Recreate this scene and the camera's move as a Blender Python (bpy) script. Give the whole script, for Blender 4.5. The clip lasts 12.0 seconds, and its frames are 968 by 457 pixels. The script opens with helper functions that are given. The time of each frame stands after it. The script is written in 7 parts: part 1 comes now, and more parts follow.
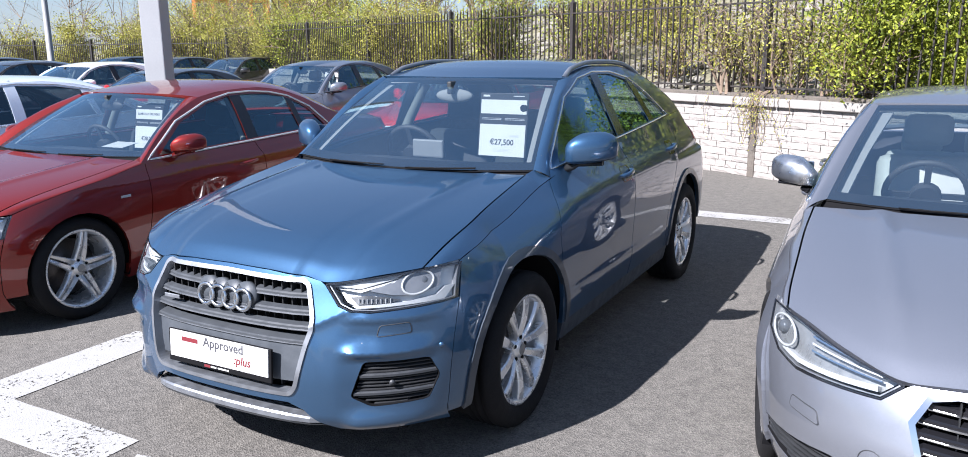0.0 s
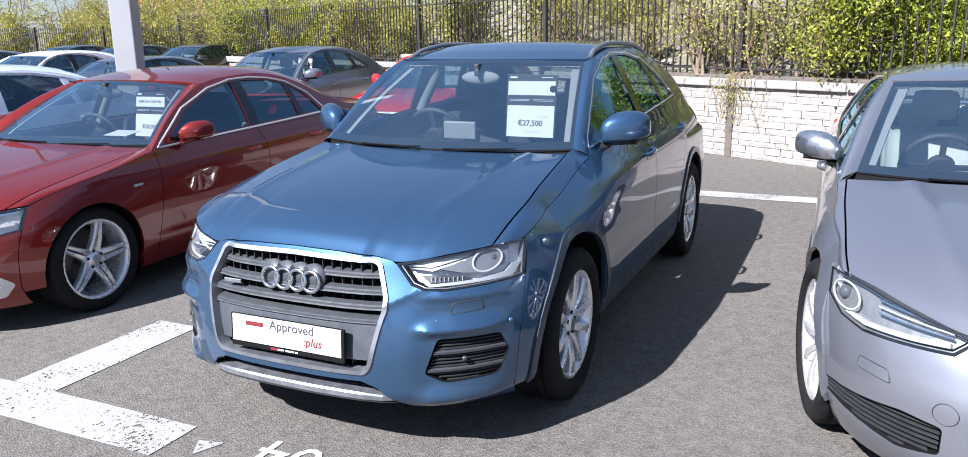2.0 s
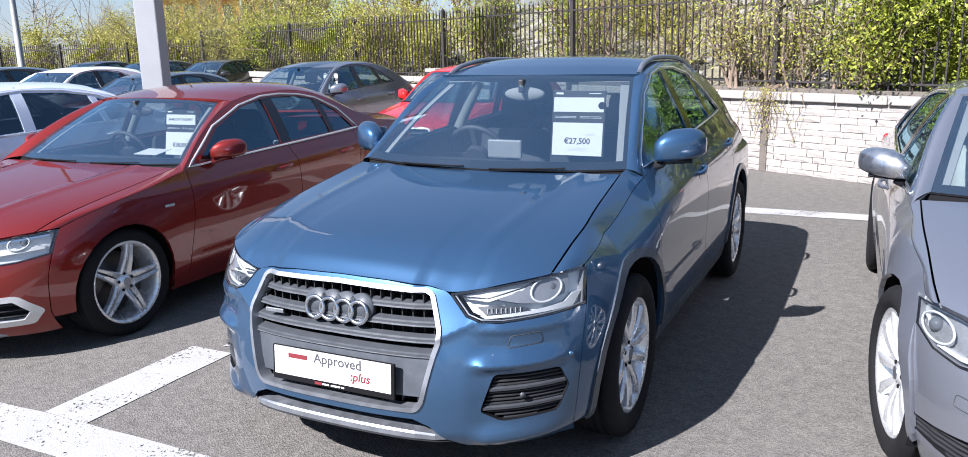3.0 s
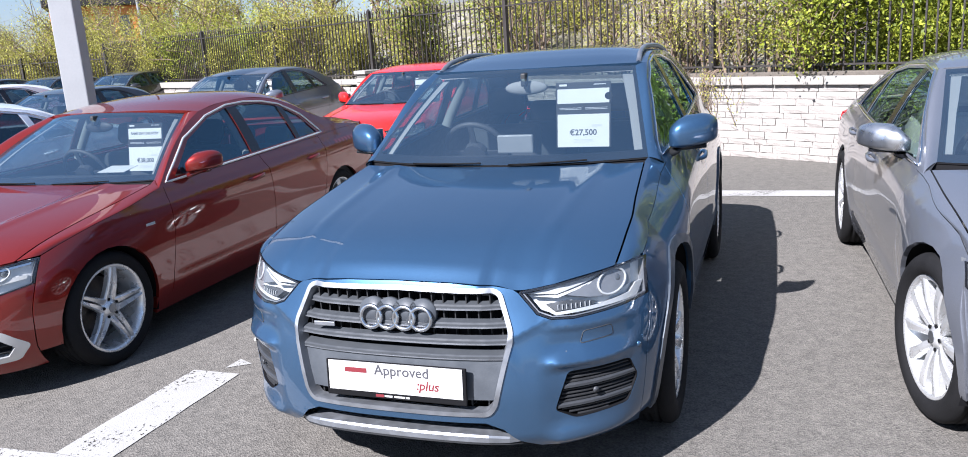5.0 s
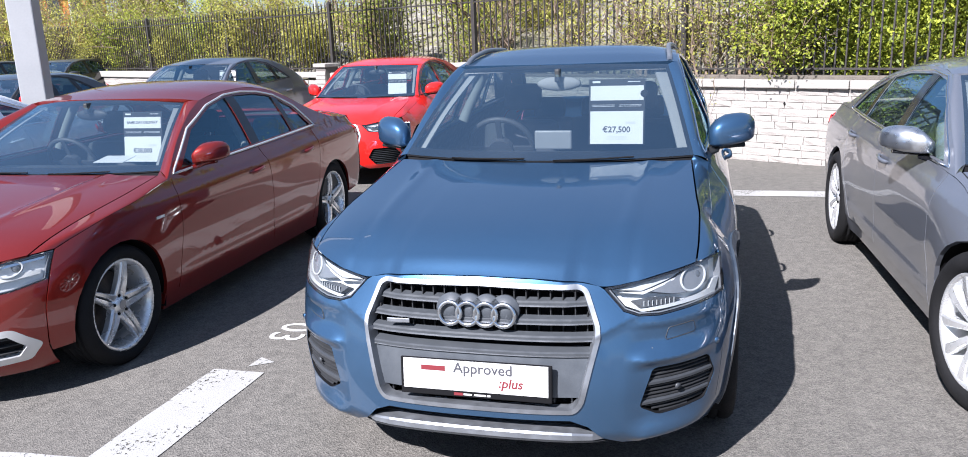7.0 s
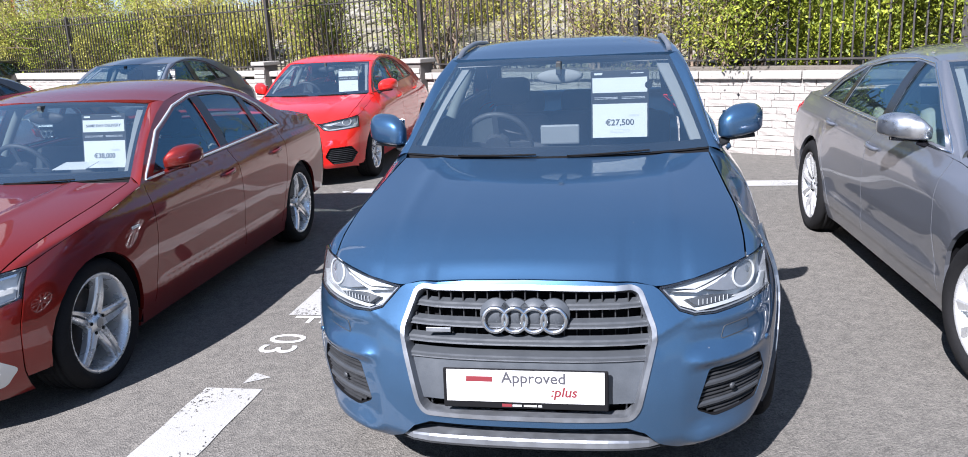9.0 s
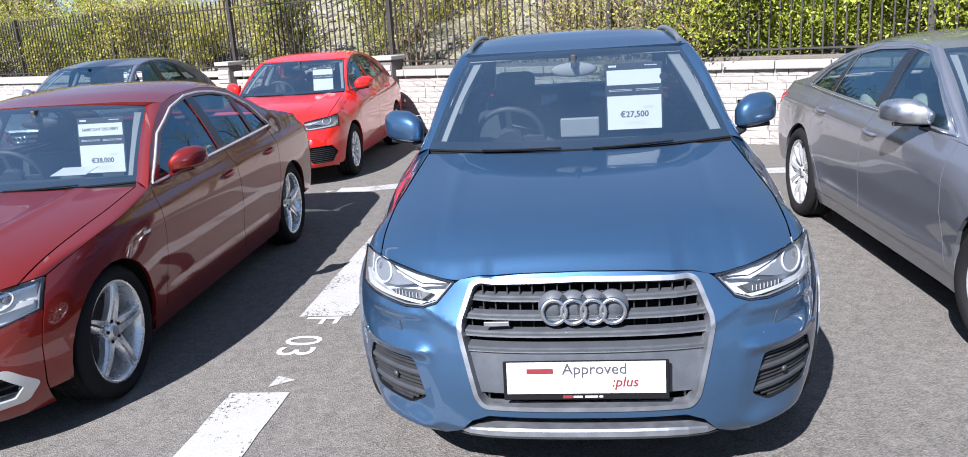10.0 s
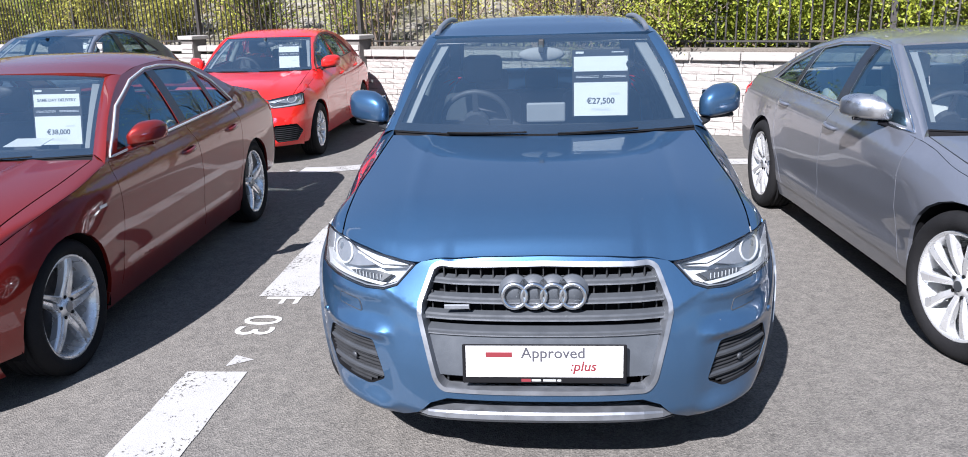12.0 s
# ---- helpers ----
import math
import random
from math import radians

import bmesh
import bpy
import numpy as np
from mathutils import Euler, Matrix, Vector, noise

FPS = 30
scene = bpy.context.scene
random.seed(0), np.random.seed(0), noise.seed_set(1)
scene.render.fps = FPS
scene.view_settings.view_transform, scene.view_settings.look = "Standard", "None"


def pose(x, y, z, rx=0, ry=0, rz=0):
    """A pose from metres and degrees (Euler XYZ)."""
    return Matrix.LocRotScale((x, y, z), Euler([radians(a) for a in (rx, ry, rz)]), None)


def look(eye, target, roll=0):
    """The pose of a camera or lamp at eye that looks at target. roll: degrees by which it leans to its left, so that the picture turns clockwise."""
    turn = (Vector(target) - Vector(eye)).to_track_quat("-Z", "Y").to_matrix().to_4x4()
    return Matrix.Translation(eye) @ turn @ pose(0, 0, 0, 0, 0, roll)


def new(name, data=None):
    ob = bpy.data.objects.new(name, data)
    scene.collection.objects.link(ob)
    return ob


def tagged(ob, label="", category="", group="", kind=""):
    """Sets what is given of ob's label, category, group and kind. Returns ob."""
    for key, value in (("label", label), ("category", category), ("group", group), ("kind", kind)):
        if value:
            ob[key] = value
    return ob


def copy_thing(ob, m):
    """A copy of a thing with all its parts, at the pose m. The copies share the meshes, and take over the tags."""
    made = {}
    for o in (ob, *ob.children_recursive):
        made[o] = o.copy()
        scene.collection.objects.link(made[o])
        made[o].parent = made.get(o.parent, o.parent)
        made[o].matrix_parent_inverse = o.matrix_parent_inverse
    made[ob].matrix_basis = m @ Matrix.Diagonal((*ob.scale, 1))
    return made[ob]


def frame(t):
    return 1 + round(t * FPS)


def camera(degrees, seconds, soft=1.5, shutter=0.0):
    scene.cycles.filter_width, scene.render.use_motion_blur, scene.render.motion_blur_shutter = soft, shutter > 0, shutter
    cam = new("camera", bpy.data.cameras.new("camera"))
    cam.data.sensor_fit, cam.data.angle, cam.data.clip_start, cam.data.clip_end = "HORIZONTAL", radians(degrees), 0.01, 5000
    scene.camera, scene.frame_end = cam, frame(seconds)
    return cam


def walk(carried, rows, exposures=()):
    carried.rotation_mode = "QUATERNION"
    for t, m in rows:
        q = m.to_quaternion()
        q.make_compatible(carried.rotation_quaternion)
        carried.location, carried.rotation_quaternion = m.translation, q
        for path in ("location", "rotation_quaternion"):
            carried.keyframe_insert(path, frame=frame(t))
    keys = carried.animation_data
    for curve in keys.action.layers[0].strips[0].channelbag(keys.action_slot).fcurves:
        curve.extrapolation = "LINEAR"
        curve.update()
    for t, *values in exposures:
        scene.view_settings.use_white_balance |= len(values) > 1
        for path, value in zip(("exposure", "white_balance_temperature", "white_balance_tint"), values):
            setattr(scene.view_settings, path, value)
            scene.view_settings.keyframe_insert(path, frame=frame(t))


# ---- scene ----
cam = camera(61.8, 12.0, 0.9)
PATH = [
    (0, (2.339, -2.097, 1.636), (1.407, -0.382, 1.199), -0.4),
    (0.5, (2.293, -2.138, 1.637), (1.358, -0.424, 1.203), 0.4),
    (1, (2.18, -2.243, 1.638), (1.296, -0.503, 1.202), -0.3),
    (1.5, (2.062, -2.342, 1.635), (1.256, -0.565, 1.194), -0.5),
    (2, (1.975, -2.354, 1.622), (1.155, -0.592, 1.151), -0.9),
    (2.5, (1.854, -2.273, 1.64), (0.985, -0.531, 1.183), -2.3),
    (3, (1.763, -2.241, 1.633), (0.901, -0.491, 1.193), -1.3),
    (5, (1.262, -2.385, 1.634), (0.595, -0.554, 1.183), -3.7),
    (5.5, (1.119, -2.33, 1.635), (0.49, -0.486, 1.183), -5.3),
    (6, (1.03, -2.327, 1.637), (0.434, -0.473, 1.179), -4.1),
    (6.5, (0.895, -2.398, 1.641), (0.326, -0.537, 1.183), -2.3),
    (7, (0.75, -2.498, 1.642), (0.24, -0.621, 1.177), -2.1),
    (9, (0.336, -2.42, 1.634), (-0.003, -0.508, 1.154), -2.7),
    (9.5, (0.148, -2.446, 1.643), (-0.128, -0.525, 1.158), -4.0),
    (10, (0.003, -2.468, 1.645), (-0.225, -0.543, 1.15), -3.6),
    (10.5, (-0.009, -2.455, 1.647), (-0.212, -0.533, 1.132), -3.2),
    (11, (0.009, -2.444, 1.643), (-0.172, -0.523, 1.118), -2.2),
    (11.5, (0.023, -2.444, 1.634), (-0.142, -0.523, 1.1), -1.4),
    (12, (0.013, -2.462, 1.638), (-0.131, -0.541, 1.102), -1.6),
]
walk(cam, [(t, look(eye, target, roll)) for t, eye, target, roll in PATH], [(0, 1.56, 6000, 16), (12, 1.56, 6000, 16)])

# ---- world, sun ----
SUN_AZ = math.atan2(-0.92, -0.39)            # the sun stands behind the camera's first place, to its left
SUN_EL = radians(41)
sun_way = Vector((math.cos(SUN_EL) * math.cos(SUN_AZ), math.cos(SUN_EL) * math.sin(SUN_AZ), math.sin(SUN_EL)))
world = bpy.data.worlds.new("sky")
scene.world = world
world.use_nodes = True
wn, wl = world.node_tree.nodes, world.node_tree.links
sky = wn.new("ShaderNodeTexSky")
sky.sky_type = "NISHITA"
sky.sun_disc = False
sky.sun_elevation = SUN_EL
sky.sun_rotation = math.pi / 2 - SUN_AZ
sky.air_density, sky.dust_density, sky.ozone_density = 1.0, 0.40, 2.0
haze = wn.new("ShaderNodeVectorMath")         # thin bright haze that pales the whole sky
haze.operation = "ADD"
haze.inputs[1].default_value = (1.9, 2.6, 3.7)
wl.new(sky.outputs[0], haze.inputs[0])
wl.new(haze.outputs[0], wn["Background"].inputs[0])
wn["Background"].inputs[1].default_value = 0.028
sun = new("sun", bpy.data.lights.new("sun", "SUN"))
sun.data.energy, sun.data.angle, sun.data.color = 5.0, radians(0.53), (1.0, 0.965, 0.91)
sun.matrix_world = look(sun_way * 30, (0, 0, 0))

# ---- materials ----
def mat(name, color, rough=0.5, metal=0.0, coat=0.0, spread=0.0, scale=8.0, fine=90.0, bump=0.0, spec=0.5, alpha=None):
    """A surface with a coarse and a fine variation of its colour and roughness, and a fine relief."""
    m = bpy.data.materials.new(name)
    m.use_nodes = True
    n, l = m.node_tree.nodes, m.node_tree.links
    b = n["Principled BSDF"]
    b.inputs["Base Color"].default_value = (*color, 1)
    b.inputs["Roughness"].default_value = rough
    b.inputs["Metallic"].default_value = metal
    b.inputs["Coat Weight"].default_value = coat
    b.inputs["Coat Roughness"].default_value = 0.03
    b.inputs["Specular IOR Level"].default_value = spec
    if spread or bump:
        co = n.new("ShaderNodeTexCoord")
        a, f = n.new("ShaderNodeTexNoise"), n.new("ShaderNodeTexNoise")
        a.inputs["Scale"].default_value, f.inputs["Scale"].default_value = scale, fine
        a.inputs["Detail"].default_value, f.inputs["Detail"].default_value = 5, 3
        mix = n.new("ShaderNodeMath")
        mix.operation = "ADD"
        l.new(co.outputs["Object"], a.inputs["Vector"])
        l.new(co.outputs["Object"], f.inputs["Vector"])
        l.new(a.outputs["Fac"], mix.inputs[0])
        l.new(f.outputs["Fac"], mix.inputs[1])
        if spread:
            ramp = n.new("ShaderNodeMapRange")
            ramp.inputs[1].default_value, ramp.inputs[2].default_value = 0.6, 1.4
            ramp.inputs[3].default_value, ramp.inputs[4].default_value = 1 - spread, 1 + spread
            l.new(mix.outputs[0], ramp.inputs[0])
            v = n.new("ShaderNodeVectorMath")
            v.operation = "SCALE"
            v.inputs[0].default_value = color
            l.new(ramp.outputs[0], v.inputs["Scale"])
            l.new(v.outputs[0], b.inputs["Base Color"])
            r = n.new("ShaderNodeMapRange")
            r.inputs[1].default_value, r.inputs[2].default_value = 0.3, 0.7
            r.inputs[3].default_value, r.inputs[4].default_value = max(rough - 0.1, 0.02), min(rough + 0.1, 1)
            l.new(a.outputs["Fac"], r.inputs[0])
            l.new(r.outputs[0], b.inputs["Roughness"])
        if bump:
            bp = n.new("ShaderNodeBump")
            bp.inputs["Strength"].default_value = min(bump, 1.0)
            bp.inputs["Distance"].default_value = 0.01
            l.new(mix.outputs[0], bp.inputs["Height"])
            l.new(bp.outputs[0], b.inputs["Normal"])
    return m


def paint(name, color, metal=0.55, rough=0.32, dust=0.10, dust_col=(0.42, 0.40, 0.37)):
    """Metallic car paint under clear coat, with flakes and a thin uneven film of dust."""
    m = mat(name, color, rough, metal, 1.0)
    m.node_tree.nodes["Principled BSDF"].inputs["Specular Tint"].default_value = (0.25, 0.25, 0.25, 1)
    m.node_tree.nodes["Principled BSDF"].inputs["Coat IOR"].default_value = 1.6
    n, l = m.node_tree.nodes, m.node_tree.links
    b = n["Principled BSDF"]
    co = n.new("ShaderNodeTexCoord")
    a, f = n.new("ShaderNodeTexNoise"), n.new("ShaderNodeTexNoise")
    a.inputs["Scale"].default_value, a.inputs["Detail"].default_value = 3.0, 8
    f.inputs["Scale"].default_value = 900.0
    l.new(co.outputs["Object"], a.inputs["Vector"])
    l.new(co.outputs["Object"], f.inputs["Vector"])
    flake = n.new("ShaderNodeMapRange")
    flake.inputs[1].default_value, flake.inputs[2].default_value = 0.3, 0.7
    flake.inputs[3].default_value, flake.inputs[4].default_value = 0.75, 1.25
    l.new(f.outputs["Fac"], flake.inputs[0])
    v = n.new("ShaderNodeVectorMath")
    v.operation = "SCALE"
    v.inputs[0].default_value = color
    l.new(flake.outputs[0], v.inputs["Scale"])
    film = n.new("ShaderNodeMapRange")
    film.inputs[1].default_value, film.inputs[2].default_value = 0.35, 0.75
    film.inputs[3].default_value, film.inputs[4].default_value = dust * 0.3, dust * 1.6
    l.new(a.outputs["Fac"], film.inputs[0])
    spot, pick, near, few, both, most = n.new("ShaderNodeTexVoronoi"), n.new("ShaderNodeSeparateColor"), n.new("ShaderNodeMath"), n.new("ShaderNodeMath"), n.new("ShaderNodeMath"), n.new("ShaderNodeMath")
    spot.inputs["Scale"].default_value = 11.0
    l.new(co.outputs["Object"], spot.inputs["Vector"])
    l.new(spot.outputs["Color"], pick.inputs[0])
    near.operation, few.operation, both.operation, most.operation = "LESS_THAN", "GREATER_THAN", "MULTIPLY", "MULTIPLY_ADD"
    near.inputs[1].default_value, few.inputs[1].default_value, most.inputs[1].default_value = 0.026, 0.55, 0.45
    l.new(spot.outputs["Distance"], near.inputs[0])
    l.new(pick.outputs[0], few.inputs[0])
    l.new(near.outputs[0], both.inputs[0])
    l.new(few.outputs[0], both.inputs[1])
    l.new(both.outputs[0], most.inputs[0])
    l.new(film.outputs[0], most.inputs[2])
    mx = n.new("ShaderNodeMix")
    mx.data_type = "RGBA"
    for s in mx.inputs:
        if s.type == "RGBA" and s.name == "A":
            l.new(v.outputs[0], s)
        if s.type == "RGBA" and s.name == "B":
            s.default_value = (*dust_col, 1)
    l.new(most.outputs[0], mx.inputs[0])
    res = [s for s in mx.outputs if s.type == "RGBA"][0]
    l.new(res, b.inputs["Base Color"])
    cr = n.new("ShaderNodeMapRange")
    cr.inputs[1].default_value, cr.inputs[2].default_value = 0.3, 0.8
    cr.inputs[3].default_value, cr.inputs[4].default_value = 0.005, 0.035
    l.new(a.outputs["Fac"], cr.inputs[0])
    l.new(cr.outputs[0], b.inputs["Coat Roughness"])
    return m


def glass(name, tint, straight=0.09, film=0.008, sheen=(0.48, 0.80, 1.0)):
    """A thin pane: what is behind shows through its tint, and it mirrors a part that grows towards grazing sight, alike from both sides."""
    m = bpy.data.materials.new(name)
    m.use_nodes = True
    n, l = m.node_tree.nodes, m.node_tree.links
    n.remove(n["Principled BSDF"])
    t, g, f, x = n.new("ShaderNodeBsdfTransparent"), n.new("ShaderNodeBsdfGlossy"), n.new("ShaderNodeLayerWeight"), n.new("ShaderNodeMixShader")
    pw, mr0 = n.new("ShaderNodeMath"), n.new("ShaderNodeMapRange")
    t.inputs["Color"].default_value = (*tint, 1)
    g.inputs["Roughness"].default_value = 0.01
    # the tint puts the sky's blue into the mirrored part
    g.inputs["Color"].default_value = (*sheen, 1)
    f.inputs["Blend"].default_value = 0.5
    pw.operation = "POWER"
    pw.inputs[1].default_value = 4.0
    mr0.inputs[3].default_value, mr0.inputs[4].default_value = straight, 0.95
    l.new(f.outputs["Facing"], pw.inputs[0])
    l.new(pw.outputs[0], mr0.inputs[0])
    l.new(mr0.outputs[0], x.inputs[0])
    l.new(t.outputs[0], x.inputs[1])
    l.new(g.outputs[0], x.inputs[2])
    # a thin uneven pale film that the sun lights, standing in for milky sky reflection
    d, co, no, mr, y = n.new("ShaderNodeBsdfDiffuse"), n.new("ShaderNodeTexCoord"), n.new("ShaderNodeTexNoise"), n.new("ShaderNodeMapRange"), n.new("ShaderNodeMixShader")
    d.inputs["Color"].default_value = (0.55, 0.58, 0.60, 1)
    no.inputs["Scale"].default_value, no.inputs["Detail"].default_value = 2.5, 6
    mr.inputs[1].default_value, mr.inputs[2].default_value = 0.3, 0.75
    mr.inputs[3].default_value, mr.inputs[4].default_value = film * 0.5, film * 1.5
    l.new(co.outputs["Object"], no.inputs["Vector"])
    l.new(no.outputs["Fac"], mr.inputs[0])
    l.new(mr.outputs[0], y.inputs[0])
    l.new(x.outputs[0], y.inputs[1])
    l.new(d.outputs[0], y.inputs[2])
    l.new(y.outputs[0], n["Material Output"].inputs["Surface"])
    return m


BLUE = paint("blue_metallic_paint", (0.037, 0.092, 0.178), 0.68, 0.36, 0.010)
MATADOR = paint("dark_red_metallic_paint", (0.185, 0.012, 0.008), 0.52, 0.40, 0.005)
SILVER = paint("grey_blue_silver_paint", (0.232, 0.246, 0.284), 0.68, 0.38, 0.010)
RED = paint("bright_red_paint", (0.55, 0.012, 0.008), 0.0, 0.35, 0.01)
GREY = paint("grey_metallic_paint", (0.17, 0.19, 0.23), 0.6, 0.33, 0.04)
WHITE_P = paint("white_paint", (0.75, 0.76, 0.77), 0.0, 0.35, 0.03)
PALE = paint("pale_silver_blue_paint", (0.64, 0.70, 0.78), 0.2, 0.33, 0.04)
BLACK_P = paint("black_paint", (0.012, 0.013, 0.016), 0.2, 0.3, 0.06)
WS_GLASS = glass("windscreen_glass", (0.86, 0.92, 0.93), 0.30, 0.012)
SIDE_GLASS = glass("side_glass", (0.42, 0.49, 0.48), 0.12, 0.004)
DARK_GLASS = glass("privacy_glass", (0.12, 0.14, 0.16))
LENS = glass("clear_lens", (0.95, 0.96, 0.96), 0.04, 0.006, (0.9, 0.95, 1.0))
CHROME = mat("bright_chrome", (0.78, 0.80, 0.82), 0.08, 1.0)
TRIM = mat("bright_window_trim", (0.66, 0.67, 0.68), 0.25, 0.6)
SATIN = mat("satin_silver_trim", (0.27, 0.285, 0.31), 0.50, 0.85, 0, 0.06, 20)
EMBLEM = mat("emblem_metal", (0.55, 0.57, 0.60), 0.20, 1.0, 0, 0.06, 20)
SATIN_DARK = mat("dull_emblem_metal", (0.25, 0.27, 0.30), 0.3, 0.9, 0, 0.06, 20)
ALLOY = mat("silver_alloy", (0.70, 0.71, 0.72), 0.28, 0.65, 0.5, 0.08, 14)
STEEL = mat("brake_disc_steel", (0.09, 0.08, 0.075), 0.45, 0.9, 0, 0.2, 40)
RUBBER = mat("tyre_rubber", (0.009, 0.009, 0.010), 0.85, 0, 0, 0.25, 12, 120, 0.15, 0.2)
PLASTIC = mat("grey_black_plastic", (0.014, 0.015, 0.017), 0.62, 0, 0, 0.15, 25, 200, 0.1)
GRILLE_GREY = mat("grey_grille_plastic", (0.055, 0.062, 0.072), 0.42, 0, 0, 0.08, 25, 200, 0.05)
BLACK = mat("matt_black", (0.006, 0.006, 0.007), 0.8, spec=0.12)
GLOSS_BLACK = mat("gloss_black", (0.01, 0.01, 0.012), 0.12)
CABIN = mat("dark_cabin_plastic", (0.03, 0.031, 0.034), 0.6, 0, 0, 0.15, 30, 300, 0.1)
SEAT = mat("dark_seat_cloth", (0.04, 0.041, 0.046), 0.85, 0, 0, 0.25, 20, 300, 0.2)
BEIGE = mat("pale_cabin_lining", (0.22, 0.22, 0.215), 0.8, 0, 0, 0.06, 20, 300, 0.1)
SEAT_LIGHT = mat("pale_grey_leather", (0.48, 0.47, 0.44), 0.55, 0, 0, 0.1, 20, 300, 0.1)
CARD = mat("white_card", (0.53, 0.53, 0.52), 0.45, 0, 0, 0.03, 6)
CARD_BLACK = mat("black_card", (0.012, 0.012, 0.015), 0.4)
INK = mat("dark_ink", (0.05, 0.05, 0.06), 0.5)
INK_GREY = mat("grey_ink", (0.45, 0.45, 0.47), 0.5)
INK_RED = mat("red_ink", (0.15, 0.016, 0.022), 0.5)
LAMP_SILVER = mat("lamp_reflector", (0.54, 0.55, 0.56), 0.38, 0.2, 0, 0.06, 30)
PROJECTOR = mat("smoked_projector_lens", (0.10, 0.11, 0.125), 0.08, 0.3)
LAMP_GREY = mat("grey_lamp_shell", (0.19, 0.20, 0.22), 0.35, 0.4, 0, 0.08, 30)
LAMP_PALE = mat("pale_light_guide", (0.36, 0.375, 0.39), 0.4, 0.1, 0, 0.05, 40)
SLAT = mat("grey_slat_plastic", (0.050, 0.055, 0.062), 0.42, 0.1, 0, 0.08, 25)
AMBER = mat("tail_lamp_red", (0.35, 0.01, 0.01), 0.15)

# ---- mesh tools ----
def mesh_ob(name, verts, faces, material, parent=None, label="", smooth=True, normals=None):
    me = bpy.data.meshes.new(name)
    me.from_pydata([tuple(v) for v in verts], [], faces)
    me.validate()
    if smooth:
        me.shade_smooth()
    if normals is not None and len(normals) == len(me.vertices):
        me.normals_split_custom_set_from_vertices([tuple(v) for v in normals])
    me.materials.append(material)
    ob = new(name, me)
    ob.parent = parent
    if label:
        ob["label"] = label
    return ob


def part(name, bm, material, parent, label="", smooth=False):
    """Links a bmesh as one mesh object under a thing or a part."""
    me = bpy.data.meshes.new(name)
    bm.to_mesh(me)
    bm.free()
    if smooth:
        me.shade_smooth()
    me.materials.append(material)
    ob = new(name, me)
    ob.parent = parent
    if label:
        ob["label"] = label
    return ob


def instance_of(ob, m, parent=None):
    """Another object on the same mesh, at the pose m, with the same parts."""
    made = {}
    for o in (ob, *ob.children_recursive):
        c = o.copy()
        scene.collection.objects.link(c)
        made[o] = c
        if o is not ob:
            c.parent = made[o.parent]
    made[ob].parent = parent
    made[ob].matrix_basis = m
    return made[ob]


def empty(name, m=None):
    ob = new(name)
    ob.empty_display_size = 0.2
    if m is not None:
        ob.matrix_basis = m
    return ob


def add_box(bm, size, at, turn=None, bevel=0.0):
    m = Matrix.Translation(at) @ (turn.to_4x4() if turn is not None else Matrix()) @ Matrix.Diagonal((*size, 1))
    made = bmesh.ops.create_cube(bm, size=1, matrix=m)["verts"]
    if bevel:
        edges = list({e for v in made for e in v.link_edges})
        bmesh.ops.bevel(bm, geom=edges, offset=bevel, segments=2, profile=0.5, affect="EDGES")


def boxes(items, bevel=0.0):
    bm = bmesh.new()
    for size, at, *turn in items:
        add_box(bm, size, at, turn[0] if turn else None, bevel)
    return bm


def cyl(bm, r, depth, m, seg=24, r2=None):
    bmesh.ops.create_cone(bm, cap_ends=True, segments=seg, radius1=r, radius2=r if r2 is None else r2, depth=depth, matrix=m)


def tube(pts, r, seg=6, closed=False, flat=1.0):
    """A round bar along a line of points."""
    pts = [Vector(p) for p in pts]
    verts, faces, n = [], [], len(pts)
    for i, p in enumerate(pts):
        a, b = (pts[i - 1], pts[(i + 1) % n]) if closed else (pts[max(i - 1, 0)], pts[min(i + 1, n - 1)])
        t = (b - a).normalized()
        side = t.cross(Vector((0, 0, 1)))
        if side.length < 0.05:
            side = t.cross(Vector((1, 0, 0)))
        side.normalize()
        up = side.cross(t)
        rr = r[i] if isinstance(r, (list, tuple)) else r
        verts += [p + (side * math.cos(k * 2 * math.pi / seg) * flat + up * math.sin(k * 2 * math.pi / seg)) * rr for k in range(seg)]
    for i in range(n if closed else n - 1):
        j = (i + 1) % n
        for k in range(seg):
            q = (k + 1) % seg
            faces.append((i * seg + k, j * seg + k, j * seg + q, i * seg + q))
    if not closed:
        faces += [tuple(range(seg - 1, -1, -1)), tuple((n - 1) * seg + k for k in range(seg))]
    return verts, faces


def tube_ob(name, pts, r, material, parent=None, seg=6, closed=False, label="", flat=1.0):
    v, f = tube(pts, r, seg, closed, flat)
    return mesh_ob(name, v, f, material, parent, label)


def revolve(profile, seg=40):
    """A ring of (radius, x) points turned about the x axis."""
    verts, faces, n = [], [], len(profile)
    for k in range(seg):
        a = 2 * math.pi * k / seg
        verts += [(x, r * math.cos(a), r * math.sin(a)) for r, x in profile]
    for k in range(seg):
        q = (k + 1) % seg
        faces += [(k * n + i, k * n + i + 1, q * n + i + 1, q * n + i) for i in range(n - 1)]
    return verts, faces


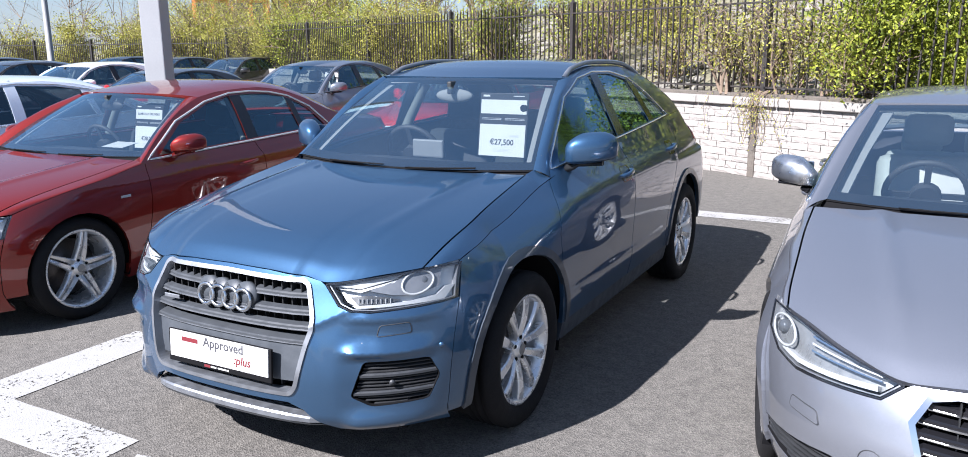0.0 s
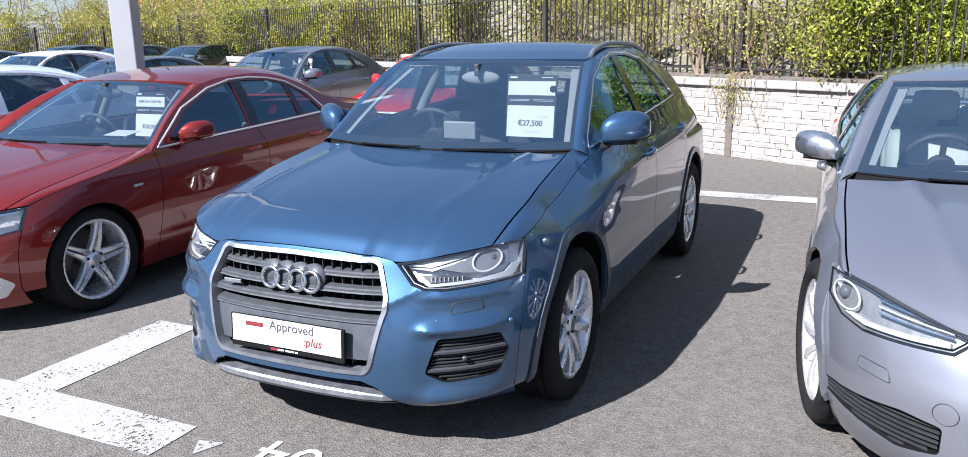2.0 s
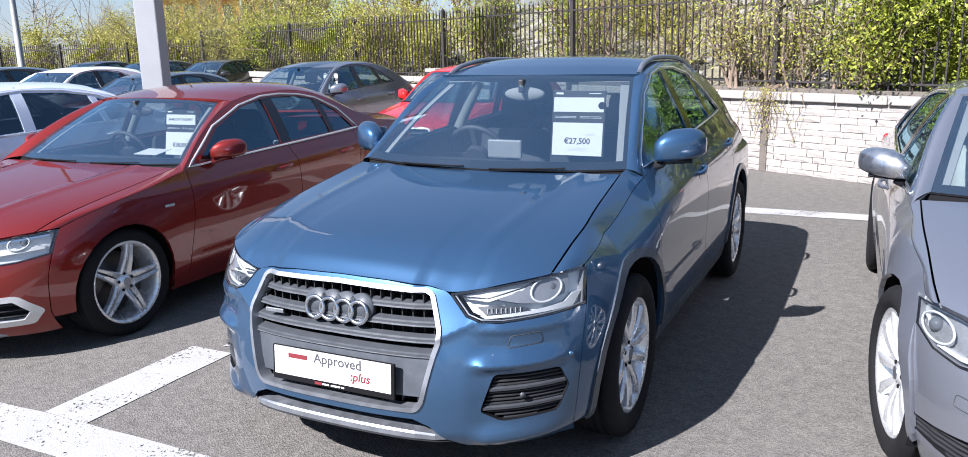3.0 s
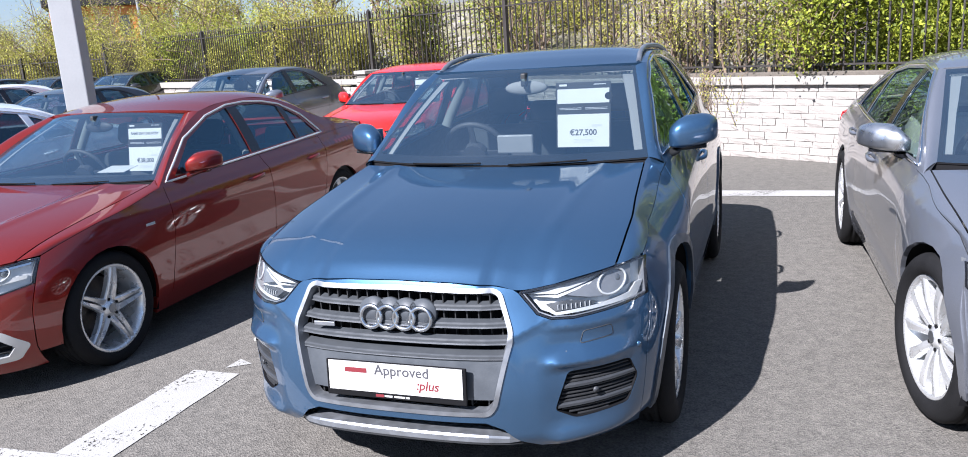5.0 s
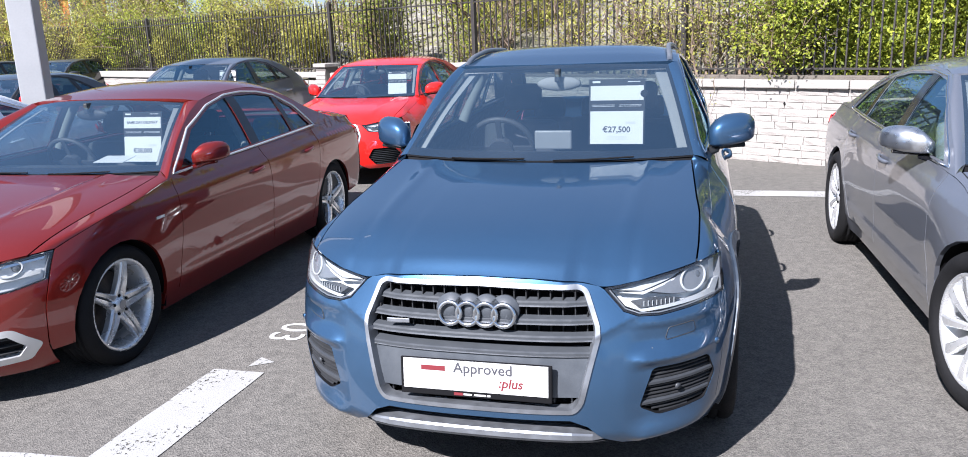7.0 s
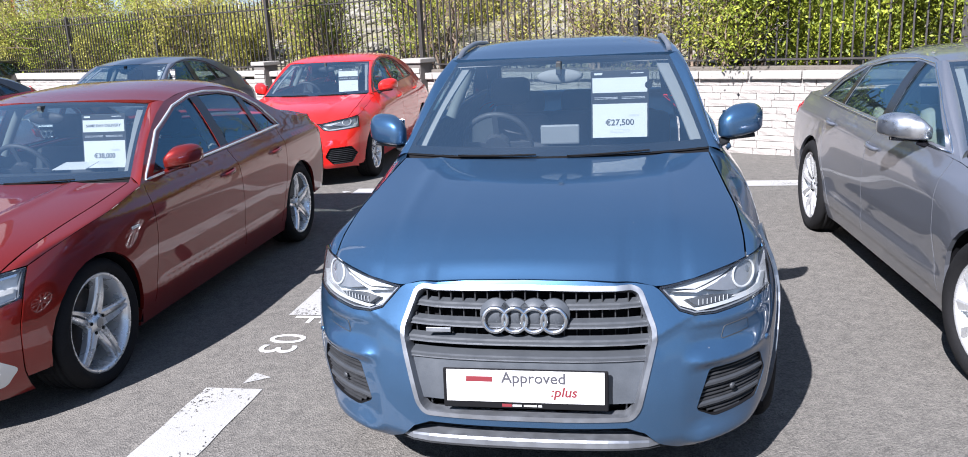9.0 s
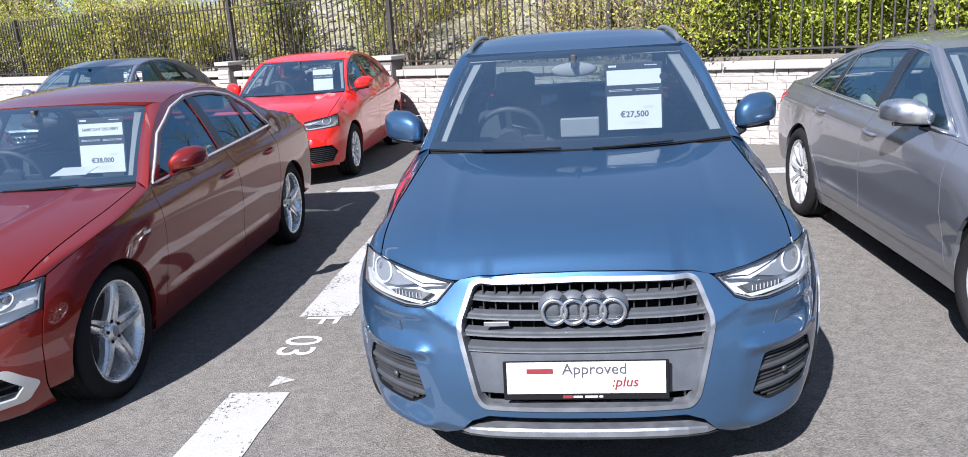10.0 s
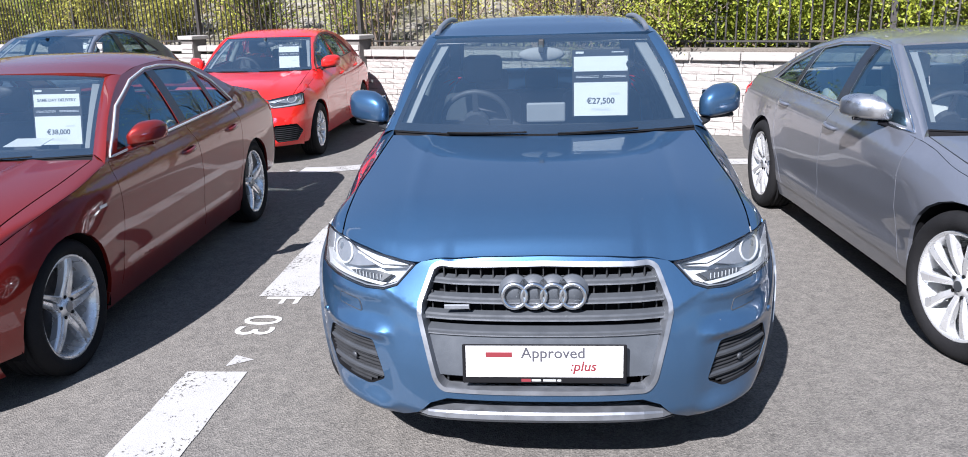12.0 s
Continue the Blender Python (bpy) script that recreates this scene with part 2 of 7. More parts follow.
def curve_of(points):
    """A smooth function through (a, b) points, level beyond its ends."""
    xs, ys = [p[0] for p in points], [p[1] for p in points]
    n = len(xs)
    sl = [(ys[i + 1] - ys[i]) / (xs[i + 1] - xs[i]) for i in range(n - 1)]
    tan = [sl[0]] + [0 if sl[i - 1] * sl[i] <= 0 else 2 * sl[i - 1] * sl[i] / (sl[i - 1] + sl[i]) for i in range(1, n - 1)] + [sl[-1]]

    def f(x):
        if x <= xs[0]:
            return ys[0]
        if x >= xs[-1]:
            return ys[-1]
        i = 0
        while x > xs[i + 1]:
            i += 1
        h = xs[i + 1] - xs[i]
        s = (x - xs[i]) / h
        return (ys[i] * (1 + 2 * s) * (1 - s) ** 2 + tan[i] * h * s * (1 - s) ** 2 + ys[i + 1] * s * s * (3 - 2 * s) + tan[i + 1] * h * s * s * (s - 1))
    return f


def inside(p, poly):
    x, y = p
    hit, j = False, len(poly) - 1
    for i in range(len(poly)):
        (xi, yi), (xj, yj) = poly[i], poly[j]
        if (yi > y) != (yj > y) and x < (xj - xi) * (y - yi) / (yj - yi) + xi:
            hit = not hit
        j = i
    return hit


def area(poly):
    return sum(poly[i - 1][0] * poly[i][1] - poly[i][0] * poly[i - 1][1] for i in range(len(poly))) / 2


def inset(poly, d):
    """The outline drawn in by d (out: minus)."""
    s = 1 if area(poly) > 0 else -1
    out, n = [], len(poly)
    for i in range(n):
        a, b, c = Vector(poly[i - 1]), Vector(poly[i]), Vector(poly[(i + 1) % n])
        e, f = (b - a), (c - b)
        if e.length < 1e-6 or f.length < 1e-6:
            out.append(tuple(b))
            continue
        e.normalize(), f.normalize()
        n1, n2 = Vector((-e.y, e.x)) * s, Vector((-f.y, f.x)) * s
        m = n1 + n2
        k = max(m.dot(n1), 0.35)
        out.append(tuple(b + m * (d / k)))
    return out


def rounded(poly, r, seg=4):
    """The outline with its corners rounded."""
    out, n = [], len(poly)
    for i in range(n):
        a, b, c = Vector(poly[i - 1]), Vector(poly[i]), Vector(poly[(i + 1) % n])
        rr = min(r, (a - b).length * 0.45, (c - b).length * 0.45)
        p, q = b + (a - b).normalized() * rr, b + (c - b).normalized() * rr
        for k in range(seg + 1):
            s = k / seg
            out.append(tuple(p * (1 - s) ** 2 + b * 2 * s * (1 - s) + q * s * s))
    return out


def dense(poly, res, closed=True):
    out, n = [], len(poly)
    for i in range(n if closed else n - 1):
        a, b = Vector(poly[i]), Vector(poly[(i + 1) % n])
        k = max(1, math.ceil((b - a).length / res - 1e-6))
        out += [tuple(a.lerp(b, j / k)) for j in range(k)]
    if not closed:
        out.append(tuple(poly[-1]))
    return out


def panel(name, outer, holes, fmap, res, material, parent, out, flange=0.012, offset=0.0, label="", bump=None):
    """A sheet-metal piece: the outline (with holes), filled, laid on the surface fmap(u, v), its edges turned in by flange.
    out(p): a way that points to the outside at p."""
    loops = [dense(lp, res) for lp in [outer] + list(holes)]
    pts, edges = [], []
    for lp in loops:
        k = len(pts)
        pts += lp
        edges += [(k + i, k + (i + 1) % len(lp)) for i in range(len(lp))]
    us, vs = [p[0] for p in outer], [p[1] for p in outer]
    rim = np.array(pts)
    u = min(us) + res * 0.5
    row = 0
    while u < max(us):
        v = min(vs) + res * (0.5 if row % 2 else 0.25)
        while v < max(vs):
            if inside((u, v), loops[0]) and not any(inside((u, v), h) for h in loops[1:]):
                if np.min((rim[:, 0] - u) ** 2 + (rim[:, 1] - v) ** 2) > (0.45 * res) ** 2:
                    pts.append((u, v))
            v += res
        u += res
        row += 1
    from mathutils.geometry import delaunay_2d_cdt
    vo, _, fo, *_ = delaunay_2d_cdt([Vector(p) for p in pts], edges, [], 0, 1e-6)
    tris = []
    for f in fo:
        c = (sum(vo[i][0] for i in f) / len(f), sum(vo[i][1] for i in f) / len(f))
        if inside(c, loops[0]) and not any(inside(c, h) for h in loops[1:]):
            tris.append(tuple(f))
    h = 0.006
    verts, norms = [], []
    for p in vo:
        P = Vector(fmap(p[0], p[1]))
        du = Vector(fmap(p[0] + h, p[1])) - Vector(fmap(p[0] - h, p[1]))
        dv = Vector(fmap(p[0], p[1] + h)) - Vector(fmap(p[0], p[1] - h))
        n = du.cross(dv)
        n = n.normalized() if n.length > 1e-9 else Vector(out(P)).normalized()
        if n.dot(Vector(out(P))) < 0:
            n = -n
        verts.append(P + n * offset)
        norms.append(n)
    faces = []
    for a, b, c in [t[:3] for t in tris]:
        fn = (verts[b] - verts[a]).cross(verts[c] - verts[a])
        faces.append((a, b, c) if fn.dot(norms[a]) > 0 else (a, c, b))
    if flange:
        count = {}
        for f in faces:
            for i in range(3):
                e = (f[i], f[(i + 1) % 3])
                count[tuple(sorted(e))] = count.get(tuple(sorted(e)), []) + [e]
        for es in count.values():
            if len(es) == 1:
                a, b = es[0]
                k = len(verts)
                verts += [verts[a].copy(), verts[b].copy(), verts[b] - norms[b] * flange, verts[a] - norms[a] * flange]
                w = (verts[b] - verts[a]).cross(norms[a])
                w = w.normalized() if w.length > 1e-9 else norms[a]
                norms += [w] * 4
                faces.append((k + 3, k + 2, k + 1, k))
    return mesh_ob(name, verts, faces, material, parent, label, True, norms)


def sheet(name, us, vs, fmap, material, parent, out, flange=0.02, label=""):
    """A sheet-metal piece on a regular net of the surface fmap(u, v), its edges turned in by flange."""
    verts, norms, faces, h = [], [], [], 0.003
    nu, nv = len(us), len(vs)
    lo, hi = vs[0], vs[-1]
    for v in vs:
        for u in us:
            P = Vector(fmap(u, v))
            du = Vector(fmap(u + h, v)) - Vector(fmap(u - h, v))
            dv = Vector(fmap(u, min(v + h, hi))) - Vector(fmap(u, max(v - h, lo)))
            n = du.cross(dv).normalized()
            if n.dot(Vector(out(P))) < 0:
                n = -n
            verts.append(P)
            norms.append(n)
    for j in range(nv - 1):
        for i in range(nu - 1):
            a = j * nu + i
            faces.append((a, a + 1, a + nu + 1, a + nu))
    rim = list(range(nu)) + [j * nu + nu - 1 for j in range(1, nv)] + [(nv - 1) * nu + i for i in range(nu - 2, -1, -1)] + [j * nu for j in range(nv - 2, 0, -1)]
    for i, a in enumerate(rim):
        b = rim[(i + 1) % len(rim)]
        k = len(verts)
        verts += [verts[a].copy(), verts[b].copy(), verts[b] - norms[b] * flange, verts[a] - norms[a] * flange]
        w = (verts[b] - verts[a]).cross(norms[a]).normalized()
        norms += [w] * 4
        faces.append((k + 3, k + 2, k + 1, k))
    return mesh_ob(name, verts, faces, material, parent, label, True, norms)


def text_mesh(text, size, material, name, parent=None, m=None, bold=0.0, thick=0.0005, align="CENTER", shear=0.0):
    cu = bpy.data.curves.new(name, "FONT")
    cu.body, cu.size, cu.extrude, cu.offset, cu.align_x, cu.shear = text, size, thick, bold, align, shear
    cu.resolution_u = 3
    ob = bpy.data.objects.new(name, cu)
    scene.collection.objects.link(ob)
    dg = bpy.context.evaluated_depsgraph_get()
    me = bpy.data.meshes.new_from_object(ob.evaluated_get(dg))
    bpy.data.objects.remove(ob)
    bpy.data.curves.remove(cu)
    me.name = name
    me.materials.clear()
    me.materials.append(material)
    o = new(name, me)
    o.parent = parent
    if m is not None:
        o.matrix_basis = m
    return o

# ---- cars ----
TW = math.pi * 2
SEAM = mat("dark_panel_seam", (0.03, 0.032, 0.036), 0.6, 0, 0, 0.1, 30)
VENT_GREY = mat("dark_vent_plastic", (0.032, 0.035, 0.040), 0.5, 0, 0, 0.08, 25, 200, 0.05)


def make_wheel(kind, r_tyre, r_rim, width, arms, spoke_w, label):
    """A wheel about the x axis, its outer face towards +x: rim with its tyre, spokes, hub cap and brake disc as parts."""
    w = width / 2
    prof = [(r_rim - 0.002, w * 0.80), (r_rim + 0.005, w * 0.88), (r_rim - 0.002, w * 0.90), (r_rim - 0.012, w * 0.85), (r_rim - 0.020, w * 0.76), (r_rim - 0.026, w * 0.45), (r_rim - 0.038, w * 0.15), (r_rim - 0.044, -w * 0.9)]
    v, f = revolve(prof, 44)
    wheel = mesh_ob("wheel", v, f, ALLOY, None, label)
    k = r_tyre - r_rim
    tp = [(r_rim - 0.002, w * 0.82), (r_rim + 0.012, w * 0.98), (r_rim + k * 0.45, w * 1.06), (r_tyre - 0.022, w * 0.99), (r_tyre - 0.007, w * 0.86), (r_tyre, w * 0.72)]
    for g in (0.45, 0.12, -0.12, -0.45):
        tp += [(r_tyre, w * (g + 0.06)), (r_tyre - 0.008, w * (g + 0.04)), (r_tyre - 0.008, w * (g - 0.04)), (r_tyre, w * (g - 0.06))]
    tp += [(r_tyre, -w * 0.72), (r_tyre - 0.02, -w * 0.97), (r_rim + k * 0.4, -w * 1.04), (r_rim - 0.01, -w * 0.9)]
    v, f = revolve(tp, 56)
    mesh_ob("tyre", v, f, RUBBER, wheel, "black rubber tyre")
    v, f = revolve([(0.0, -0.03), (r_rim * 0.72, -0.03), (r_rim * 0.72, -0.045), (0.0, -0.045)], 36)
    mesh_ob("brake_disc", v, f, STEEL, wheel, "dull steel brake disc")
    v, f = revolve([(0.0, -w * 0.7), (r_rim - 0.03, -w * 0.7)], 36)
    mesh_ob("inner_well", v, f, BLACK, wheel)
    face = w * 0.86
    for ang, o_in, o_out, w_in, w_out, peak in arms:      # each arm: its bearing, how far it lies off that line and how wide it is at hub and rim, its ridge
        bm = bmesh.new()
        secs = []
        for i in range(8):
            q = i / 7
            rr = 0.048 + (r_rim - 0.014 - 0.048) * q
            hw = (w_in + (w_out - w_in) * q) * (1 - 0.12 * math.sin(q * math.pi)) * 0.5 * spoke_w
            xo = face - 0.024 * (1 - q) ** 2 + 0.004 * math.sin(q * math.pi)
            side, off = Vector((0, -math.sin(ang), math.cos(ang))), o_in + (o_out - o_in) * q
            cen = Vector((0, math.cos(ang), math.sin(ang))) * math.sqrt(max(rr * rr - off * off, 0)) + side * off
            ring = []
            for sx, sy in ((-0.042, -0.85), (-0.012, -1.0), (-0.005, -0.8), (0.0, peak), (-0.005, 0.8), (-0.012, 1.0), (-0.042, 0.85)):
                ring.append(bm.verts.new(cen + side * (hw * sy) + Vector((xo + sx, 0, 0))))
            secs.append(ring)
        for i in range(7):
            for j in range(7):
                bm.faces.new((secs[i][j], secs[i][(j + 1) % 7], secs[i + 1][(j + 1) % 7], secs[i + 1][j]))
        bmesh.ops.recalc_face_normals(bm, faces=bm.faces)
        part("spoke", bm, ALLOY, wheel)
    v, f = revolve([(0.0, face - 0.012), (0.028, face - 0.012), (0.033, face - 0.018), (0.060, face - 0.030), (0.064, face - 0.06)], 24)
    mesh_ob("hub_cap", v, f, ALLOY, wheel, "silver hub cap with a plain round badge")
    bm = bmesh.new()
    cyl(bm, 0.026, 0.004, Matrix.Translation((face - 0.011, 0, 0)) @ Matrix.Rotation(math.pi / 2, 4, "Y"), 20)
    part("badge", bm, SATIN_DARK, wheel)
    for i in range(5):
        a = i * 2 * math.pi / 5 + 0.3
        bm = bmesh.new()
        cyl(bm, 0.0085, 0.012, Matrix.Translation((face - 0.024, 0.052 * math.cos(a), 0.052 * math.sin(a))) @ Matrix.Rotation(math.pi / 2, 4, "Y"), 8)
        part("wheel_bolt", bm, BLACK, wheel)
    return wheel


def emblem(parent, at, r=0.0475, pitch=0.065, thick=0.0075, turn=None, material=None):
    base = Matrix.Translation(at) @ (turn or Matrix())
    for i in range(4):
        pts = [base @ Vector(((i - 1.5) * pitch + (r - thick) * math.cos(a), 0, (r - thick) * math.sin(a))) for a in [k * 2 * math.pi / 28 for k in range(28)]]
        v, f = [], []
        n, sg = len(pts), 8
        cen = base @ Vector(((i - 1.5) * pitch, 0, 0))
        ax = (base.to_3x3() @ Vector((0, 1, 0))).normalized()
        for p in pts:
            rad = (p - cen).normalized()
            v += [p + rad * thick * math.cos(b) + ax * thick * 0.9 * math.sin(b) for b in [j * 2 * math.pi / sg for j in range(sg)]]
        for a in range(n):
            for b in range(sg):
                f.append((a * sg + b, ((a + 1) % n) * sg + b, ((a + 1) % n) * sg + (b + 1) % sg, a * sg + (b + 1) % sg))
        mesh_ob("emblem_ring", v, f, material or SATIN_DARK, parent, "plain metal ring")


def build_car(name, sp, m, label, group=""):
    """A parked car, its front at the local origin, pointing to -y, standing on z = 0. sp holds its measures."""
    car = tagged(empty(name, m), label, "car", group)
    PAINT, res = sp["paint"], sp.get("res", 0.05)
    detail = sp.get("detail", 2)
    Wz, yfz, yrz = curve_of(sp["W"]), curve_of(sp["yf"]), curve_of(sp["yr"])
    D, p, Dr, pr, L = sp["D"], sp["p"], sp.get("Dr", 0.45), sp.get("pr", 3.0), sp["L"]
    belt = curve_of(sp["belt"])
    shoulder = sp.get("crease")
    curve_ref = curve_of(sp["narrow"][1]) if sp.get("narrow") else None      # height at which the front of the cabin draws in

    def Wy(y, z):
        w = Wz(z)
        if y > sp["taper"][0]:
            w *= 1 - sp["taper"][1] * ((y - sp["taper"][0]) / (L - sp["taper"][0])) ** 2 * (1.0 if z > 0.9 else 0.5)
        if sp.get("narrow"):
            k, ref = sp["narrow"]
            hz = min(max((z - curve_ref(y) + 0.20) / 0.25, 0), 1) ** 1.5
            w *= 1 - k * hz * min(max((2.05 - y) / 0.75, 0), 1) ** 1.5 * min(max((y - 0.45) / 0.35, 0), 1)
        if shoulder:
            zs, amp = shoulder
            d = z - zs - (y - 1.0) * sp.get("crease_rise", 0.02)
            w += amp * math.exp(-(d / (0.035 if d > 0 else 0.15)) ** 2) * min(max((y - 0.75) / 0.5, 0), 1)
            d2 = z - sp.get("low_crease", 0.50)
            w += amp * 0.9 * math.exp(-(d2 / (0.04 if d2 > 0 else 0.10)) ** 2) * min(max((y - 1.2) / 0.3, 0), 1) * min(max((sp["wheels"][1] - 0.35 - y) / 0.3, 0), 1)
        if sp.get("flare"):
            for yw in sp["wheels"]:
                w += sp["flare"] * math.exp(-((y - yw) / 0.48) ** 4) * math.exp(-((z - 0.40) / 0.30) ** 4)
        return w

    def S(y, z):
        w, y0, y1 = Wy(y, z), yfz(z) + D, yrz(z) - Dr
        if y < y0:
            w *= max(1 - min((y0 - y) / D, 0.9999) ** p, 0) ** (1 / p)
        elif y > y1:
            w *= max(1 - min((y - y1) / Dr, 0.9999) ** pr, 0) ** (1 / pr)
        return w

    relief = None
    if sp.get("relief"):             # the bumper's creases: (height, depth) corners, joined by nearly straight runs
        rz_, rd_ = [q[0] for q in sp["relief"]], [q[1] for q in sp["relief"]]
        relief = lambda z: float(np.mean(np.interp((z - 0.004, z, z + 0.004), rz_, rd_)))

    def F(x, z):
        t = min(abs(x) / Wz(z), 0.995)
        base = yfz(z) + D * (1 - (1 - t ** p) ** (1 / p))
        if relief:
            k = min(max((abs(x) - 0.50) / 0.09, 0), 1)
            k2 = min(max((0.83 - abs(x)) / 0.09, 0), 1)
            base += relief(z) * k * k * (3 - 2 * k) * k2 * k2 * (3 - 2 * k2)
        for (ax, az), (cx, cz), amt, slope in sp.get("facets", ()):      # a crease line, the face above it leaning back
            lx, lz = cx - ax, cz - az
            ln = math.hypot(lx, lz)
            along = ((abs(x) - ax) * lx + (z - az) * lz) / ln / ln
            d = ((z - az) * lx - (abs(x) - ax) * lz) / ln
            fade = min(max((along + 0.35) / 0.35, 0), 1) * min(max((1.45 - along) / 0.35, 0), 1)
            fade = fade * fade * (3 - 2 * fade)
            base += fade * (slope * 0.08 * math.tanh(d / 0.08) if d > 0 else amt * (1 - math.exp(d / 0.022)) * math.exp(d / 0.12))
        return base

    ts = sp.get("split", 0.94)
    xs_of = lambda z: ts * Wz(z)
    ys_of = lambda z: F(xs_of(z), z)
    front = lambda x, z: (x, F(x, z), z)
    out_f = lambda P: (P[0] * 0.6, -1, 0.15)
    front_panels = []

    # -- front end
    lamp_low, lamp_top = sp["lamp_low"], sp["lamp_top"]          # from the inner tip outwards, right half
    lo_z = lamp_low[-1][1]
    lamp_low = lamp_low[:-1] + [(xs_of(lo_z), lo_z)]
    hi_z = lamp_top[-1][1]
    lamp_top = lamp_top[:-1] + [(xs_of(hi_z), hi_z)]
    bot = sp["bumper_low"]                                       # from the middle outwards, right half
    zb = bot[-1][1]
    right_edge = [(xs_of(z), z) for z in np.linspace(zb, lo_z, 12)[1:-1]]
    top_mid = sp["nose"]                                         # from the middle outwards, right half
    half = bot[:-1] + [(xs_of(zb), zb)] + right_edge + lamp_low[::-1] + top_mid[::-1]
    poly = half + [(-x, z) for x, z in half[::-1] if abs(x) > 1e-6]
    grille = sp["grille"]
    holes = [inset(grille, 0.004)]
    vents = []
    for v in sp["vents"]:
        vents += [v, [(-x, z) for x, z in v[::-1]]]
    holes += [inset(v, 0.003) for v in vents]
    panel("front_bumper", poly, holes, front, sp.get("bumper_res", res * 0.8), PAINT, car, out_f, 0.03, label=sp["paint_word"] + " front bumper")
    # grille frame, back and bars
    gin = inset(grille, sp.get("frame_w", 0.022))
    panel("grille_frame", inset(grille, -0.002), [gin], front, 0.04, sp.get("frame_mat", SATIN), car, out_f, 0.05, 0.007, "satin silver grille surround")
    deep = lambda x, z: (x, F(x, z) + 0.085, z)
    g = panel("grille", inset(grille, -0.01), [], deep, 0.06, BLACK, car, out_f, 0, label="dark radiator grille with horizontal bars")

    def half_at(poly, z):
        xs = []
        for i in range(len(poly)):
            (x0, z0), (x1, z1) = poly[i - 1], poly[i]
            if (z0 - z) * (z1 - z) <= 0 and abs(z1 - z0) > 1e-9:
                xs.append(x0 + (x1 - x0) * (z - z0) / (z1 - z0))
        return (min(xs), max(xs)) if xs else (0, 0)

    def bar(nm, x0, x1, z, hgt, depth, dy, material, parent, tilt=0.0, n=10, lab="", zf=None, fade=0.0):
        v, f = [], []
        prof = ((0.006, -0.5), (0.0, -0.3), (0.0, 0.3), (0.006, 0.5), (depth, 0.5), (depth, -0.5))
        for i in range(n + 1):
            x = x0 + (x1 - x0) * i / n
            zz = z if zf is None else zf(x)
            for a, b in prof:
                end = 1 - (abs(x) / max(abs(x0), abs(x1))) ** 8 * fade
                v.append((x, F(x, zz) + dy + a + 0.05 * (1 - end), zz + hgt * b * end + tilt * a))
        for i in range(n):
            for j in range(6):
                f.append((i * 6 + j, i * 6 + (j + 1) % 6, (i + 1) * 6 + (j + 1) % 6, (i + 1) * 6 + j))
        f += [tuple(range(5, -1, -1)), tuple(n * 6 + j for j in range(6))]
        ob = mesh_ob(nm, v, f, material, parent, lab, False)
        return ob

    for z in sp["bars"]:
        x0, x1 = half_at(gin, z)
        bar("grille_bar", x0 - 0.004, x1 + 0.004, z, sp.get("bar_h", 0.024), sp.get("bar_d", 0.05), 0.022, sp.get("bar_mat", SLAT), g, sp.get("bar_tilt", 0.25))
        if sp.get("bar_line"):
            bar("bar_trim", x0 + 0.002, x1 - 0.002, z - sp.get("bar_h", 0.024) * 0.36, 0.005, 0.006, 0.019, sp.get("line_mat", CHROME), g)
    zg0, zg1 = sp["bars"][-1], max(q[1] for q in grille)
    if detail:
        n = sp.get("fins", 11)
        for i in range(n):
            x = -0.40 + 0.8 * (i + 0.5) / n
            ok = [z for z in np.linspace(zg0 - 0.03, zg1 - 0.02, 40) if half_at(gin, z)[0] + 0.015 < x < half_at(gin, z)[1] - 0.015]
            if len(ok) > 3:
                zm, hh = (ok[0] + ok[-1]) / 2, ok[-1] - ok[0]
                part("grille_fin", boxes([((0.004, 0.03, hh), (x, F(x, zm) + 0.066, zm))]), PLASTIC, g)
    # plate panel and plate
    if sp.get("plate_panel"):
        z0, z1 = sp["plate_panel"]
        a0, a1, b0, b1 = half_at(gin, z0 + 0.002), half_at(gin, z1 - 0.002), 0, 0
        pp = [(a0[0] + 0.004, z0), (a0[1] - 0.004, z0), (a1[1] - 0.004, z1), (a1[0] + 0.004, z1)]
        flat = lambda x, z: (x, F(x, z) + 0.028, z)
        panel("plate_carrier", pp, [], flat, 0.06, GRILLE_GREY, car, out_f, 0.05, label="matt grey plate carrier across the grille")
        x0, x1 = half_at(gin, z1 + 0.010)
        bar("carrier_edge", x0 - 0.004, x1 + 0.004, z1 + 0.006, 0.012, 0.04, 0.020, sp.get("bar_mat", SLAT), g, 0.3)
        bar("bar_trim", x0 + 0.002, x1 - 0.002, z1, 0.004, 0.006, 0.018, sp.get("line_mat", SATIN), g)
        zl0 = min(q[1] for q in gin)
        for i in range(12):
            x = -0.33 + 0.66 * i / 11
            part("grille_fin", boxes([((0.006, 0.04, z0 - zl0), (x, F(x, z0) + 0.07, (z0 + zl0) / 2))]), PLASTIC, g)
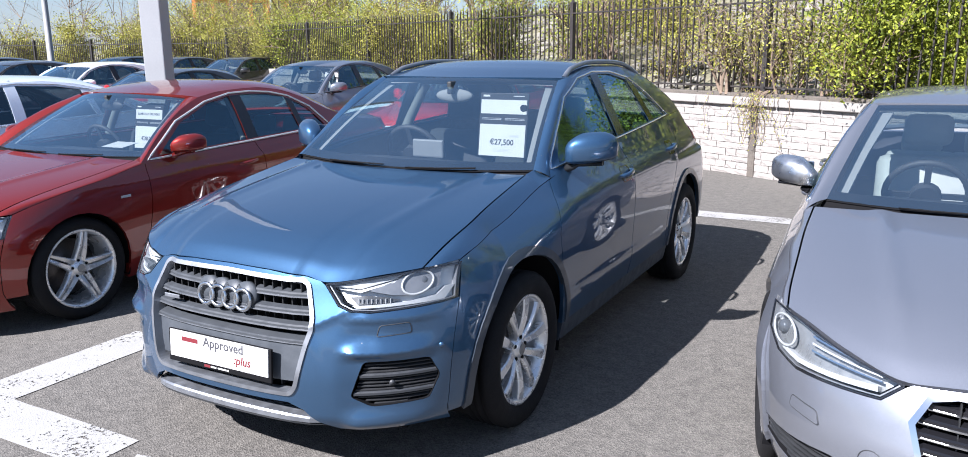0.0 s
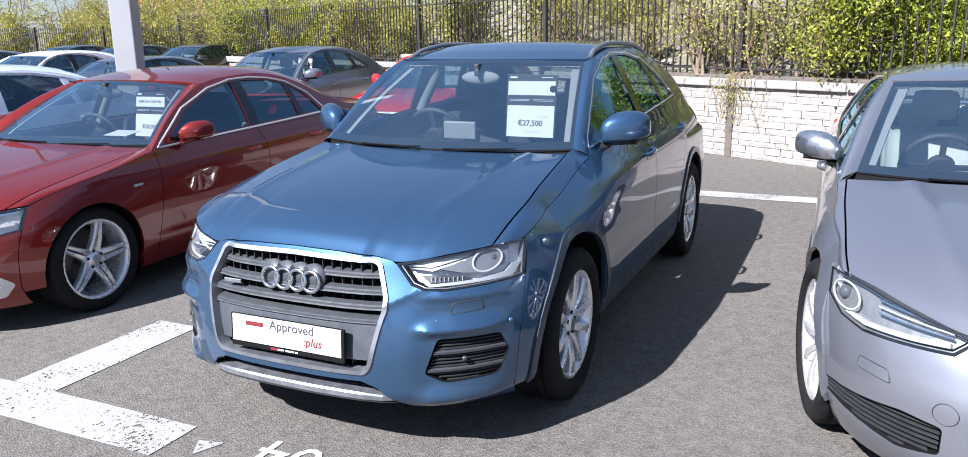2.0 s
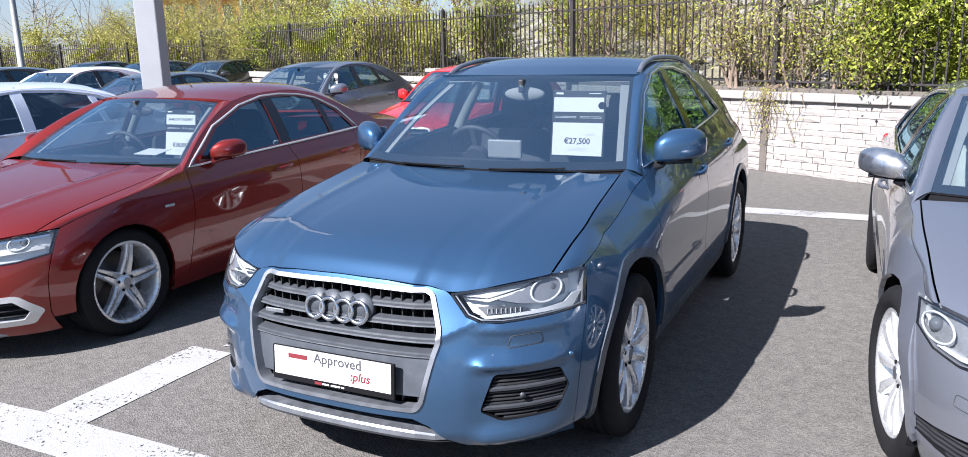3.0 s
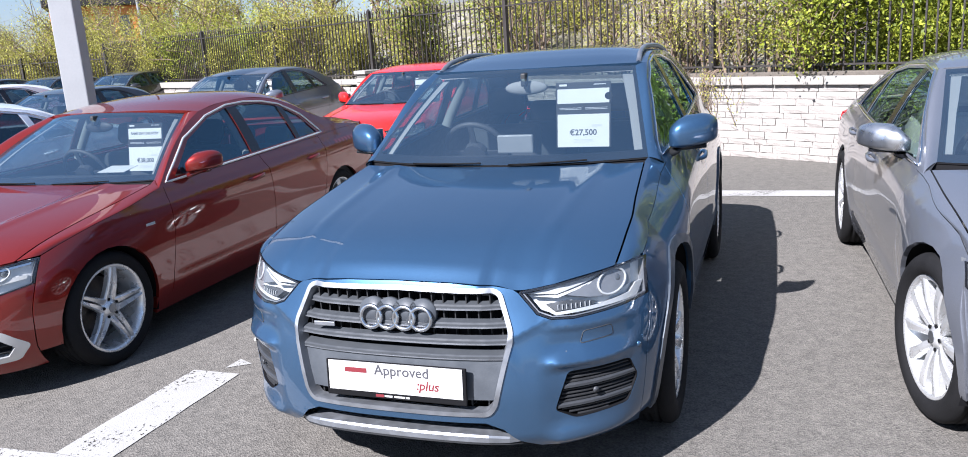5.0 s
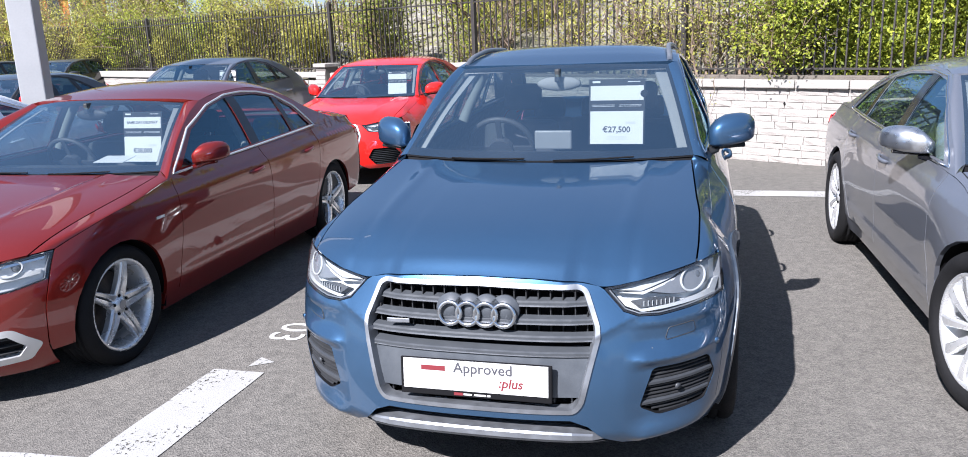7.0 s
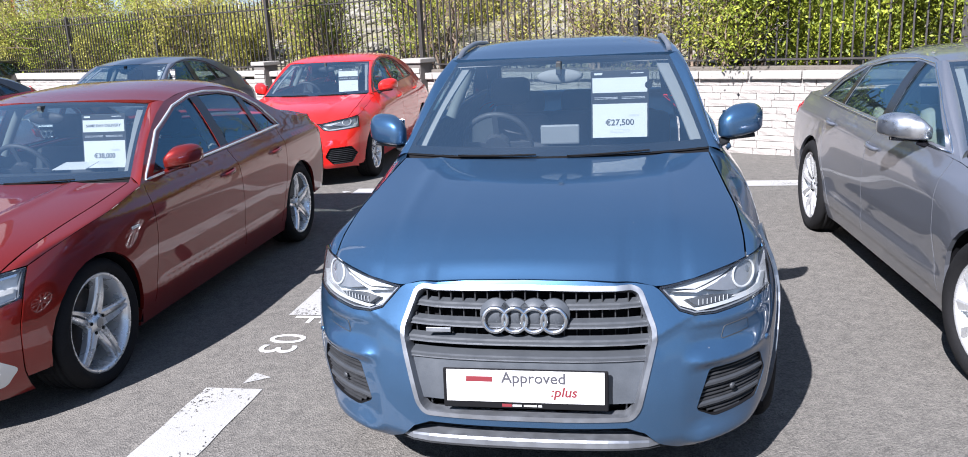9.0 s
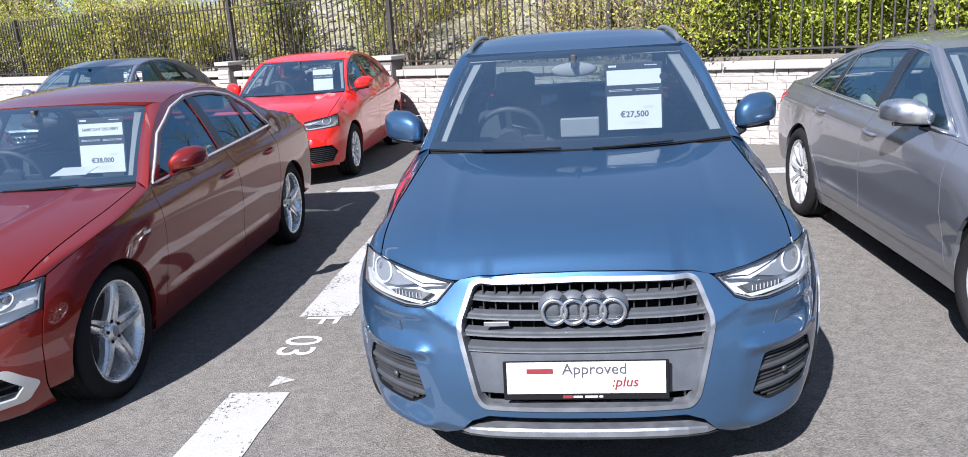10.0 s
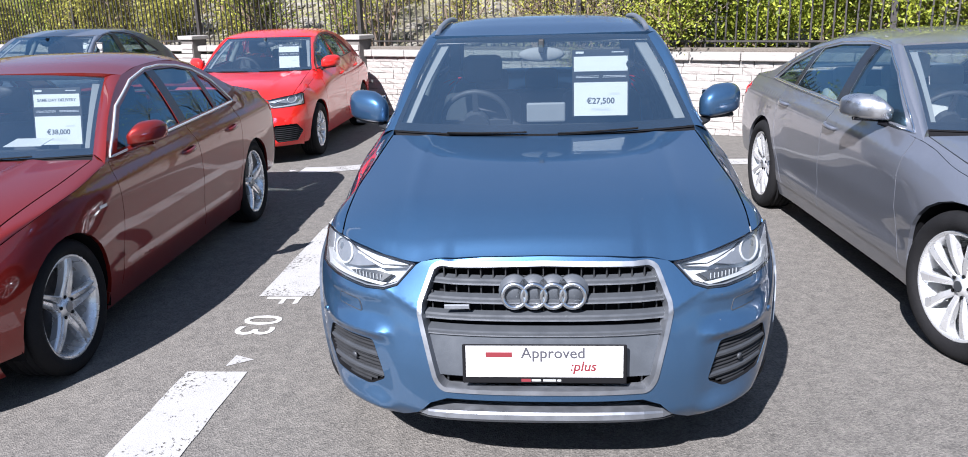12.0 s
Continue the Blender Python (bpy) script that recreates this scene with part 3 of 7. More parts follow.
    if sp.get("plate"):
        zc, y = sp["plate"]
        turn = Matrix.Rotation(radians(sp.get("plate_tilt", -3)), 3, "X")
        base = Matrix.Translation((0, y, zc)) @ turn.to_4x4()
        pl = part("number_plate", boxes([((0.545, 0.012, 0.135), base @ Vector((0, 0.004, -0.008)), turn)], 0.004), BLACK, car, "white show plate in a black holder")
        part("plate_face", boxes([((0.52, 0.004, 0.108), base @ Vector((0, -0.004, 0.003)), turn)]), CARD, pl, "white plate with dark red lettering")
        stand = base @ Matrix.Translation((0, -0.0065, 0)) @ Matrix.Rotation(math.pi / 2, 4, "X")
        if sp.get("plate_text"):
            part("brand_mark", boxes([((0.088, 0.0012, 0.018), base @ Vector((-0.150, -0.0066, 0.027)), turn)], 0.0005), INK_RED, pl, "dark red bar in place of a brand name")
            text_mesh("Approved", 0.0525, INK, "lettering", pl, base @ Matrix.Translation((0.030, -0.0066, 0.016)) @ Matrix.Rotation(math.pi / 2, 4, "X"), 0.0006)
            text_mesh(":plus", 0.047, INK_RED, "lettering", pl, base @ Matrix.Translation((0.128, -0.0066, -0.028)) @ Matrix.Rotation(math.pi / 2, 4, "X"), 0.0008, shear=0.2)
            part("writing_bar", boxes([((0.032, 0.0012, 0.010), base @ Vector((-0.060, -0.0026, -0.064)), turn)]), INK_RED, pl)
            for bx_, bw_ in ((-0.026, 0.030), (0.018, 0.042), (0.050, 0.012)):
                part("writing_bar", boxes([((bw_, 0.0012, 0.006), base @ Vector((bx_, -0.0026, -0.064)), turn)]), CARD, pl)
    if sp.get("rings"):
        ex, ez, er = sp["rings"]
        ep = er * 0.065 / 0.0475
        emblem(car, (0, F(0, ez) + ex, ez), er, ep, er * 0.16, Matrix.Rotation(radians(-8), 4, "X"), EMBLEM)
        if sp.get("ring_back"):
            bm = bmesh.new()
            for i in range(4):
                cyl(bm, er * 1.12, 0.03, Matrix.Translation(((i - 1.5) * ep, F(0, ez) + ex + 0.03, ez + 0.012)) @ Matrix.Rotation(math.pi / 2 - 0.15, 4, "X"), 24)
            part("emblem_base", bm, GRILLE_GREY, g, "grey backing behind the rings", True)
    # vents in the bumper
    for v in vents:
        vf = panel("bumper_vent", inset(v, -0.004), [], lambda x, z: (x, F(x, z) + 0.045, z), 0.06, BLACK, car, out_f, 0, label="black slatted bumper vent")
        panel("vent_frame", inset(v, -0.001), [inset(v, sp.get("vent_rim", 0.005))], front, 0.05, sp.get("vent_rim_mat", BLACK), vf, out_f, 0.045, sp.get("vent_proud", -0.001))
        zs = [q[1] for q in v]
        n = sp.get("vent_bars", 7)
        for i in range(n):
            z = min(zs) + (max(zs) - min(zs)) * (i + 0.6) / n
            x0, x1 = half_at(inset(v, 0.006), z)
            slope = 0.10 * (1 if x0 > 0 else -1)
            xm = (x0 + x1) / 2
            if x1 - x0 > 0.03:
                wide = sp.get("vent_wide", ())
                h = 0.015 if i in wide else 0.006
                bar("vent_bar", x0, x1, z, h, 0.03, 0.006 if i in wide else 0.016, VENT_GREY if i in wide else PLASTIC, vf, 0.2, 6)
    # head lamps
    for s in (1, -1):
        lp = [(s * x, z) for x, z in lamp_low + lamp_top[::-1]]
        lp = inset(lp, 0.002)
        back = lambda x, z: (x, F(x, z) + 0.055, z)
        lamp = panel("headlamp", lp, [], back, 0.05, sp.get("lamp_base", LAMP_SILVER), car, out_f, 0, label="clear headlamp with silver reflector and round projector")
        panel("lamp_seal", lp, [inset(lp, 0.0045)], front, 0.05, GLOSS_BLACK, lamp, out_f, 0.006, 0.001)
        panel("lamp_bowl", inset(lp, 0.005), [inset(lp, 0.0085)], lambda x, z: (x, F(x, z) + 0.008, z), 0.05, LAMP_GREY, lamp, out_f, 0.05)
        mid = lambda x, z: (x, F(x, z) + 0.02, z)
        for piece, material in sp.get("lamp_pieces", ()):
            panel("reflector", [(s * x, z) for x, z in piece], [], mid, 0.04, material, lamp, out_f, 0.03)
        for rx, rz0, rz1 in sp.get("lamp_ribs", ()):
            part("reflector_rib", boxes([((0.0025, 0.006, rz1 - rz0), (s * rx, F(rx, (rz0 + rz1) / 2) + 0.017, (rz0 + rz1) / 2))]), LAMP_PALE, lamp)
        px, pz, prr = sp["projector"]
        py = F(px, pz)
        ring = [(s * (px + prr * math.cos(a)), F(px + prr * math.cos(a), pz + prr * math.sin(a)) + 0.016, pz + prr * math.sin(a)) for a in [k * 2 * math.pi / 24 for k in range(24)]]
        tube_ob("projector_ring", ring, 0.0045, LAMP_PALE, lamp, 8, True, "pale light ring")
        bm = bmesh.new()
        bmesh.ops.create_uvsphere(bm, u_segments=16, v_segments=10, radius=prr * 0.62, matrix=Matrix.Translation((s * px, py + 0.055, pz)))
        part("projector", bm, PROJECTOR, lamp, "dark projector lens", True)
        panel("lens", lp, [], front, 0.05, LENS, lamp, out_f, 0, 0.003, "clear plastic lens")
    if sp.get("washers"):
        wx, wz = sp["washers"]
        for s in (1, -1):
            q = rounded([(s * (wx - 0.045), wz - 0.022), (s * (wx + 0.05), wz - 0.014), (s * (wx + 0.045), wz + 0.022), (s * (wx - 0.035), wz + 0.016)], 0.008)
            panel("washer_cover", q, [], front, 0.05, PAINT, car, out_f, 0.006, 0.0025)
            tube_ob("cover_seam", [(x, F(x, z) - 0.001, z) for x, z in dense(inset(q, -0.002), 0.012)], 0.0017, SEAM, car, 4, True)
    if sp.get("tow_cover"):
        tx_, tz_, tr_ = sp["tow_cover"]
        tube_ob("cover_seam", [(tx_ + tr_ * math.cos(a), F(tx_ + tr_ * math.cos(a), tz_ + tr_ * math.sin(a)) - 0.0005, tz_ + tr_ * math.sin(a)) for a in [k * TW / 28 for k in range(28)]], 0.0016, SEAM, car, 4, True, "round tow-eye cover seam")
    # lip and apron
    lz, lx, lh = sp["lip"]
    bar("lower_lip", -lx, lx, lz, lh, 0.10, -0.012, sp.get("lip_mat", SATIN), car, 0.1, 14, "silver lower lip", lambda x: lz - sp.get("lip_fall", 0.0) * (x / lx) ** 4, 0.75)
    bar("lip_edge", -lx, lx, lz - lh * 0.5, 0.008, 0.06, -0.018, sp.get("edge_mat", SATIN), car, 0.1, 14, "", lambda x: lz - lh * 0.5 - sp.get("lip_fall", 0.0) * (x / lx) ** 4, 0.75)
    bar("lower_grille", -lx - 0.05, lx + 0.05, lz + 0.045, 0.085, 0.03, 0.06, BLACK, car, 0, 14)
    part("under_tray", boxes([((1.25, L - 0.9, 0.08), (0, L / 2, 0.235)), ((1.5, sp["wheels"][1] - sp["wheels"][0] - 0.95, 0.10), (0, sum(sp["wheels"]) / 2, 0.24)), ((1.35, 0.25, 0.10), (0, 0.42, 0.25))]), BLACK, car)

    # -- sides
    Rw, arch = sp["tyre_r"], sp["arch_r"]
    y_f, y_r = sp["wheels"]
    z_w = Rw
    sill0, sill1 = sp["sill"]
    yr_split = lambda z: yrz(z) - Dr * (1 - (1 - 0.9 ** pr) ** (1 / pr))
    arc = lambda yc, a0, a1, n=16, r=arch: [(yc + r * math.cos(radians(a0 + (a1 - a0) * i / n)), z_w + r * math.sin(radians(a0 + (a1 - a0) * i / n))) for i in range(n + 1)]
    a_low = math.degrees(math.asin((sill1 - z_w) / arch))
    dg = sp["door_gap"]             # front door's front edge, from the belt down
    ds = sp["door_split"]           # between the doors, from the belt down
    dr = sp["door_rear"]            # rear door's rear edge, from the belt down to the arch or sill
    y_a = dg[0][0]
    tops = sp["tops"]
    zt_end = tops[-1][3]

    def beltline(y0, y1, n=8):
        return [(y0 + (y1 - y0) * i / n, belt(y0 + (y1 - y0) * i / n)) for i in range(n + 1)]
    a_f = 180 - math.degrees(math.asin(max(min((sp.get("arch_front_z", 0.40) - z_w) / arch, 1), -1)))
    zsplit0 = max(z_w + arch * math.sin(radians(a_f)), zb)
    # front wing
    fb = [(ys_of(z), z) for z in np.linspace(belt(ys_of(hi_z)), zsplit0, 14)]
    wing = fb + [q for q in arc(y_f, a_f, a_low) if q[0] > ys_of(q[1]) + 0.004] + [(dg[-1][0], sill1)] + dg[::-1] + beltline(y_a, fb[0][0], 10)[1:-1]
    fdoor = dg + [(dg[-1][0], sill1), (ds[-1][0], sill1)] + ds[::-1] + beltline(ds[0][0], y_a, 8)[1:-1]
    rdoor = ds + [(ds[-1][0], sill1)] + dr[::-1] + beltline(dr[0][0], ds[0][0], 8)[1:-1]
    y_end = yr_split(0.8)
    rear_edge = [(yr_split(z), z) for z in np.linspace(0.36, zt_end, 10)]
    quarter = dr + [q for q in arc(y_r, 180 - a_low, 2, 16) if q[0] > dr[-1][0] - 0.3] + rear_edge + beltline(min(rear_edge[-1][0], tops[-1][2]) - 0.01, dr[0][0], 6)[:-1]
    # upper side, with its windows
    pill = sp["a_pillar"]            # the pillar's outer edge on the side, from its foot to its head: (y, z)
    pil_y, pil_z = curve_of([(i / (len(pill) - 1), q[0]) for i, q in enumerate(pill)]), curve_of([(i / (len(pill) - 1), q[1]) for i, q in enumerate(pill)])
    roof_edge = [(t[2], t[3]) for t in tops]
    upper = beltline(pill[0][0], tops[-1][2] - 0.02, 12) + roof_edge[::-1][0:] + [(pil_y(k), pil_z(k)) for k in (0.9, 0.8, 0.7, 0.6, 0.5, 0.4, 0.3, 0.2, 0.1)]
    wins = sp["windows"]
    for s in (1, -1):
        side = lambda y, z, s=s: (s * S(y, z), y, z)
        out_s = lambda P, s=s: (s, 0, 0.2)
        sub = sp.get("side_res", res)
        panel("front_wing", inset(wing, 0.002), [], side, sub, PAINT, car, out_s, 0.02)
        d1 = panel("front_door", inset(fdoor, 0.003), [], side, sub, PAINT, car, out_s, 0.02, label=sp["paint_word"] + " front door")
        d2 = panel("rear_door", inset(rdoor, 0.003), [], side, sub, PAINT, car, out_s, 0.02, label=sp["paint_word"] + " rear door")
        panel("rear_quarter", inset(quarter, 0.002), [], side, sub, PAINT, car, out_s, 0.02)
        dlo = sp["dlo"]
        panel("cabin_side", upper, [inset(w, 0.0) for w in wins], side, sub * 0.8, sp.get("upper_mat", PAINT), car, out_s, 0.004, 0.0)
        for w, gm in zip(wins, sp.get("win_glass", [SIDE_GLASS] * 3)):
            panel("side_window", inset(w, -0.012), [], side, 0.07, gm, car, out_s, 0, -0.008, "tinted side window glass")
        for q in sp.get("pillars", ()):
            panel("pillar_cover", q, [], side, 0.06, sp.get("pillar_mat", GLOSS_BLACK), car, out_s, 0.004, 0.0015)
        line = [side(*q) for q in dense(dlo, 0.05)]
        tube_ob("window_trim", [(x + s * 0.003, y, z) for x, y, z in line], sp.get("trim_r", 0.007), sp.get("trim_mat", TRIM), car, 6, True, "bright window trim")
        # arches, wells, sill
        for yc in (y_f, y_r):
            lo = a_low
            a1 = a_f if yc == y_f else 180 - a_low
            ring = arc(yc, a1, lo if yc == y_f else 4, 22, arch + sp.get("arch_w", 0.03)) + arc(yc, lo if yc == y_f else 4, a1, 22, arch - 0.002)
            if sp.get("arch_w"):
                panel("wheel_arch", ring, [], side, 0.05, sp.get("arch_mat", PAINT), car, out_s, 0.02, 0.009)
            v, f = [], []
            for k in range(25):
                a = radians(-20 + 220 * k / 24)
                yy, zz = yc + (arch + 0.012) * math.cos(a), z_w + (arch + 0.012) * math.sin(a)
                v += [(s * 0.50, yy, zz), (s * (max(S(yy, max(zz, 0.3)), 0.6) - 0.012), yy, zz)]
            f = [(2 * k, 2 * k + 1, 2 * k + 3, 2 * k + 2) for k in range(24)]
            k0 = len(v)
            v.append((s * 0.50, yc, z_w))
            f += [(2 * k, 2 * k + 2, k0) for k in range(24)]
            mesh_ob("wheel_well", v, f, BLACK, car)
        sl = [(y_f + arch * 0.98, sill0), (y_r - arch * 0.98, sill0), (y_r - arch * math.cos(radians(a_low)) + 0.005, sill1), (y_f + arch * math.cos(radians(a_low)) - 0.005, sill1)]
        panel("sill", sl, [], side, 0.08, sp.get("sill_mat", PAINT), car, out_s, 0.03, sp.get("sill_out", -0.004))
        # handles
        for (hy, hz), door in zip(sp["handles"], (d1, d2)):
            pts = [(s * (S(hy + t * 0.095, hz) + 0.030 * (1 - t ** 4) - 0.002), hy + t * 0.095, hz + 0.008 * t) for t in (-1, -0.85, -0.5, 0, 0.5, 0.85, 1)]
            tube_ob("door_handle", pts, [0.008, 0.013, 0.0145, 0.0145, 0.0145, 0.013, 0.008], sp.get("handle_mat", PAINT), door, 8, False, "door handle", 0.8)
            cup = rounded([(hy - 0.07, hz - 0.046), (hy + 0.08, hz - 0.046), (hy + 0.08, hz + 0.040), (hy - 0.07, hz + 0.040)], 0.03)
            panel("handle_recess", cup, [], side, 0.06, sp.get("recess_mat", GLOSS_BLACK), door, out_s, 0, 0.001)

    # -- bonnet
    hs = sp["hood_side"]             # (y, x, z) from the front corner to the cowl
    hy0, hy1 = hs[0][0], hs[-1][0]
    hxs, hzs = curve_of([((q[0] - hy0) / (hy1 - hy0), q[1]) for q in hs]), curve_of([((q[0] - hy0) / (hy1 - hy0), q[2]) for q in hs])
    hc = sp["hood_mid"]              # (y, z) along the middle
    cy0, cy1 = hc[0][0], hc[-1][0]
    hzc = curve_of([((q[0] - cy0) / (cy1 - cy0), q[1]) for q in hc])
    nose = curve_of(sp["hood_edge"])  # (x, z) along the front edge
    yc_side = hs[-1][0]

    def hood(u, v):
        a = abs(u)
        v_ = min(max(v, 0), 1)
        x = u * hxs(v_)
        z_n = nose(abs(x))
        y0 = F(x, z_n)
        y1 = cy1 + (yc_side - cy1) * a * a
        y = y0 + (y1 - y0) * v
        g = a ** 2.2
        zz = (1 - g) * hzc(v_) + g * hzs(v_)
        z0 = (1 - g) * hzc(0) + g * hzs(0)
        fall = max(1 - v_ / 0.30, 0) ** 2
        zz += (z_n - z0) * fall
        for cx, amp in sp.get("hood_crease", ()):
            zz += amp * math.exp(-((a - cx - 0.12 * v_) / 0.05) ** 2) * min(v_ * 4, 1)
        return (x, y, zz)
    n_h = sp.get("hood_n", 30)
    sheet("bonnet", [-0.995 + 1.99 * i / (n_h * 2) for i in range(n_h * 2 + 1)], [0.0008 + 0.9942 * (i / n_h) ** 1.7 for i in range(n_h + 1)], hood, PAINT, car, lambda P: (0, -0.3, 1), 0.02, sp["paint_word"] + " bonnet")
    for s in (1, -1):
        n, v, f, nn = 16, [], [], 6
        for i in range(n + 1):
            t = i / n
            h = Vector(hood(1.004, t))
            ey = fb[0][0] + (hood(1.004, 1)[1] - fb[0][0]) * t
            bz = belt(ey)
            e = Vector((S(ey, bz), ey, bz))
            lean = min((S(ey, bz) - S(ey, bz - 0.03)) / 0.03, 0.0)
            cx = (e.x + lean * (h.z + 0.3 * h.x - e.z)) / max(1 + 0.3 * lean, 0.3)
            cx = min(max(cx, h.x + 0.25 * (e.x - h.x)), e.x)
            c = Vector((cx, (h.y + e.y) / 2, h.z - 0.3 * (cx - h.x) if h.z - 0.3 * (cx - h.x) > e.z else (h.z + e.z) / 2))
            xm = (h.x + e.x) / 2
            c0 = Vector((xm, F(xm, (h.z + e.z) / 2), (h.z + e.z) / 2)) * 2 - (h + e) / 2
            c = c0.lerp(c, min(t * 3.5, 1))
            for j in range(nn + 1):
                q = j / nn
                P = h * (1 - q) ** 2 + c * 2 * q * (1 - q) + e * q * q
                v.append((s * P.x, P.y, P.z))
        for i in range(n):
            for j in range(nn):
                a = i * (nn + 1) + j
                f.append((a, a + 1, a + nn + 2, a + nn + 1) if s > 0 else (a + nn + 1, a + nn + 2, a + 1, a))
        mesh_ob("wing_top", v, f, PAINT, car)

    # -- windscreen, pillars, roof
    ws = sp["windscreen"]            # middle foot (y, z), side foot (x, y, z), middle head (y, z), side head (x, y, z)
    (by, bz), (bx, bys, bzs), (ty, tz), (tx, tys, tzs) = ws

    def screen(u, v):
        a = u * u
        lo = Vector((u * bx, by + (bys - by) * a, bz + (bzs - bz) * a))
        hi = Vector((u * tx, ty + (tys - ty) * a, tz + (tzs - tz) * a))
        P = lo.lerp(hi, v)
        bul = 0.028 * math.sin(math.pi * min(max(v, 0), 1)) * (1 - 0.4 * a)
        return (P.x, P.y - bul * 0.5, P.z + bul)
    up = lambda P: (0, -0.5, 1)
    panel("windscreen", [(-1, 0), (1, 0), (1, 1), (-1, 1)], [], screen, 0.09, WS_GLASS, car, up, 0, label="clear laminated windscreen")
    panel("windscreen_edge", [(-1.004, -0.01), (1.004, -0.01), (1.004, 1.008), (-1.004, 1.008)], [[(-0.972, 0.075), (0.972, 0.075), (0.972, 0.965), (-0.972, 0.965)]], screen, 0.12, BLACK, car, up, 0, -0.004)
    for s in (1, -1):
        n, v, f = 12, [], []
        for i in range(n + 1):
            t = i / n
            g0 = Vector(screen(1.0, t))
            y, z = pil_y(t), pil_z(t)
            e = Vector((S(y, z), y, z))
            c = (g0 + e) / 2 + Vector((0.018, -0.022, 0.014))
            for j in range(6):
                q = j / 5
                P = g0 * (1 - q) ** 2 + c * 2 * q * (1 - q) + e * q * q
                v.append((s * P.x, P.y, P.z))
        for i in range(n):
            for j in range(5):
                a = i * 6 + j
                f.append((a, a + 1, a + 7, a + 6) if s > 0 else (a + 6, a + 7, a + 1, a))
        mesh_ob("windscreen_pillar", v, f, sp.get("upper_mat", PAINT), car)
        h1, g0, e0 = Vector(hood(1.0, 1.0)), Vector(screen(1.0, 0.0)), Vector((S(pil_y(0), pil_z(0)), pil_y(0), pil_z(0)))
        he = Vector((S(h1.y, belt(h1.y)), h1.y, belt(h1.y)))
        mesh_ob("pillar_foot", [(s * q.x, q.y, q.z) for q in (h1, he, e0, g0)], [(0, 1, 2, 3)], PAINT, car)
        lin_p = [(s * 0.915, 0.10), (s * 0.985, 0.10), (s * 0.985, 0.97), (s * 0.875, 0.97), (s * 0.905, 0.5)]
        panel("pillar_lining", lin_p, [], lambda u, v: tuple(Vector(screen(u, v)) + Vector((0, 0.035, -0.028))), 0.08, sp.get("lining", BEIGE), car, up, 0.01, label="pale pillar lining")
    # cowl with wipers
    cow = lambda u, v: tuple(Vector(hood(u, 0.995)).lerp(Vector(screen(u * 1.02, 0.02)), v) - Vector((0, 0, 0.03 * math.sin(math.pi * min(max(v, 0), 1)) + 0.006)))
    panel("cowl", [(-1, 0), (1, 0), (1, 1), (-1, 1)], [], cow, 0.15, BLACK, car, up, 0, label="black plastic cowl")
    if detail > 0:
        for a, b in ((-0.62, -0.10), (0.10, 0.62)):
            pts = [Vector(screen(a + (b - a) * k / 6, -0.012 + 0.016 * k / 6)) + Vector((0, -0.010, 0.008)) for k in range(7)]
            tube_ob("wiper", pts, 0.0045, BLACK, car, 6, False, "black wiper blade")
    # roof, rear glass, tail, as one run of stations
    n_roof, n_glass = sp["roof_n"], sp["glass_n"]
    fine = []
    for i in range(len(tops) - 1):
        k = 3
        fine += [[(1 - j / k) * a + j / k * b for a, b in zip(tops[i], tops[i + 1])] for j in range(k)]
    fine.append(list(tops[-1]))
    zc_s = curve_of([(i, t[1]) for i, t in enumerate(tops)])
    yc_s = curve_of([(i, t[0]) for i, t in enumerate(tops)])
    ye_s = curve_of([(i, t[2]) for i, t in enumerate(tops)])
    ze_s = curve_of([(i, t[3]) for i, t in enumerate(tops)])

    def top(u, sidx):
        a = abs(u)
        yc, zc, ye, ze = yc_s(sidx), zc_s(sidx), ye_s(sidx), ze_s(sidx)
        x = u * S(ye, ze)
        return (x, yc + (ye - yc) * a * a, zc + (ze - zc) * (0.35 * a ** 2 + 0.65 * a ** 5))
    rp = [(-1, 0), (1, 0), (1, n_roof), (-1, n_roof)]
    panel("roof", rp, [], top, 0.14, sp.get("roof_mat", PAINT), car, lambda P: (P[0], 0, 1), 0.02, label="painted roof panel")
    rg = [(-1, n_roof), (1, n_roof), (1, n_glass), (-1, n_glass)]
    gh = [(-0.86, n_roof + 0.12), (0.86, n_roof + 0.12), (0.86, n_glass - 0.1), (-0.86, n_glass - 0.1)]
    panel("rear_frame", rg, [gh], top, 0.14, sp.get("upper_mat", PAINT), car, lambda P: (P[0], 0.6, 1), 0.02)
    panel("rear_window", inset(gh, -0.03), [], top, 0.2, sp.get("rear_glass", SIDE_GLASS), car, lambda P: (P[0], 0.6, 1), 0, -0.004, "tinted rear window glass")
    if n_glass < len(tops) - 1:
        panel("boot_lid", [(-1, n_glass), (1, n_glass), (1, len(tops) - 1), (-1, len(tops) - 1)], [], top, 0.14, PAINT, car, lambda P: (P[0], 0.2, 1), 0.02)
    zr = tops[-1][3]
    tail = [(xx, zz) for xx, zz in [(-0.9 * Wz(z) * (1 - sp["taper"][1] * 0.6), z) for z in np.linspace(0.3, zr, 8)]]
    tail = tail + [(-x, z) for x, z in tail[::-1]]
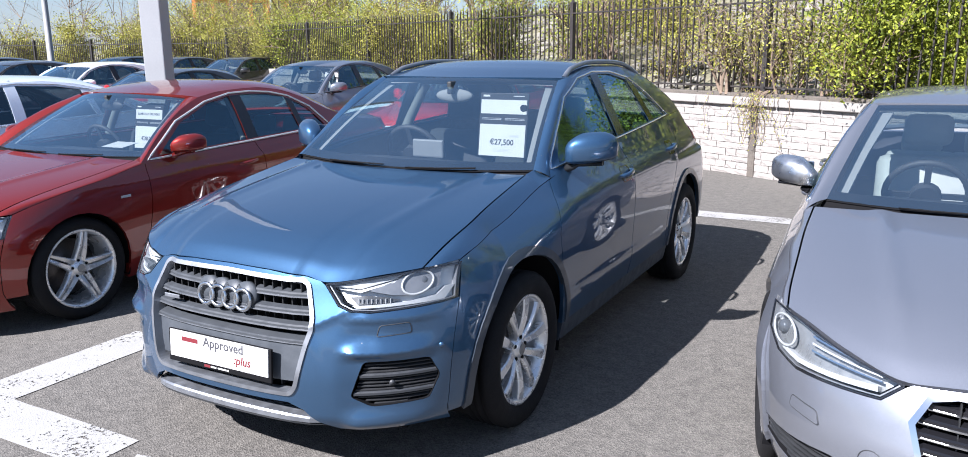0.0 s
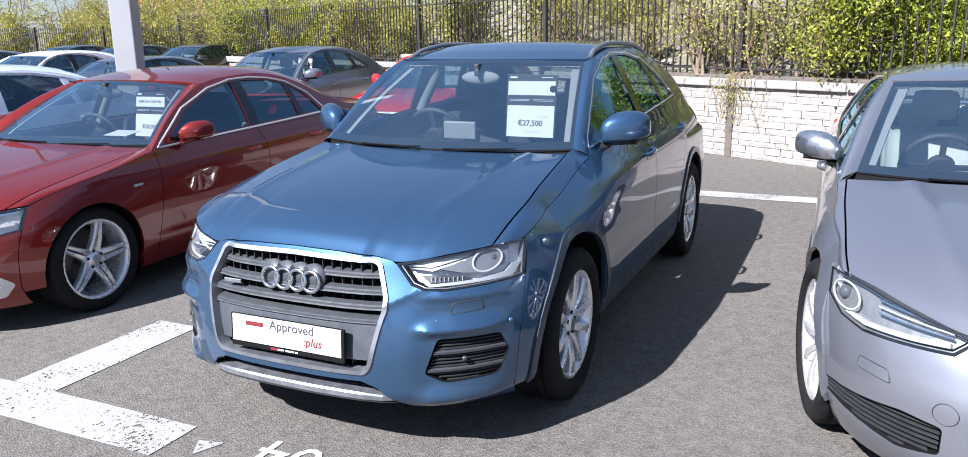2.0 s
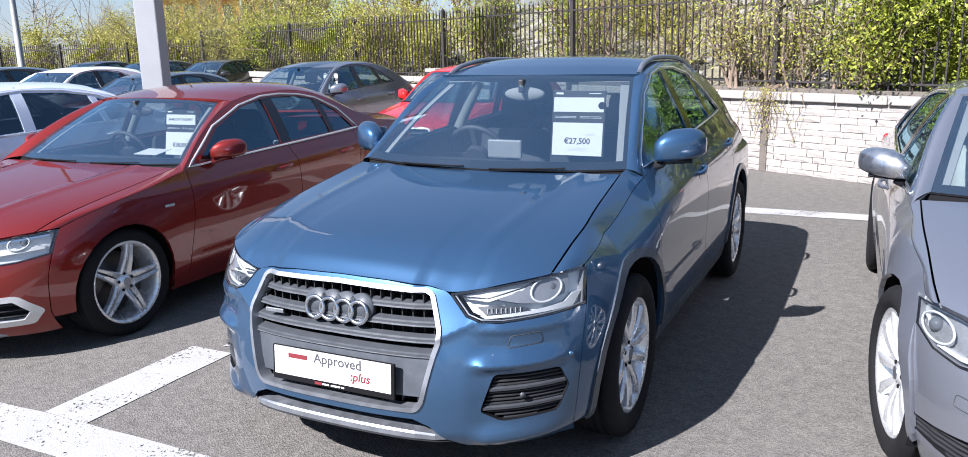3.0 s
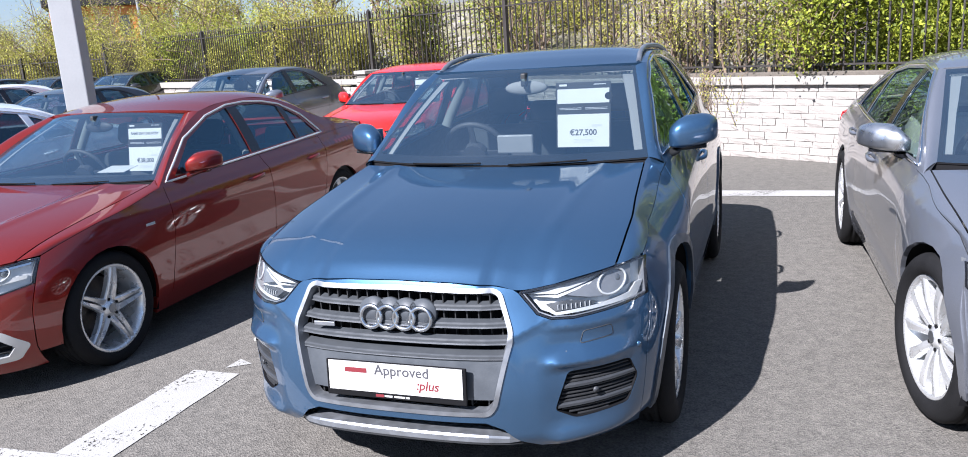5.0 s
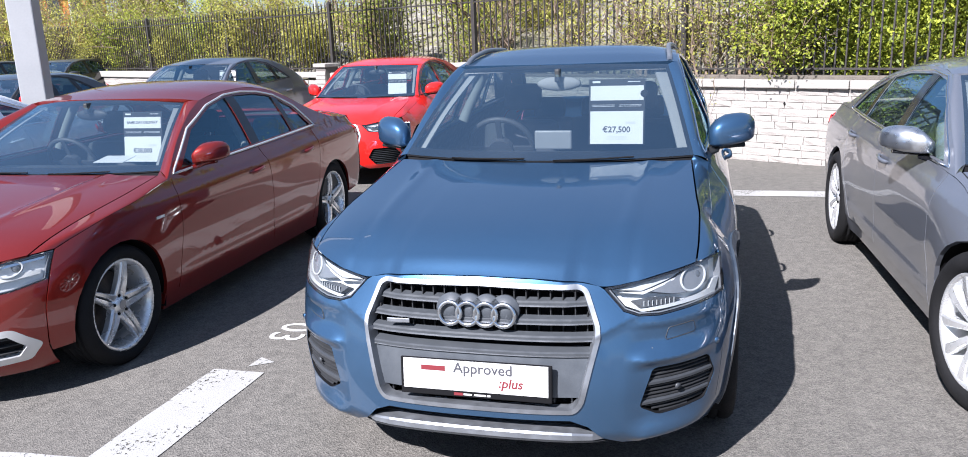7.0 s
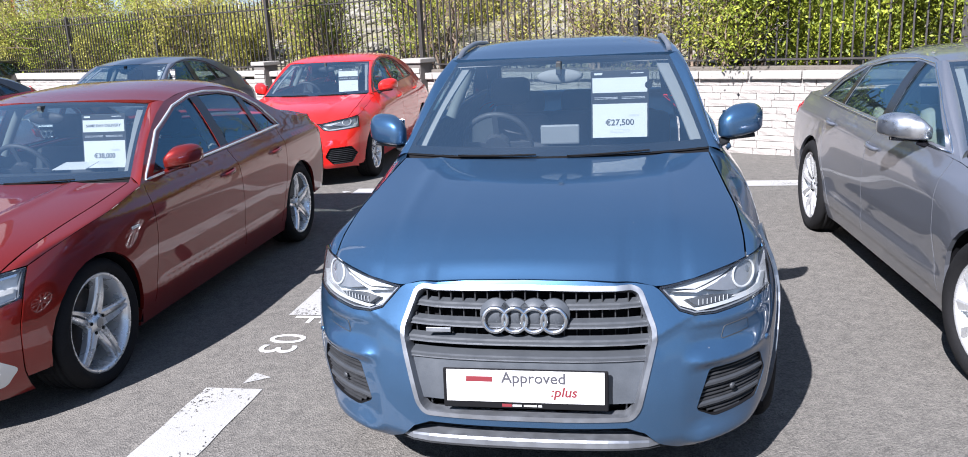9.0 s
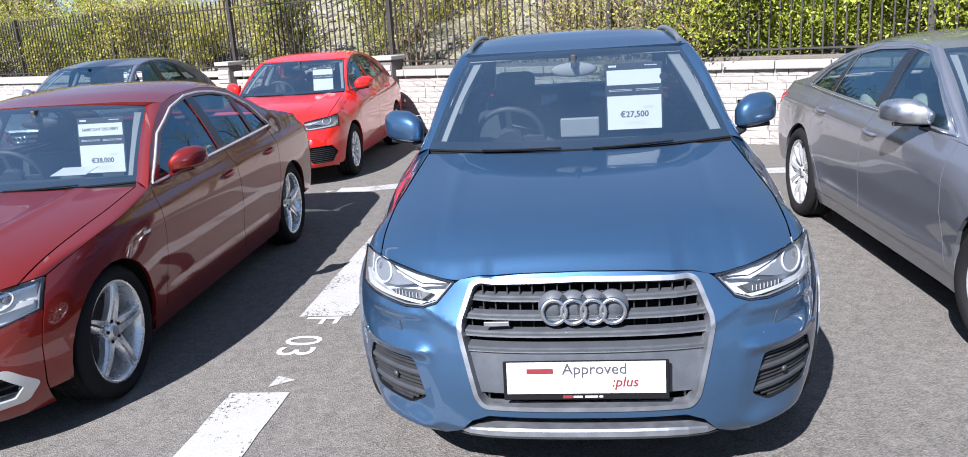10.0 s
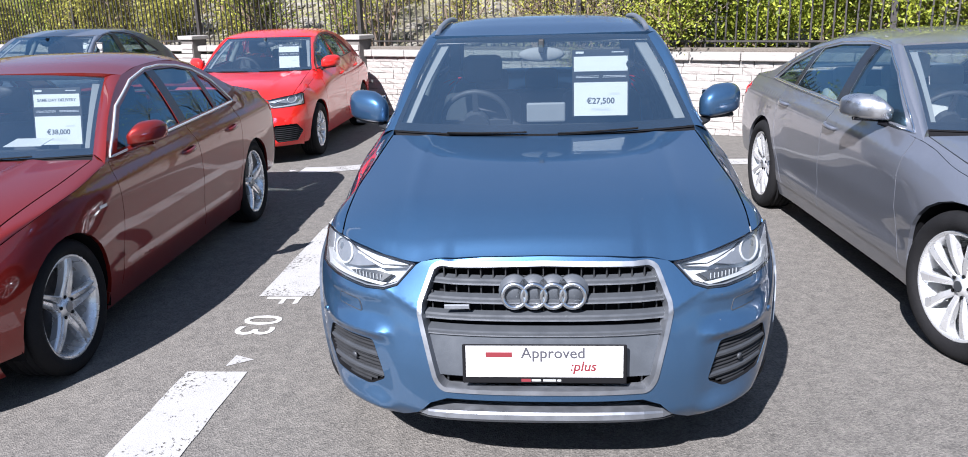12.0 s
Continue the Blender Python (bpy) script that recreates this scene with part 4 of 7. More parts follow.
    panel("tailgate", tail, [], lambda x, z: (x, yrz(z) - Dr * (1 - (1 - min(abs(x) / Wz(z), 0.97) ** pr) ** (1 / pr)), z), 0.1, PAINT, car, lambda P: (P[0], 1, 0), 0.02)
    for s in (1, -1):
        zl = sp.get("tail_lamp_z", 0.9)
        yl = yr_split(zl)
        q = rounded([(yl - 0.22, zl - 0.01), (yl - 0.01, zl - 0.07), (yl - 0.01, zl + 0.09), (yl - 0.2, zl + 0.06)], 0.02)
        panel("tail_lamp", q, [], lambda y, z, s=s: (s * S(y, z), y, z), 0.06, AMBER, car, lambda P, s=s: (s, 0.3, 0), 0.01, 0.004, "red tail lamp")
    # roof rails
    if sp.get("rails"):
        ra, rb = sp["rails"]
        for s in (1, -1):
            pts = []
            for k in range(15):
                t = k / 14
                si = ra + (rb - ra) * t
                x, y, z = top(s * 0.93, si)
                pts.append((x, y, z + 0.024 * min(1, math.sin(math.pi * t) * 2.6) ** 0.8 - 0.006))
            tube_ob("roof_rail", pts, 0.014, SATIN, car, 8, False, "satin silver roof rail")
    # door mirrors
    mx0, mx1, my, mz0, mz1 = sp["mirror"]
    for s in (1, -1):
        bm = bmesh.new()
        bmesh.ops.create_uvsphere(bm, u_segments=24, v_segments=16, radius=1)
        for v in bm.verts:
            x, y, z = v.co
            low = z < 0
            x = math.copysign(abs(x) ** 0.62, x)
            z = z ** 0.72 if not low else -abs(z) ** 0.28 * 0.86
            y = y * (0.095 if y < 0 else 0.030) + 0.055 * x
            tap = 1 - (0.10 if low else 0.18) * max(x, 0) ** 2 - (0.0 if low else sp.get("mirror_taper", 0.80)) * min(max((-x - 0.3) / 0.7, 0), 1) ** 1.3
            v.co = (s * ((mx0 + mx1) / 2 + x * (mx1 - mx0) / 2), my + y + 0.02 * max(x, 0) ** 2, (mz0 + mz1) / 2 + z * tap * (mz1 - mz0) / 2 + 0.010 * x)
        bmesh.ops.recalc_face_normals(bm, faces=bm.faces)
        mir = part("door_mirror", bm, sp.get("mirror_mat", PAINT), car, sp.get("mirror_word", "body-coloured door mirror"), True)
        xd = S(my - 0.06, mz0 - 0.01)
        v, f = tube([(s * (xd - 0.03), my - 0.075, mz0 - 0.022), (s * (xd + 0.02), my - 0.05, mz0 - 0.004), (s * (mx0 + 0.05), my - 0.015, mz0 + 0.008), (s * (mx1 - 0.05), my - 0.005, mz0 + 0.014)], [0.022, 0.018, 0.017, 0.012], 8, False, 1.9)
        mesh_ob("mirror_arm", v, f, sp.get("arm_mat", PLASTIC), mir, "black mirror arm")
        part("mirror_glass", boxes([(((mx1 - mx0) * 0.74, 0.006, (mz1 - mz0) * 0.6), (s * (mx0 + mx1) / 2, my + 0.034, (mz0 + mz1) / 2))], 0.002), CHROME, mir)
        if sp.get("mirror_lamp"):
            pts = [(s * (mx0 + 0.05 + (mx1 - mx0 - 0.06) * k / 6), my - 0.130 + 0.02 * k + 0.05 * (k / 6) ** 3, mz0 + 0.045 + 0.008 * k / 6) for k in range(7)]
            tube_ob("indicator", pts, 0.006, GLOSS_BLACK, mir, 6)
    # wheels
    wl = sp["wheel"]
    for yc in (y_f, y_r):
        for s in (1, -1):
            xw = s * (sp["track"] / 2 - (sp.get("tuck", 0.0) if yc == y_f else 0.0))
            instance_of(wl, Matrix.Translation((xw, yc, z_w)) @ Matrix.Rotation(radians(sp.get("steer", 0.0)) if yc == y_f else 0.0, 4, "Z") @ (Matrix() if s > 0 else Matrix.Rotation(math.pi, 4, "Z")) @ Matrix.Rotation(sp.get("spin", 0.2) + yc, 4, "X"), car)

    # -- cabin
    zf = belt(2.2)
    dark, seat_m = sp.get("cabin", CABIN), sp.get("seat", SEAT)
    dashy = by + 0.10
    v, f = [], []
    prof = [(by + 0.04, bz - 0.035), (by + 0.30, bz - 0.015), (by + 0.52, bz - 0.03), (by + 0.60, bz - 0.09), (by + 0.58, bz - 0.35), (by + 0.5, 0.45)]
    for i in range(9):
        u = -1 + 2 * i / 8
        for y, z in prof:
            v.append((u * (bx + 0.03), y + 0.10 * u * u, z - 0.015 * abs(u) ** 3))
    for i in range(8):
        for j in range(5):
            a = i * 6 + j
            f.append((a, a + 6, a + 7, a + 1))
    mesh_ob("dashboard", v, f, dark, car, "dark dashboard")
    part("cabin_floor", boxes([((1.5, tops[-1][2] - by - 0.7, 0.04), (0, (tops[-1][2] + by) / 2, 0.36))]), dark, car)
    for s in (1, -1):
        pl = [(y, z - 0.012) for y, z in beltline(by + 0.25, tops[-1][2] - 0.25, 8)]
        lin = pl + [(pl[-1][0], 0.4), (pl[0][0], 0.4)]
        panel("door_lining", lin, [], lambda y, z, s=s: (s * (S(y, z) - 0.05), y, z), 0.2, dark, car, lambda P, s=s: (-s, 0, 0), 0)
        if detail > 0:
            yb = sp["b_pillar"]
            b0, b1 = (yb[0], belt(yb[0])), (yb[1], yb[2])
            pts = [(s * (S(b0[0] + (b1[0] - b0[0]) * k / 4, b0[1] + (b1[1] - b0[1]) * k / 4) - 0.075), b0[0] + (b1[0] - b0[0]) * k / 4, b0[1] + (b1[1] - b0[1]) * k / 4) for k in range(5)]
            tube_ob("pillar_lining", pts, 0.032, sp.get("lining", BEIGE), car, 8, False, "pale pillar lining")
    rl = [(-0.97, 0.06), (0.97, 0.06), (0.97, n_roof - 0.05), (-0.97, n_roof - 0.05)]
    panel("headliner", rl, [], lambda u, s_: tuple(Vector(top(u, s_)) - Vector((0, 0, 0.045))), 0.25, sp.get("lining", BEIGE), car, lambda P: (0, 0, -1), 0, label="pale roof lining")
    ys, zs = sp["seat_at"]
    rowsy = (ys, ys + 0.95) if detail > 0 else (ys,)
    for ri, yy in enumerate(rowsy):
        for s in ((1, -1) if ri == 0 else (-1, 0, 1)):
            xx = 0.36 * s
            bm = bmesh.new()
            lean = Matrix.Rotation(radians(-16), 3, "X")
            add_box(bm, (0.48 if ri == 0 else 0.42, 0.12, 0.56), (xx, yy + 0.10, zs + 0.22 - 0.08 * ri), lean, 0.05)
            add_box(bm, (0.50, 0.50, 0.14), (xx, yy - 0.22, zs - 0.08), None, 0.05)
            st = part("seat", bm, seat_m, car, "upholstered seat", True)
            bm = bmesh.new()
            add_box(bm, (0.24, 0.09, 0.17), (xx, yy + 0.21, zs + (0.63 if ri == 0 else 0.47)), lean, 0.04)
            part("headrest", bm, seat_m, st, "", True)
    if detail > 0:
        cx, cyy, cz = -0.36, by + 0.74, bz - 0.04
        tm = Matrix.Translation((cx, cyy, cz)) @ Matrix.Rotation(radians(-65), 4, "X")
        ring = [tm @ Vector((0.185 * math.cos(a), 0.185 * math.sin(a), 0)) for a in [k * 2 * math.pi / 28 for k in range(28)]]
        sw = tube_ob("steering_wheel", ring, 0.016, sp.get("rim_mat", CABIN), car, 8, True, "dark steering wheel")
        bm = bmesh.new()
        cyl(bm, 0.07, 0.05, tm @ Matrix.Translation((0, 0, -0.02)), 16)
        part("wheel_boss", bm, CABIN, sw)
        for a in (0, math.pi, -math.pi / 2):
            part("wheel_arm", boxes([((0.13, 0.03, 0.012), tm @ Vector((0.12 * math.cos(a), 0.12 * math.sin(a), -0.01)), (tm @ Matrix.Rotation(a, 4, "Z")).to_3x3())]), CABIN, sw)
        mp = Vector(screen(0, 0.80)) + Vector((0, 0.10, -0.03))
        bm = bmesh.new()
        bmesh.ops.create_uvsphere(bm, u_segments=16, v_segments=10, radius=1, matrix=Matrix.Translation(mp) @ Matrix.Diagonal((0.12, 0.022, 0.038, 1)))
        part("inside_mirror", bm, sp.get("mirror_back", PLASTIC), car, "inside rear-view mirror", True)
        part("mirror_stalk", boxes([((0.03, 0.06, 0.07), tuple(mp + Vector((0, -0.03, 0.045))))], 0.008), PLASTIC, car)
    return car, dict(S=S, F=F, hood=hood, top=top, screen=screen, belt=belt)

# ---- ground and markings ----
def asphalt():
    m = bpy.data.materials.new("worn_asphalt")
    m.use_nodes = True
    n, l = m.node_tree.nodes, m.node_tree.links
    b = n["Principled BSDF"]
    co = n.new("ShaderNodeTexCoord")
    big, mid, grit = n.new("ShaderNodeTexNoise"), n.new("ShaderNodeTexNoise"), n.new("ShaderNodeTexVoronoi")
    big.inputs["Scale"].default_value, big.inputs["Detail"].default_value = 0.35, 6
    mid.inputs["Scale"].default_value, mid.inputs["Detail"].default_value = 14.0, 8
    grit.inputs["Scale"].default_value = 130.0
    for q in (big, mid, grit):
        l.new(co.outputs["Object"], q.inputs["Vector"])
    ramp = n.new("ShaderNodeValToRGB")
    e = ramp.color_ramp.elements
    e[0].position, e[0].color = 0.0, (0.050, 0.048, 0.045, 1)
    e[1].position, e[1].color = 1.0, (0.212, 0.197, 0.177, 1)
    add = n.new("ShaderNodeMath")
    add.operation = "MULTIPLY_ADD"
    add.inputs[1].default_value = 0.55
    l.new(mid.outputs["Fac"], add.inputs[0])
    sub = n.new("ShaderNodeMath")
    sub.operation = "MULTIPLY"
    sub.inputs[1].default_value = 0.35
    l.new(big.outputs["Fac"], sub.inputs[0])
    l.new(sub.outputs[0], add.inputs[2])
    gr = n.new("ShaderNodeMath")
    gr.operation = "MULTIPLY_ADD"
    gr.inputs[1].default_value = 0.46
    sep = n.new("ShaderNodeSeparateColor")
    l.new(grit.outputs["Color"], sep.inputs[0])
    gs = n.new("ShaderNodeMath")
    gs.operation = "SUBTRACT"
    gs.inputs[1].default_value = 0.5
    l.new(sep.outputs[0], gs.inputs[0])
    l.new(gs.outputs[0], gr.inputs[0])
    l.new(add.outputs[0], gr.inputs[2])
    l.new(gr.outputs[0], ramp.inputs[0])
    l.new(ramp.outputs[0], b.inputs["Base Color"])
    b.inputs["Roughness"].default_value = 0.92
    b.inputs["Specular IOR Level"].default_value = 0.25
    bp = n.new("ShaderNodeBump")
    bp.inputs["Strength"].default_value, bp.inputs["Distance"].default_value = 0.6, 0.006
    l.new(grit.outputs["Distance"], bp.inputs["Height"])
    l.new(bp.outputs[0], b.inputs["Normal"])
    return m


def road_paint():
    """White thermoplastic, worn through in specks."""
    m = mat("worn_white_road_paint", (0.315, 0.31, 0.30), 0.7, 0, 0, 0.07, 5, 160, 0.3)
    n, l = m.node_tree.nodes, m.node_tree.links
    b, o = n["Principled BSDF"], n["Material Output"]
    co, w, w2 = n.new("ShaderNodeTexCoord"), n.new("ShaderNodeTexNoise"), n.new("ShaderNodeTexNoise")
    w.inputs["Scale"].default_value, w.inputs["Detail"].default_value, w.inputs["Roughness"].default_value = 45, 6, 0.75
    w2.inputs["Scale"].default_value = 2.2
    l.new(co.outputs["Object"], w.inputs["Vector"])
    l.new(co.outputs["Object"], w2.inputs["Vector"])
    ad = n.new("ShaderNodeMath")
    ad.operation = "MULTIPLY_ADD"
    ad.inputs[1].default_value = 0.45
    l.new(w2.outputs["Fac"], ad.inputs[0])
    l.new(w.outputs["Fac"], ad.inputs[2])
    st = n.new("ShaderNodeMath")
    st.operation = "GREATER_THAN"
    st.inputs[1].default_value = 0.62
    l.new(ad.outputs[0], st.inputs[0])
    tr, mx = n.new("ShaderNodeBsdfTransparent"), n.new("ShaderNodeMixShader")
    l.new(st.outputs[0], mx.inputs[0])
    l.new(tr.outputs[0], mx.inputs[1])
    l.new(b.outputs[0], mx.inputs[2])
    l.new(mx.outputs[0], o.inputs["Surface"])
    return m


ASPHALT, ROADPAINT = asphalt(), road_paint()
ROADTEXT = mat("white_road_lettering", (0.45, 0.445, 0.435), 0.7, 0, 0, 0.15, 25, 160, 0.3)


def ground_z(x):
    """The paving falls a little to a drain line on the left."""
    t = min(max((-1.70 - x) / 0.7, 0), 1)
    return -0.03 * t * t * (3 - 2 * t)


bm = bmesh.new()
gx = [-900, -60, -12, -6, -3.2] + [-2.5 + 0.1 * i for i in range(10)] + [0, 3, 12, 60, 900]
cols = [[bm.verts.new((x, y, ground_z(x))) for y in (-900, -20, 0, 20, 900)] for x in gx]
for i in range(len(gx) - 1):
    for j in range(4):
        bm.faces.new((cols[i][j], cols[i + 1][j], cols[i + 1][j + 1], cols[i][j + 1]))
tagged(part("ground", bm, ASPHALT, None, smooth=True), "grey worn asphalt of the car park", "ground", kind="structure")


def marking(name, poly, label):
    poly = dense(poly, 0.15)
    poly = [(x + random.uniform(-0.004, 0.004), y + random.uniform(-0.004, 0.004)) for x, y in poly]
    bm = bmesh.new()
    x0, x1 = min(q[0] for q in poly), max(q[0] for q in poly)
    bm.faces.new([bm.verts.new((x, y, 0.004)) for x, y in poly])
    for k in range(1, int((x1 - x0) / 0.1)):
        bmesh.ops.bisect_plane(bm, geom=bm.verts[:] + bm.edges[:] + bm.faces[:], plane_co=(x0 + 0.1 * k, 0, 0), plane_no=(1, 0, 0))
    for v in bm.verts:
        v.co.z += ground_z(v.co.x)
    bmesh.ops.recalc_face_normals(bm, faces=bm.faces)
    ob = part(name, bm, ROADPAINT, None)
    return tagged(ob, label, "road marking", kind="structure")


rect = lambda x0, y0, x1, y1: [(x0, y0), (x1, y0), (x1, y1), (x0, y1)]
marking("bay_line_1", rect(-1.665, 0.0, -1.375, 0.925), "worn white bay line painted on asphalt")
marking("bay_line_2", rect(-1.665, 1.945, -1.345, 5.75), "worn white bay line painted on asphalt")
marking("bay_line_3", rect(-3.6, -0.27, -0.485, -0.005), "worn white cross line painted on asphalt")
marking("bay_line_4", rect(-2.55, 5.75, 6.0, 6.03), "worn white cross line painted on asphalt")
marking("bay_line_5", rect(-4.6, 6.5, -4.35, 10.5), "worn white bay line painted on asphalt")
marking("bay_line_6", rect(-4.75, 0.0, -4.46, 5.75), "worn white bay line painted on asphalt")
marking("bay_arrow_1", [(-1.505, 0.985), (-1.49, 1.115), (-1.385, 1.06)], "small white painted triangle on asphalt")
marking("bay_arrow_2", [(-0.33, -0.20), (-0.39, -0.09), (-0.275, -0.074)], "small white painted triangle on asphalt")
marking("bay_arrow_3", [(-2.70, 5.90), (-2.58, 5.90), (-2.64, 5.80)], "small white painted triangle on asphalt")
t1 = text_mesh("F", 0.30, ROADTEXT, "painted_letter", None, pose(-1.605, 1.955, 0.0035, 0, 0, -90), 0.0, 0.0005, "LEFT")
tagged(t1, "white painted bay letter on asphalt", "road marking")
t2 = text_mesh("03", 0.30, ROADTEXT, "painted_number", None, pose(-1.615, 1.645, 0.0035, 0, 0, -90), 0.0, 0.0005, "LEFT")
tagged(t2, "white painted bay number on asphalt", "road marking")
t3 = text_mesh("04", 0.30, ROADTEXT, "painted_number", None, pose(0.185, 0.03, 0.0035, 0, 0, 180), 0.0, 0.0005, "LEFT")
tagged(t3, "white painted bay number on asphalt", "road marking")

# ---- stone wall with railing ----
P1 = Vector((0.45, 8.50, 0))
WAY = Vector((-0.885, 0.466, 0)).normalized()       # along the wall, away to the left
FACE = Vector((-WAY.y, WAY.x, 0))
if FACE.y > 0:
    FACE = -FACE                                     # towards the car park
BAY = 3.75
on_wall = lambda s, d=0.0, z=0.0: P1 + WAY * s + FACE * d + Vector((0, 0, z))
WALL_A, WALL_B, WALL_H, WALL_T = -9.0, 22.5, 1.0, 0.22
STONE = mat("whitewashed_stone", (0.300, 0.276, 0.254), 0.9, 0, 0, 0.22, 5, 50, 0.6)
MORTAR = mat("grey_mortar", (0.12, 0.108, 0.098), 0.95, 0, 0, 0.15, 9, 60, 0.5)
COPE = mat("pale_coping_stone", (0.28, 0.262, 0.24), 0.9, 0, 0, 0.12, 9, 60, 0.6)
DARKSTONE = mat("dark_ledge_stone", (0.11, 0.095, 0.08), 0.9, 0, 0, 0.3, 9, 60, 0.6)
IRON = mat("dark_painted_iron", (0.028, 0.024, 0.022), 0.55, 0, 0, 0.3, 9, 60, 0.2)
turn_w = Matrix((WAY, -FACE, Vector((0, 0, 1)))).transposed()
wall = part("wall_north", boxes([((WALL_B - WALL_A, WALL_T, WALL_H - 0.1), on_wall((WALL_A + WALL_B) / 2, -WALL_T / 2 - 0.02, (WALL_H - 0.1) / 2), turn_w)]), MORTAR, None)
tagged(wall, "low wall of whitewashed split stone", "wall", kind="structure")


def stone_mesh(w, h, seed):
    r = random.Random(seed)
    bm = bmesh.new()
    n = 3
    g = [[bm.verts.new(((i / n - 0.5) * w, 0.0 if (i in (0, n) or j in (0, 2)) else -r.uniform(0.003, 0.010), (j / 2 - 0.5) * h)) for j in range(3)] for i in range(n + 1)]
    for i in range(n + 1):
        for j in range(3):
            if i in (0, n) or j in (0, 2):
                g[i][j].co.y = -r.uniform(-0.004, 0.004)
                g[i][j].co.x += r.uniform(-0.004, 0.004)
                g[i][j].co.z += r.uniform(-0.003, 0.003)
    for i in range(n):
        for j in range(2):
            bm.faces.new((g[i][j], g[i + 1][j], g[i + 1][j + 1], g[i][j + 1]))
    edge = [g[i][0] for i in range(n + 1)] + [g[n][1]] + [g[i][2] for i in range(n, -1, -1)] + [g[0][1]]
    back = [bm.verts.new((v.co.x, 0.03, v.co.z)) for v in edge]
    for i in range(len(edge)):
        j = (i + 1) % len(edge)
        bm.faces.new((edge[j], edge[i], back[i], back[j]))
    me = bpy.data.meshes.new("stone")
    bm.to_mesh(me)
    bm.free()
    me.materials.append(STONE)
    return me


stones = {}
COURSES = [0.075, 0.09, 0.07, 0.095, 0.08, 0.085, 0.07, 0.09, 0.08, 0.085, 0.08]
near_stones, far_v, far_f = [], [], []
rs = random.Random(7)
z = 0.0
for ci, ch in enumerate(COURSES):
    s = WALL_A
    while s < WALL_B:
        w = rs.choice((0.17, 0.22, 0.28, 0.36, 0.46))
        h = ch - 0.006
        key = (w, h)
        if key not in stones:
            stones[key] = [stone_mesh(w - 0.007, h, rs.random()) for _ in range(3)]
        me = rs.choice(stones[key])
        place = Matrix.Translation(on_wall(s + w / 2, -0.008 + rs.uniform(-0.003, 0.005), z + ch / 2)) @ turn_w.to_4x4()
        if -3.4 < s < 3.5:
            near_stones.append((me, place))
        elif s < 30:
            k = len(far_v)
            far_v += [place @ v.co for v in me.vertices]
            far_f += [tuple(k + i for i in q.vertices) for q in me.polygons]
        s += w
    z += ch
for me, place in near_stones:
    ob = new("stone", me)
    ob.parent = wall
    ob.matrix_basis = place
rest = mesh_ob("stone_rest", far_v, far_f, STONE, wall, "", False)
rest["kind"] = "stuff"
# coping and ledge
s = WALL_A
k = 0
while s < WALL_B:
    w = 0.62
    place = on_wall(s + w / 2, -0.10, z + 0.05)
    step = 0.05 if s > BAY else 0.0
    if s < 12:
        c = part("coping_stone", boxes([((w - 0.008, 0.30, 0.10), place + Vector((0, 0, step)), turn_w)], 0.012), COPE, wall)
    s += w
    k += 1
WALL_TOP = z + 0.10
part("coping_run", boxes([((WALL_B - 12, 0.30, 0.15), on_wall((WALL_B + 12) / 2, -0.10, z + 0.075), turn_w)], 0.01), COPE, wall)
part("ledge", boxes([((WALL_B - WALL_A, 0.16, 0.05), on_wall((WALL_A + WALL_B) / 2, -0.16, WALL_TOP + 0.02), turn_w)], 0.01), DARKSTONE, wall, "dark stained ledge under the railing")


def pier(s, height, wide, label):
    p = empty("wall_pier", Matrix.Translation(on_wall(s, 0.02)) @ turn_w.to_4x4())
    tagged(p, label, "pier", "piers of the wall", "structure")
    part("shaft", boxes([((wide, 0.30, height), (0, 0.02, height / 2))], 0.008), MORTAR, p)
    zz, i = 0.02, 0
    while zz < height - 0.08:
        h = COURSES[i % len(COURSES)]
        part("stone", boxes([((wide * 0.96, 0.03, h - 0.012), (rs.uniform(-0.01, 0.01), -0.135, zz + h / 2))], 0.006), STONE, p)
        zz += h
        i += 1
    part("cap", boxes([((wide + 0.08, 0.38, 0.07), (0, 0.02, height + 0.03))], 0.012), COPE, p, "pale flat cap stone")
    return p


pier(BAY, 1.16, 0.42, "whitewashed stone pier with a flat cap")
pier(BAY * 2, 1.16, 0.30, "whitewashed stone pier with a flat cap")
# dark joint strip down the wall at the railing post
tagged(part("wall_joint", boxes([((0.10, 0.03, 0.98), on_wall(0.0, 0.0, 0.49), turn_w)], 0.006), DARKSTONE, None), "dark weathered joint in the stone wall", "wall joint", kind="structure")

# railing
FENCE_B, FENCE_T = WALL_TOP + 0.05, WALL_TOP + 1.30
fence = empty("fence", Matrix())
tagged(fence, "dark iron railing on top of the stone wall", "fence")
f_off = -0.16
bar_v, bar_f = [], []
bm = bmesh.new()
add_box(bm, (0.018, 0.018, FENCE_T - FENCE_B), (0, 0, (FENCE_T - FENCE_B) / 2))
cyl(bm, 0.014, 0.07, Matrix.Translation((0, 0, FENCE_T - FENCE_B + 0.03)), 4, 0.001)
bar_me = bpy.data.meshes.new("bar")
bm.to_mesh(bar_me)
bm.free()
bar_me.materials.append(IRON)
PITCH = BAY / 31
i = int(WALL_A / PITCH)
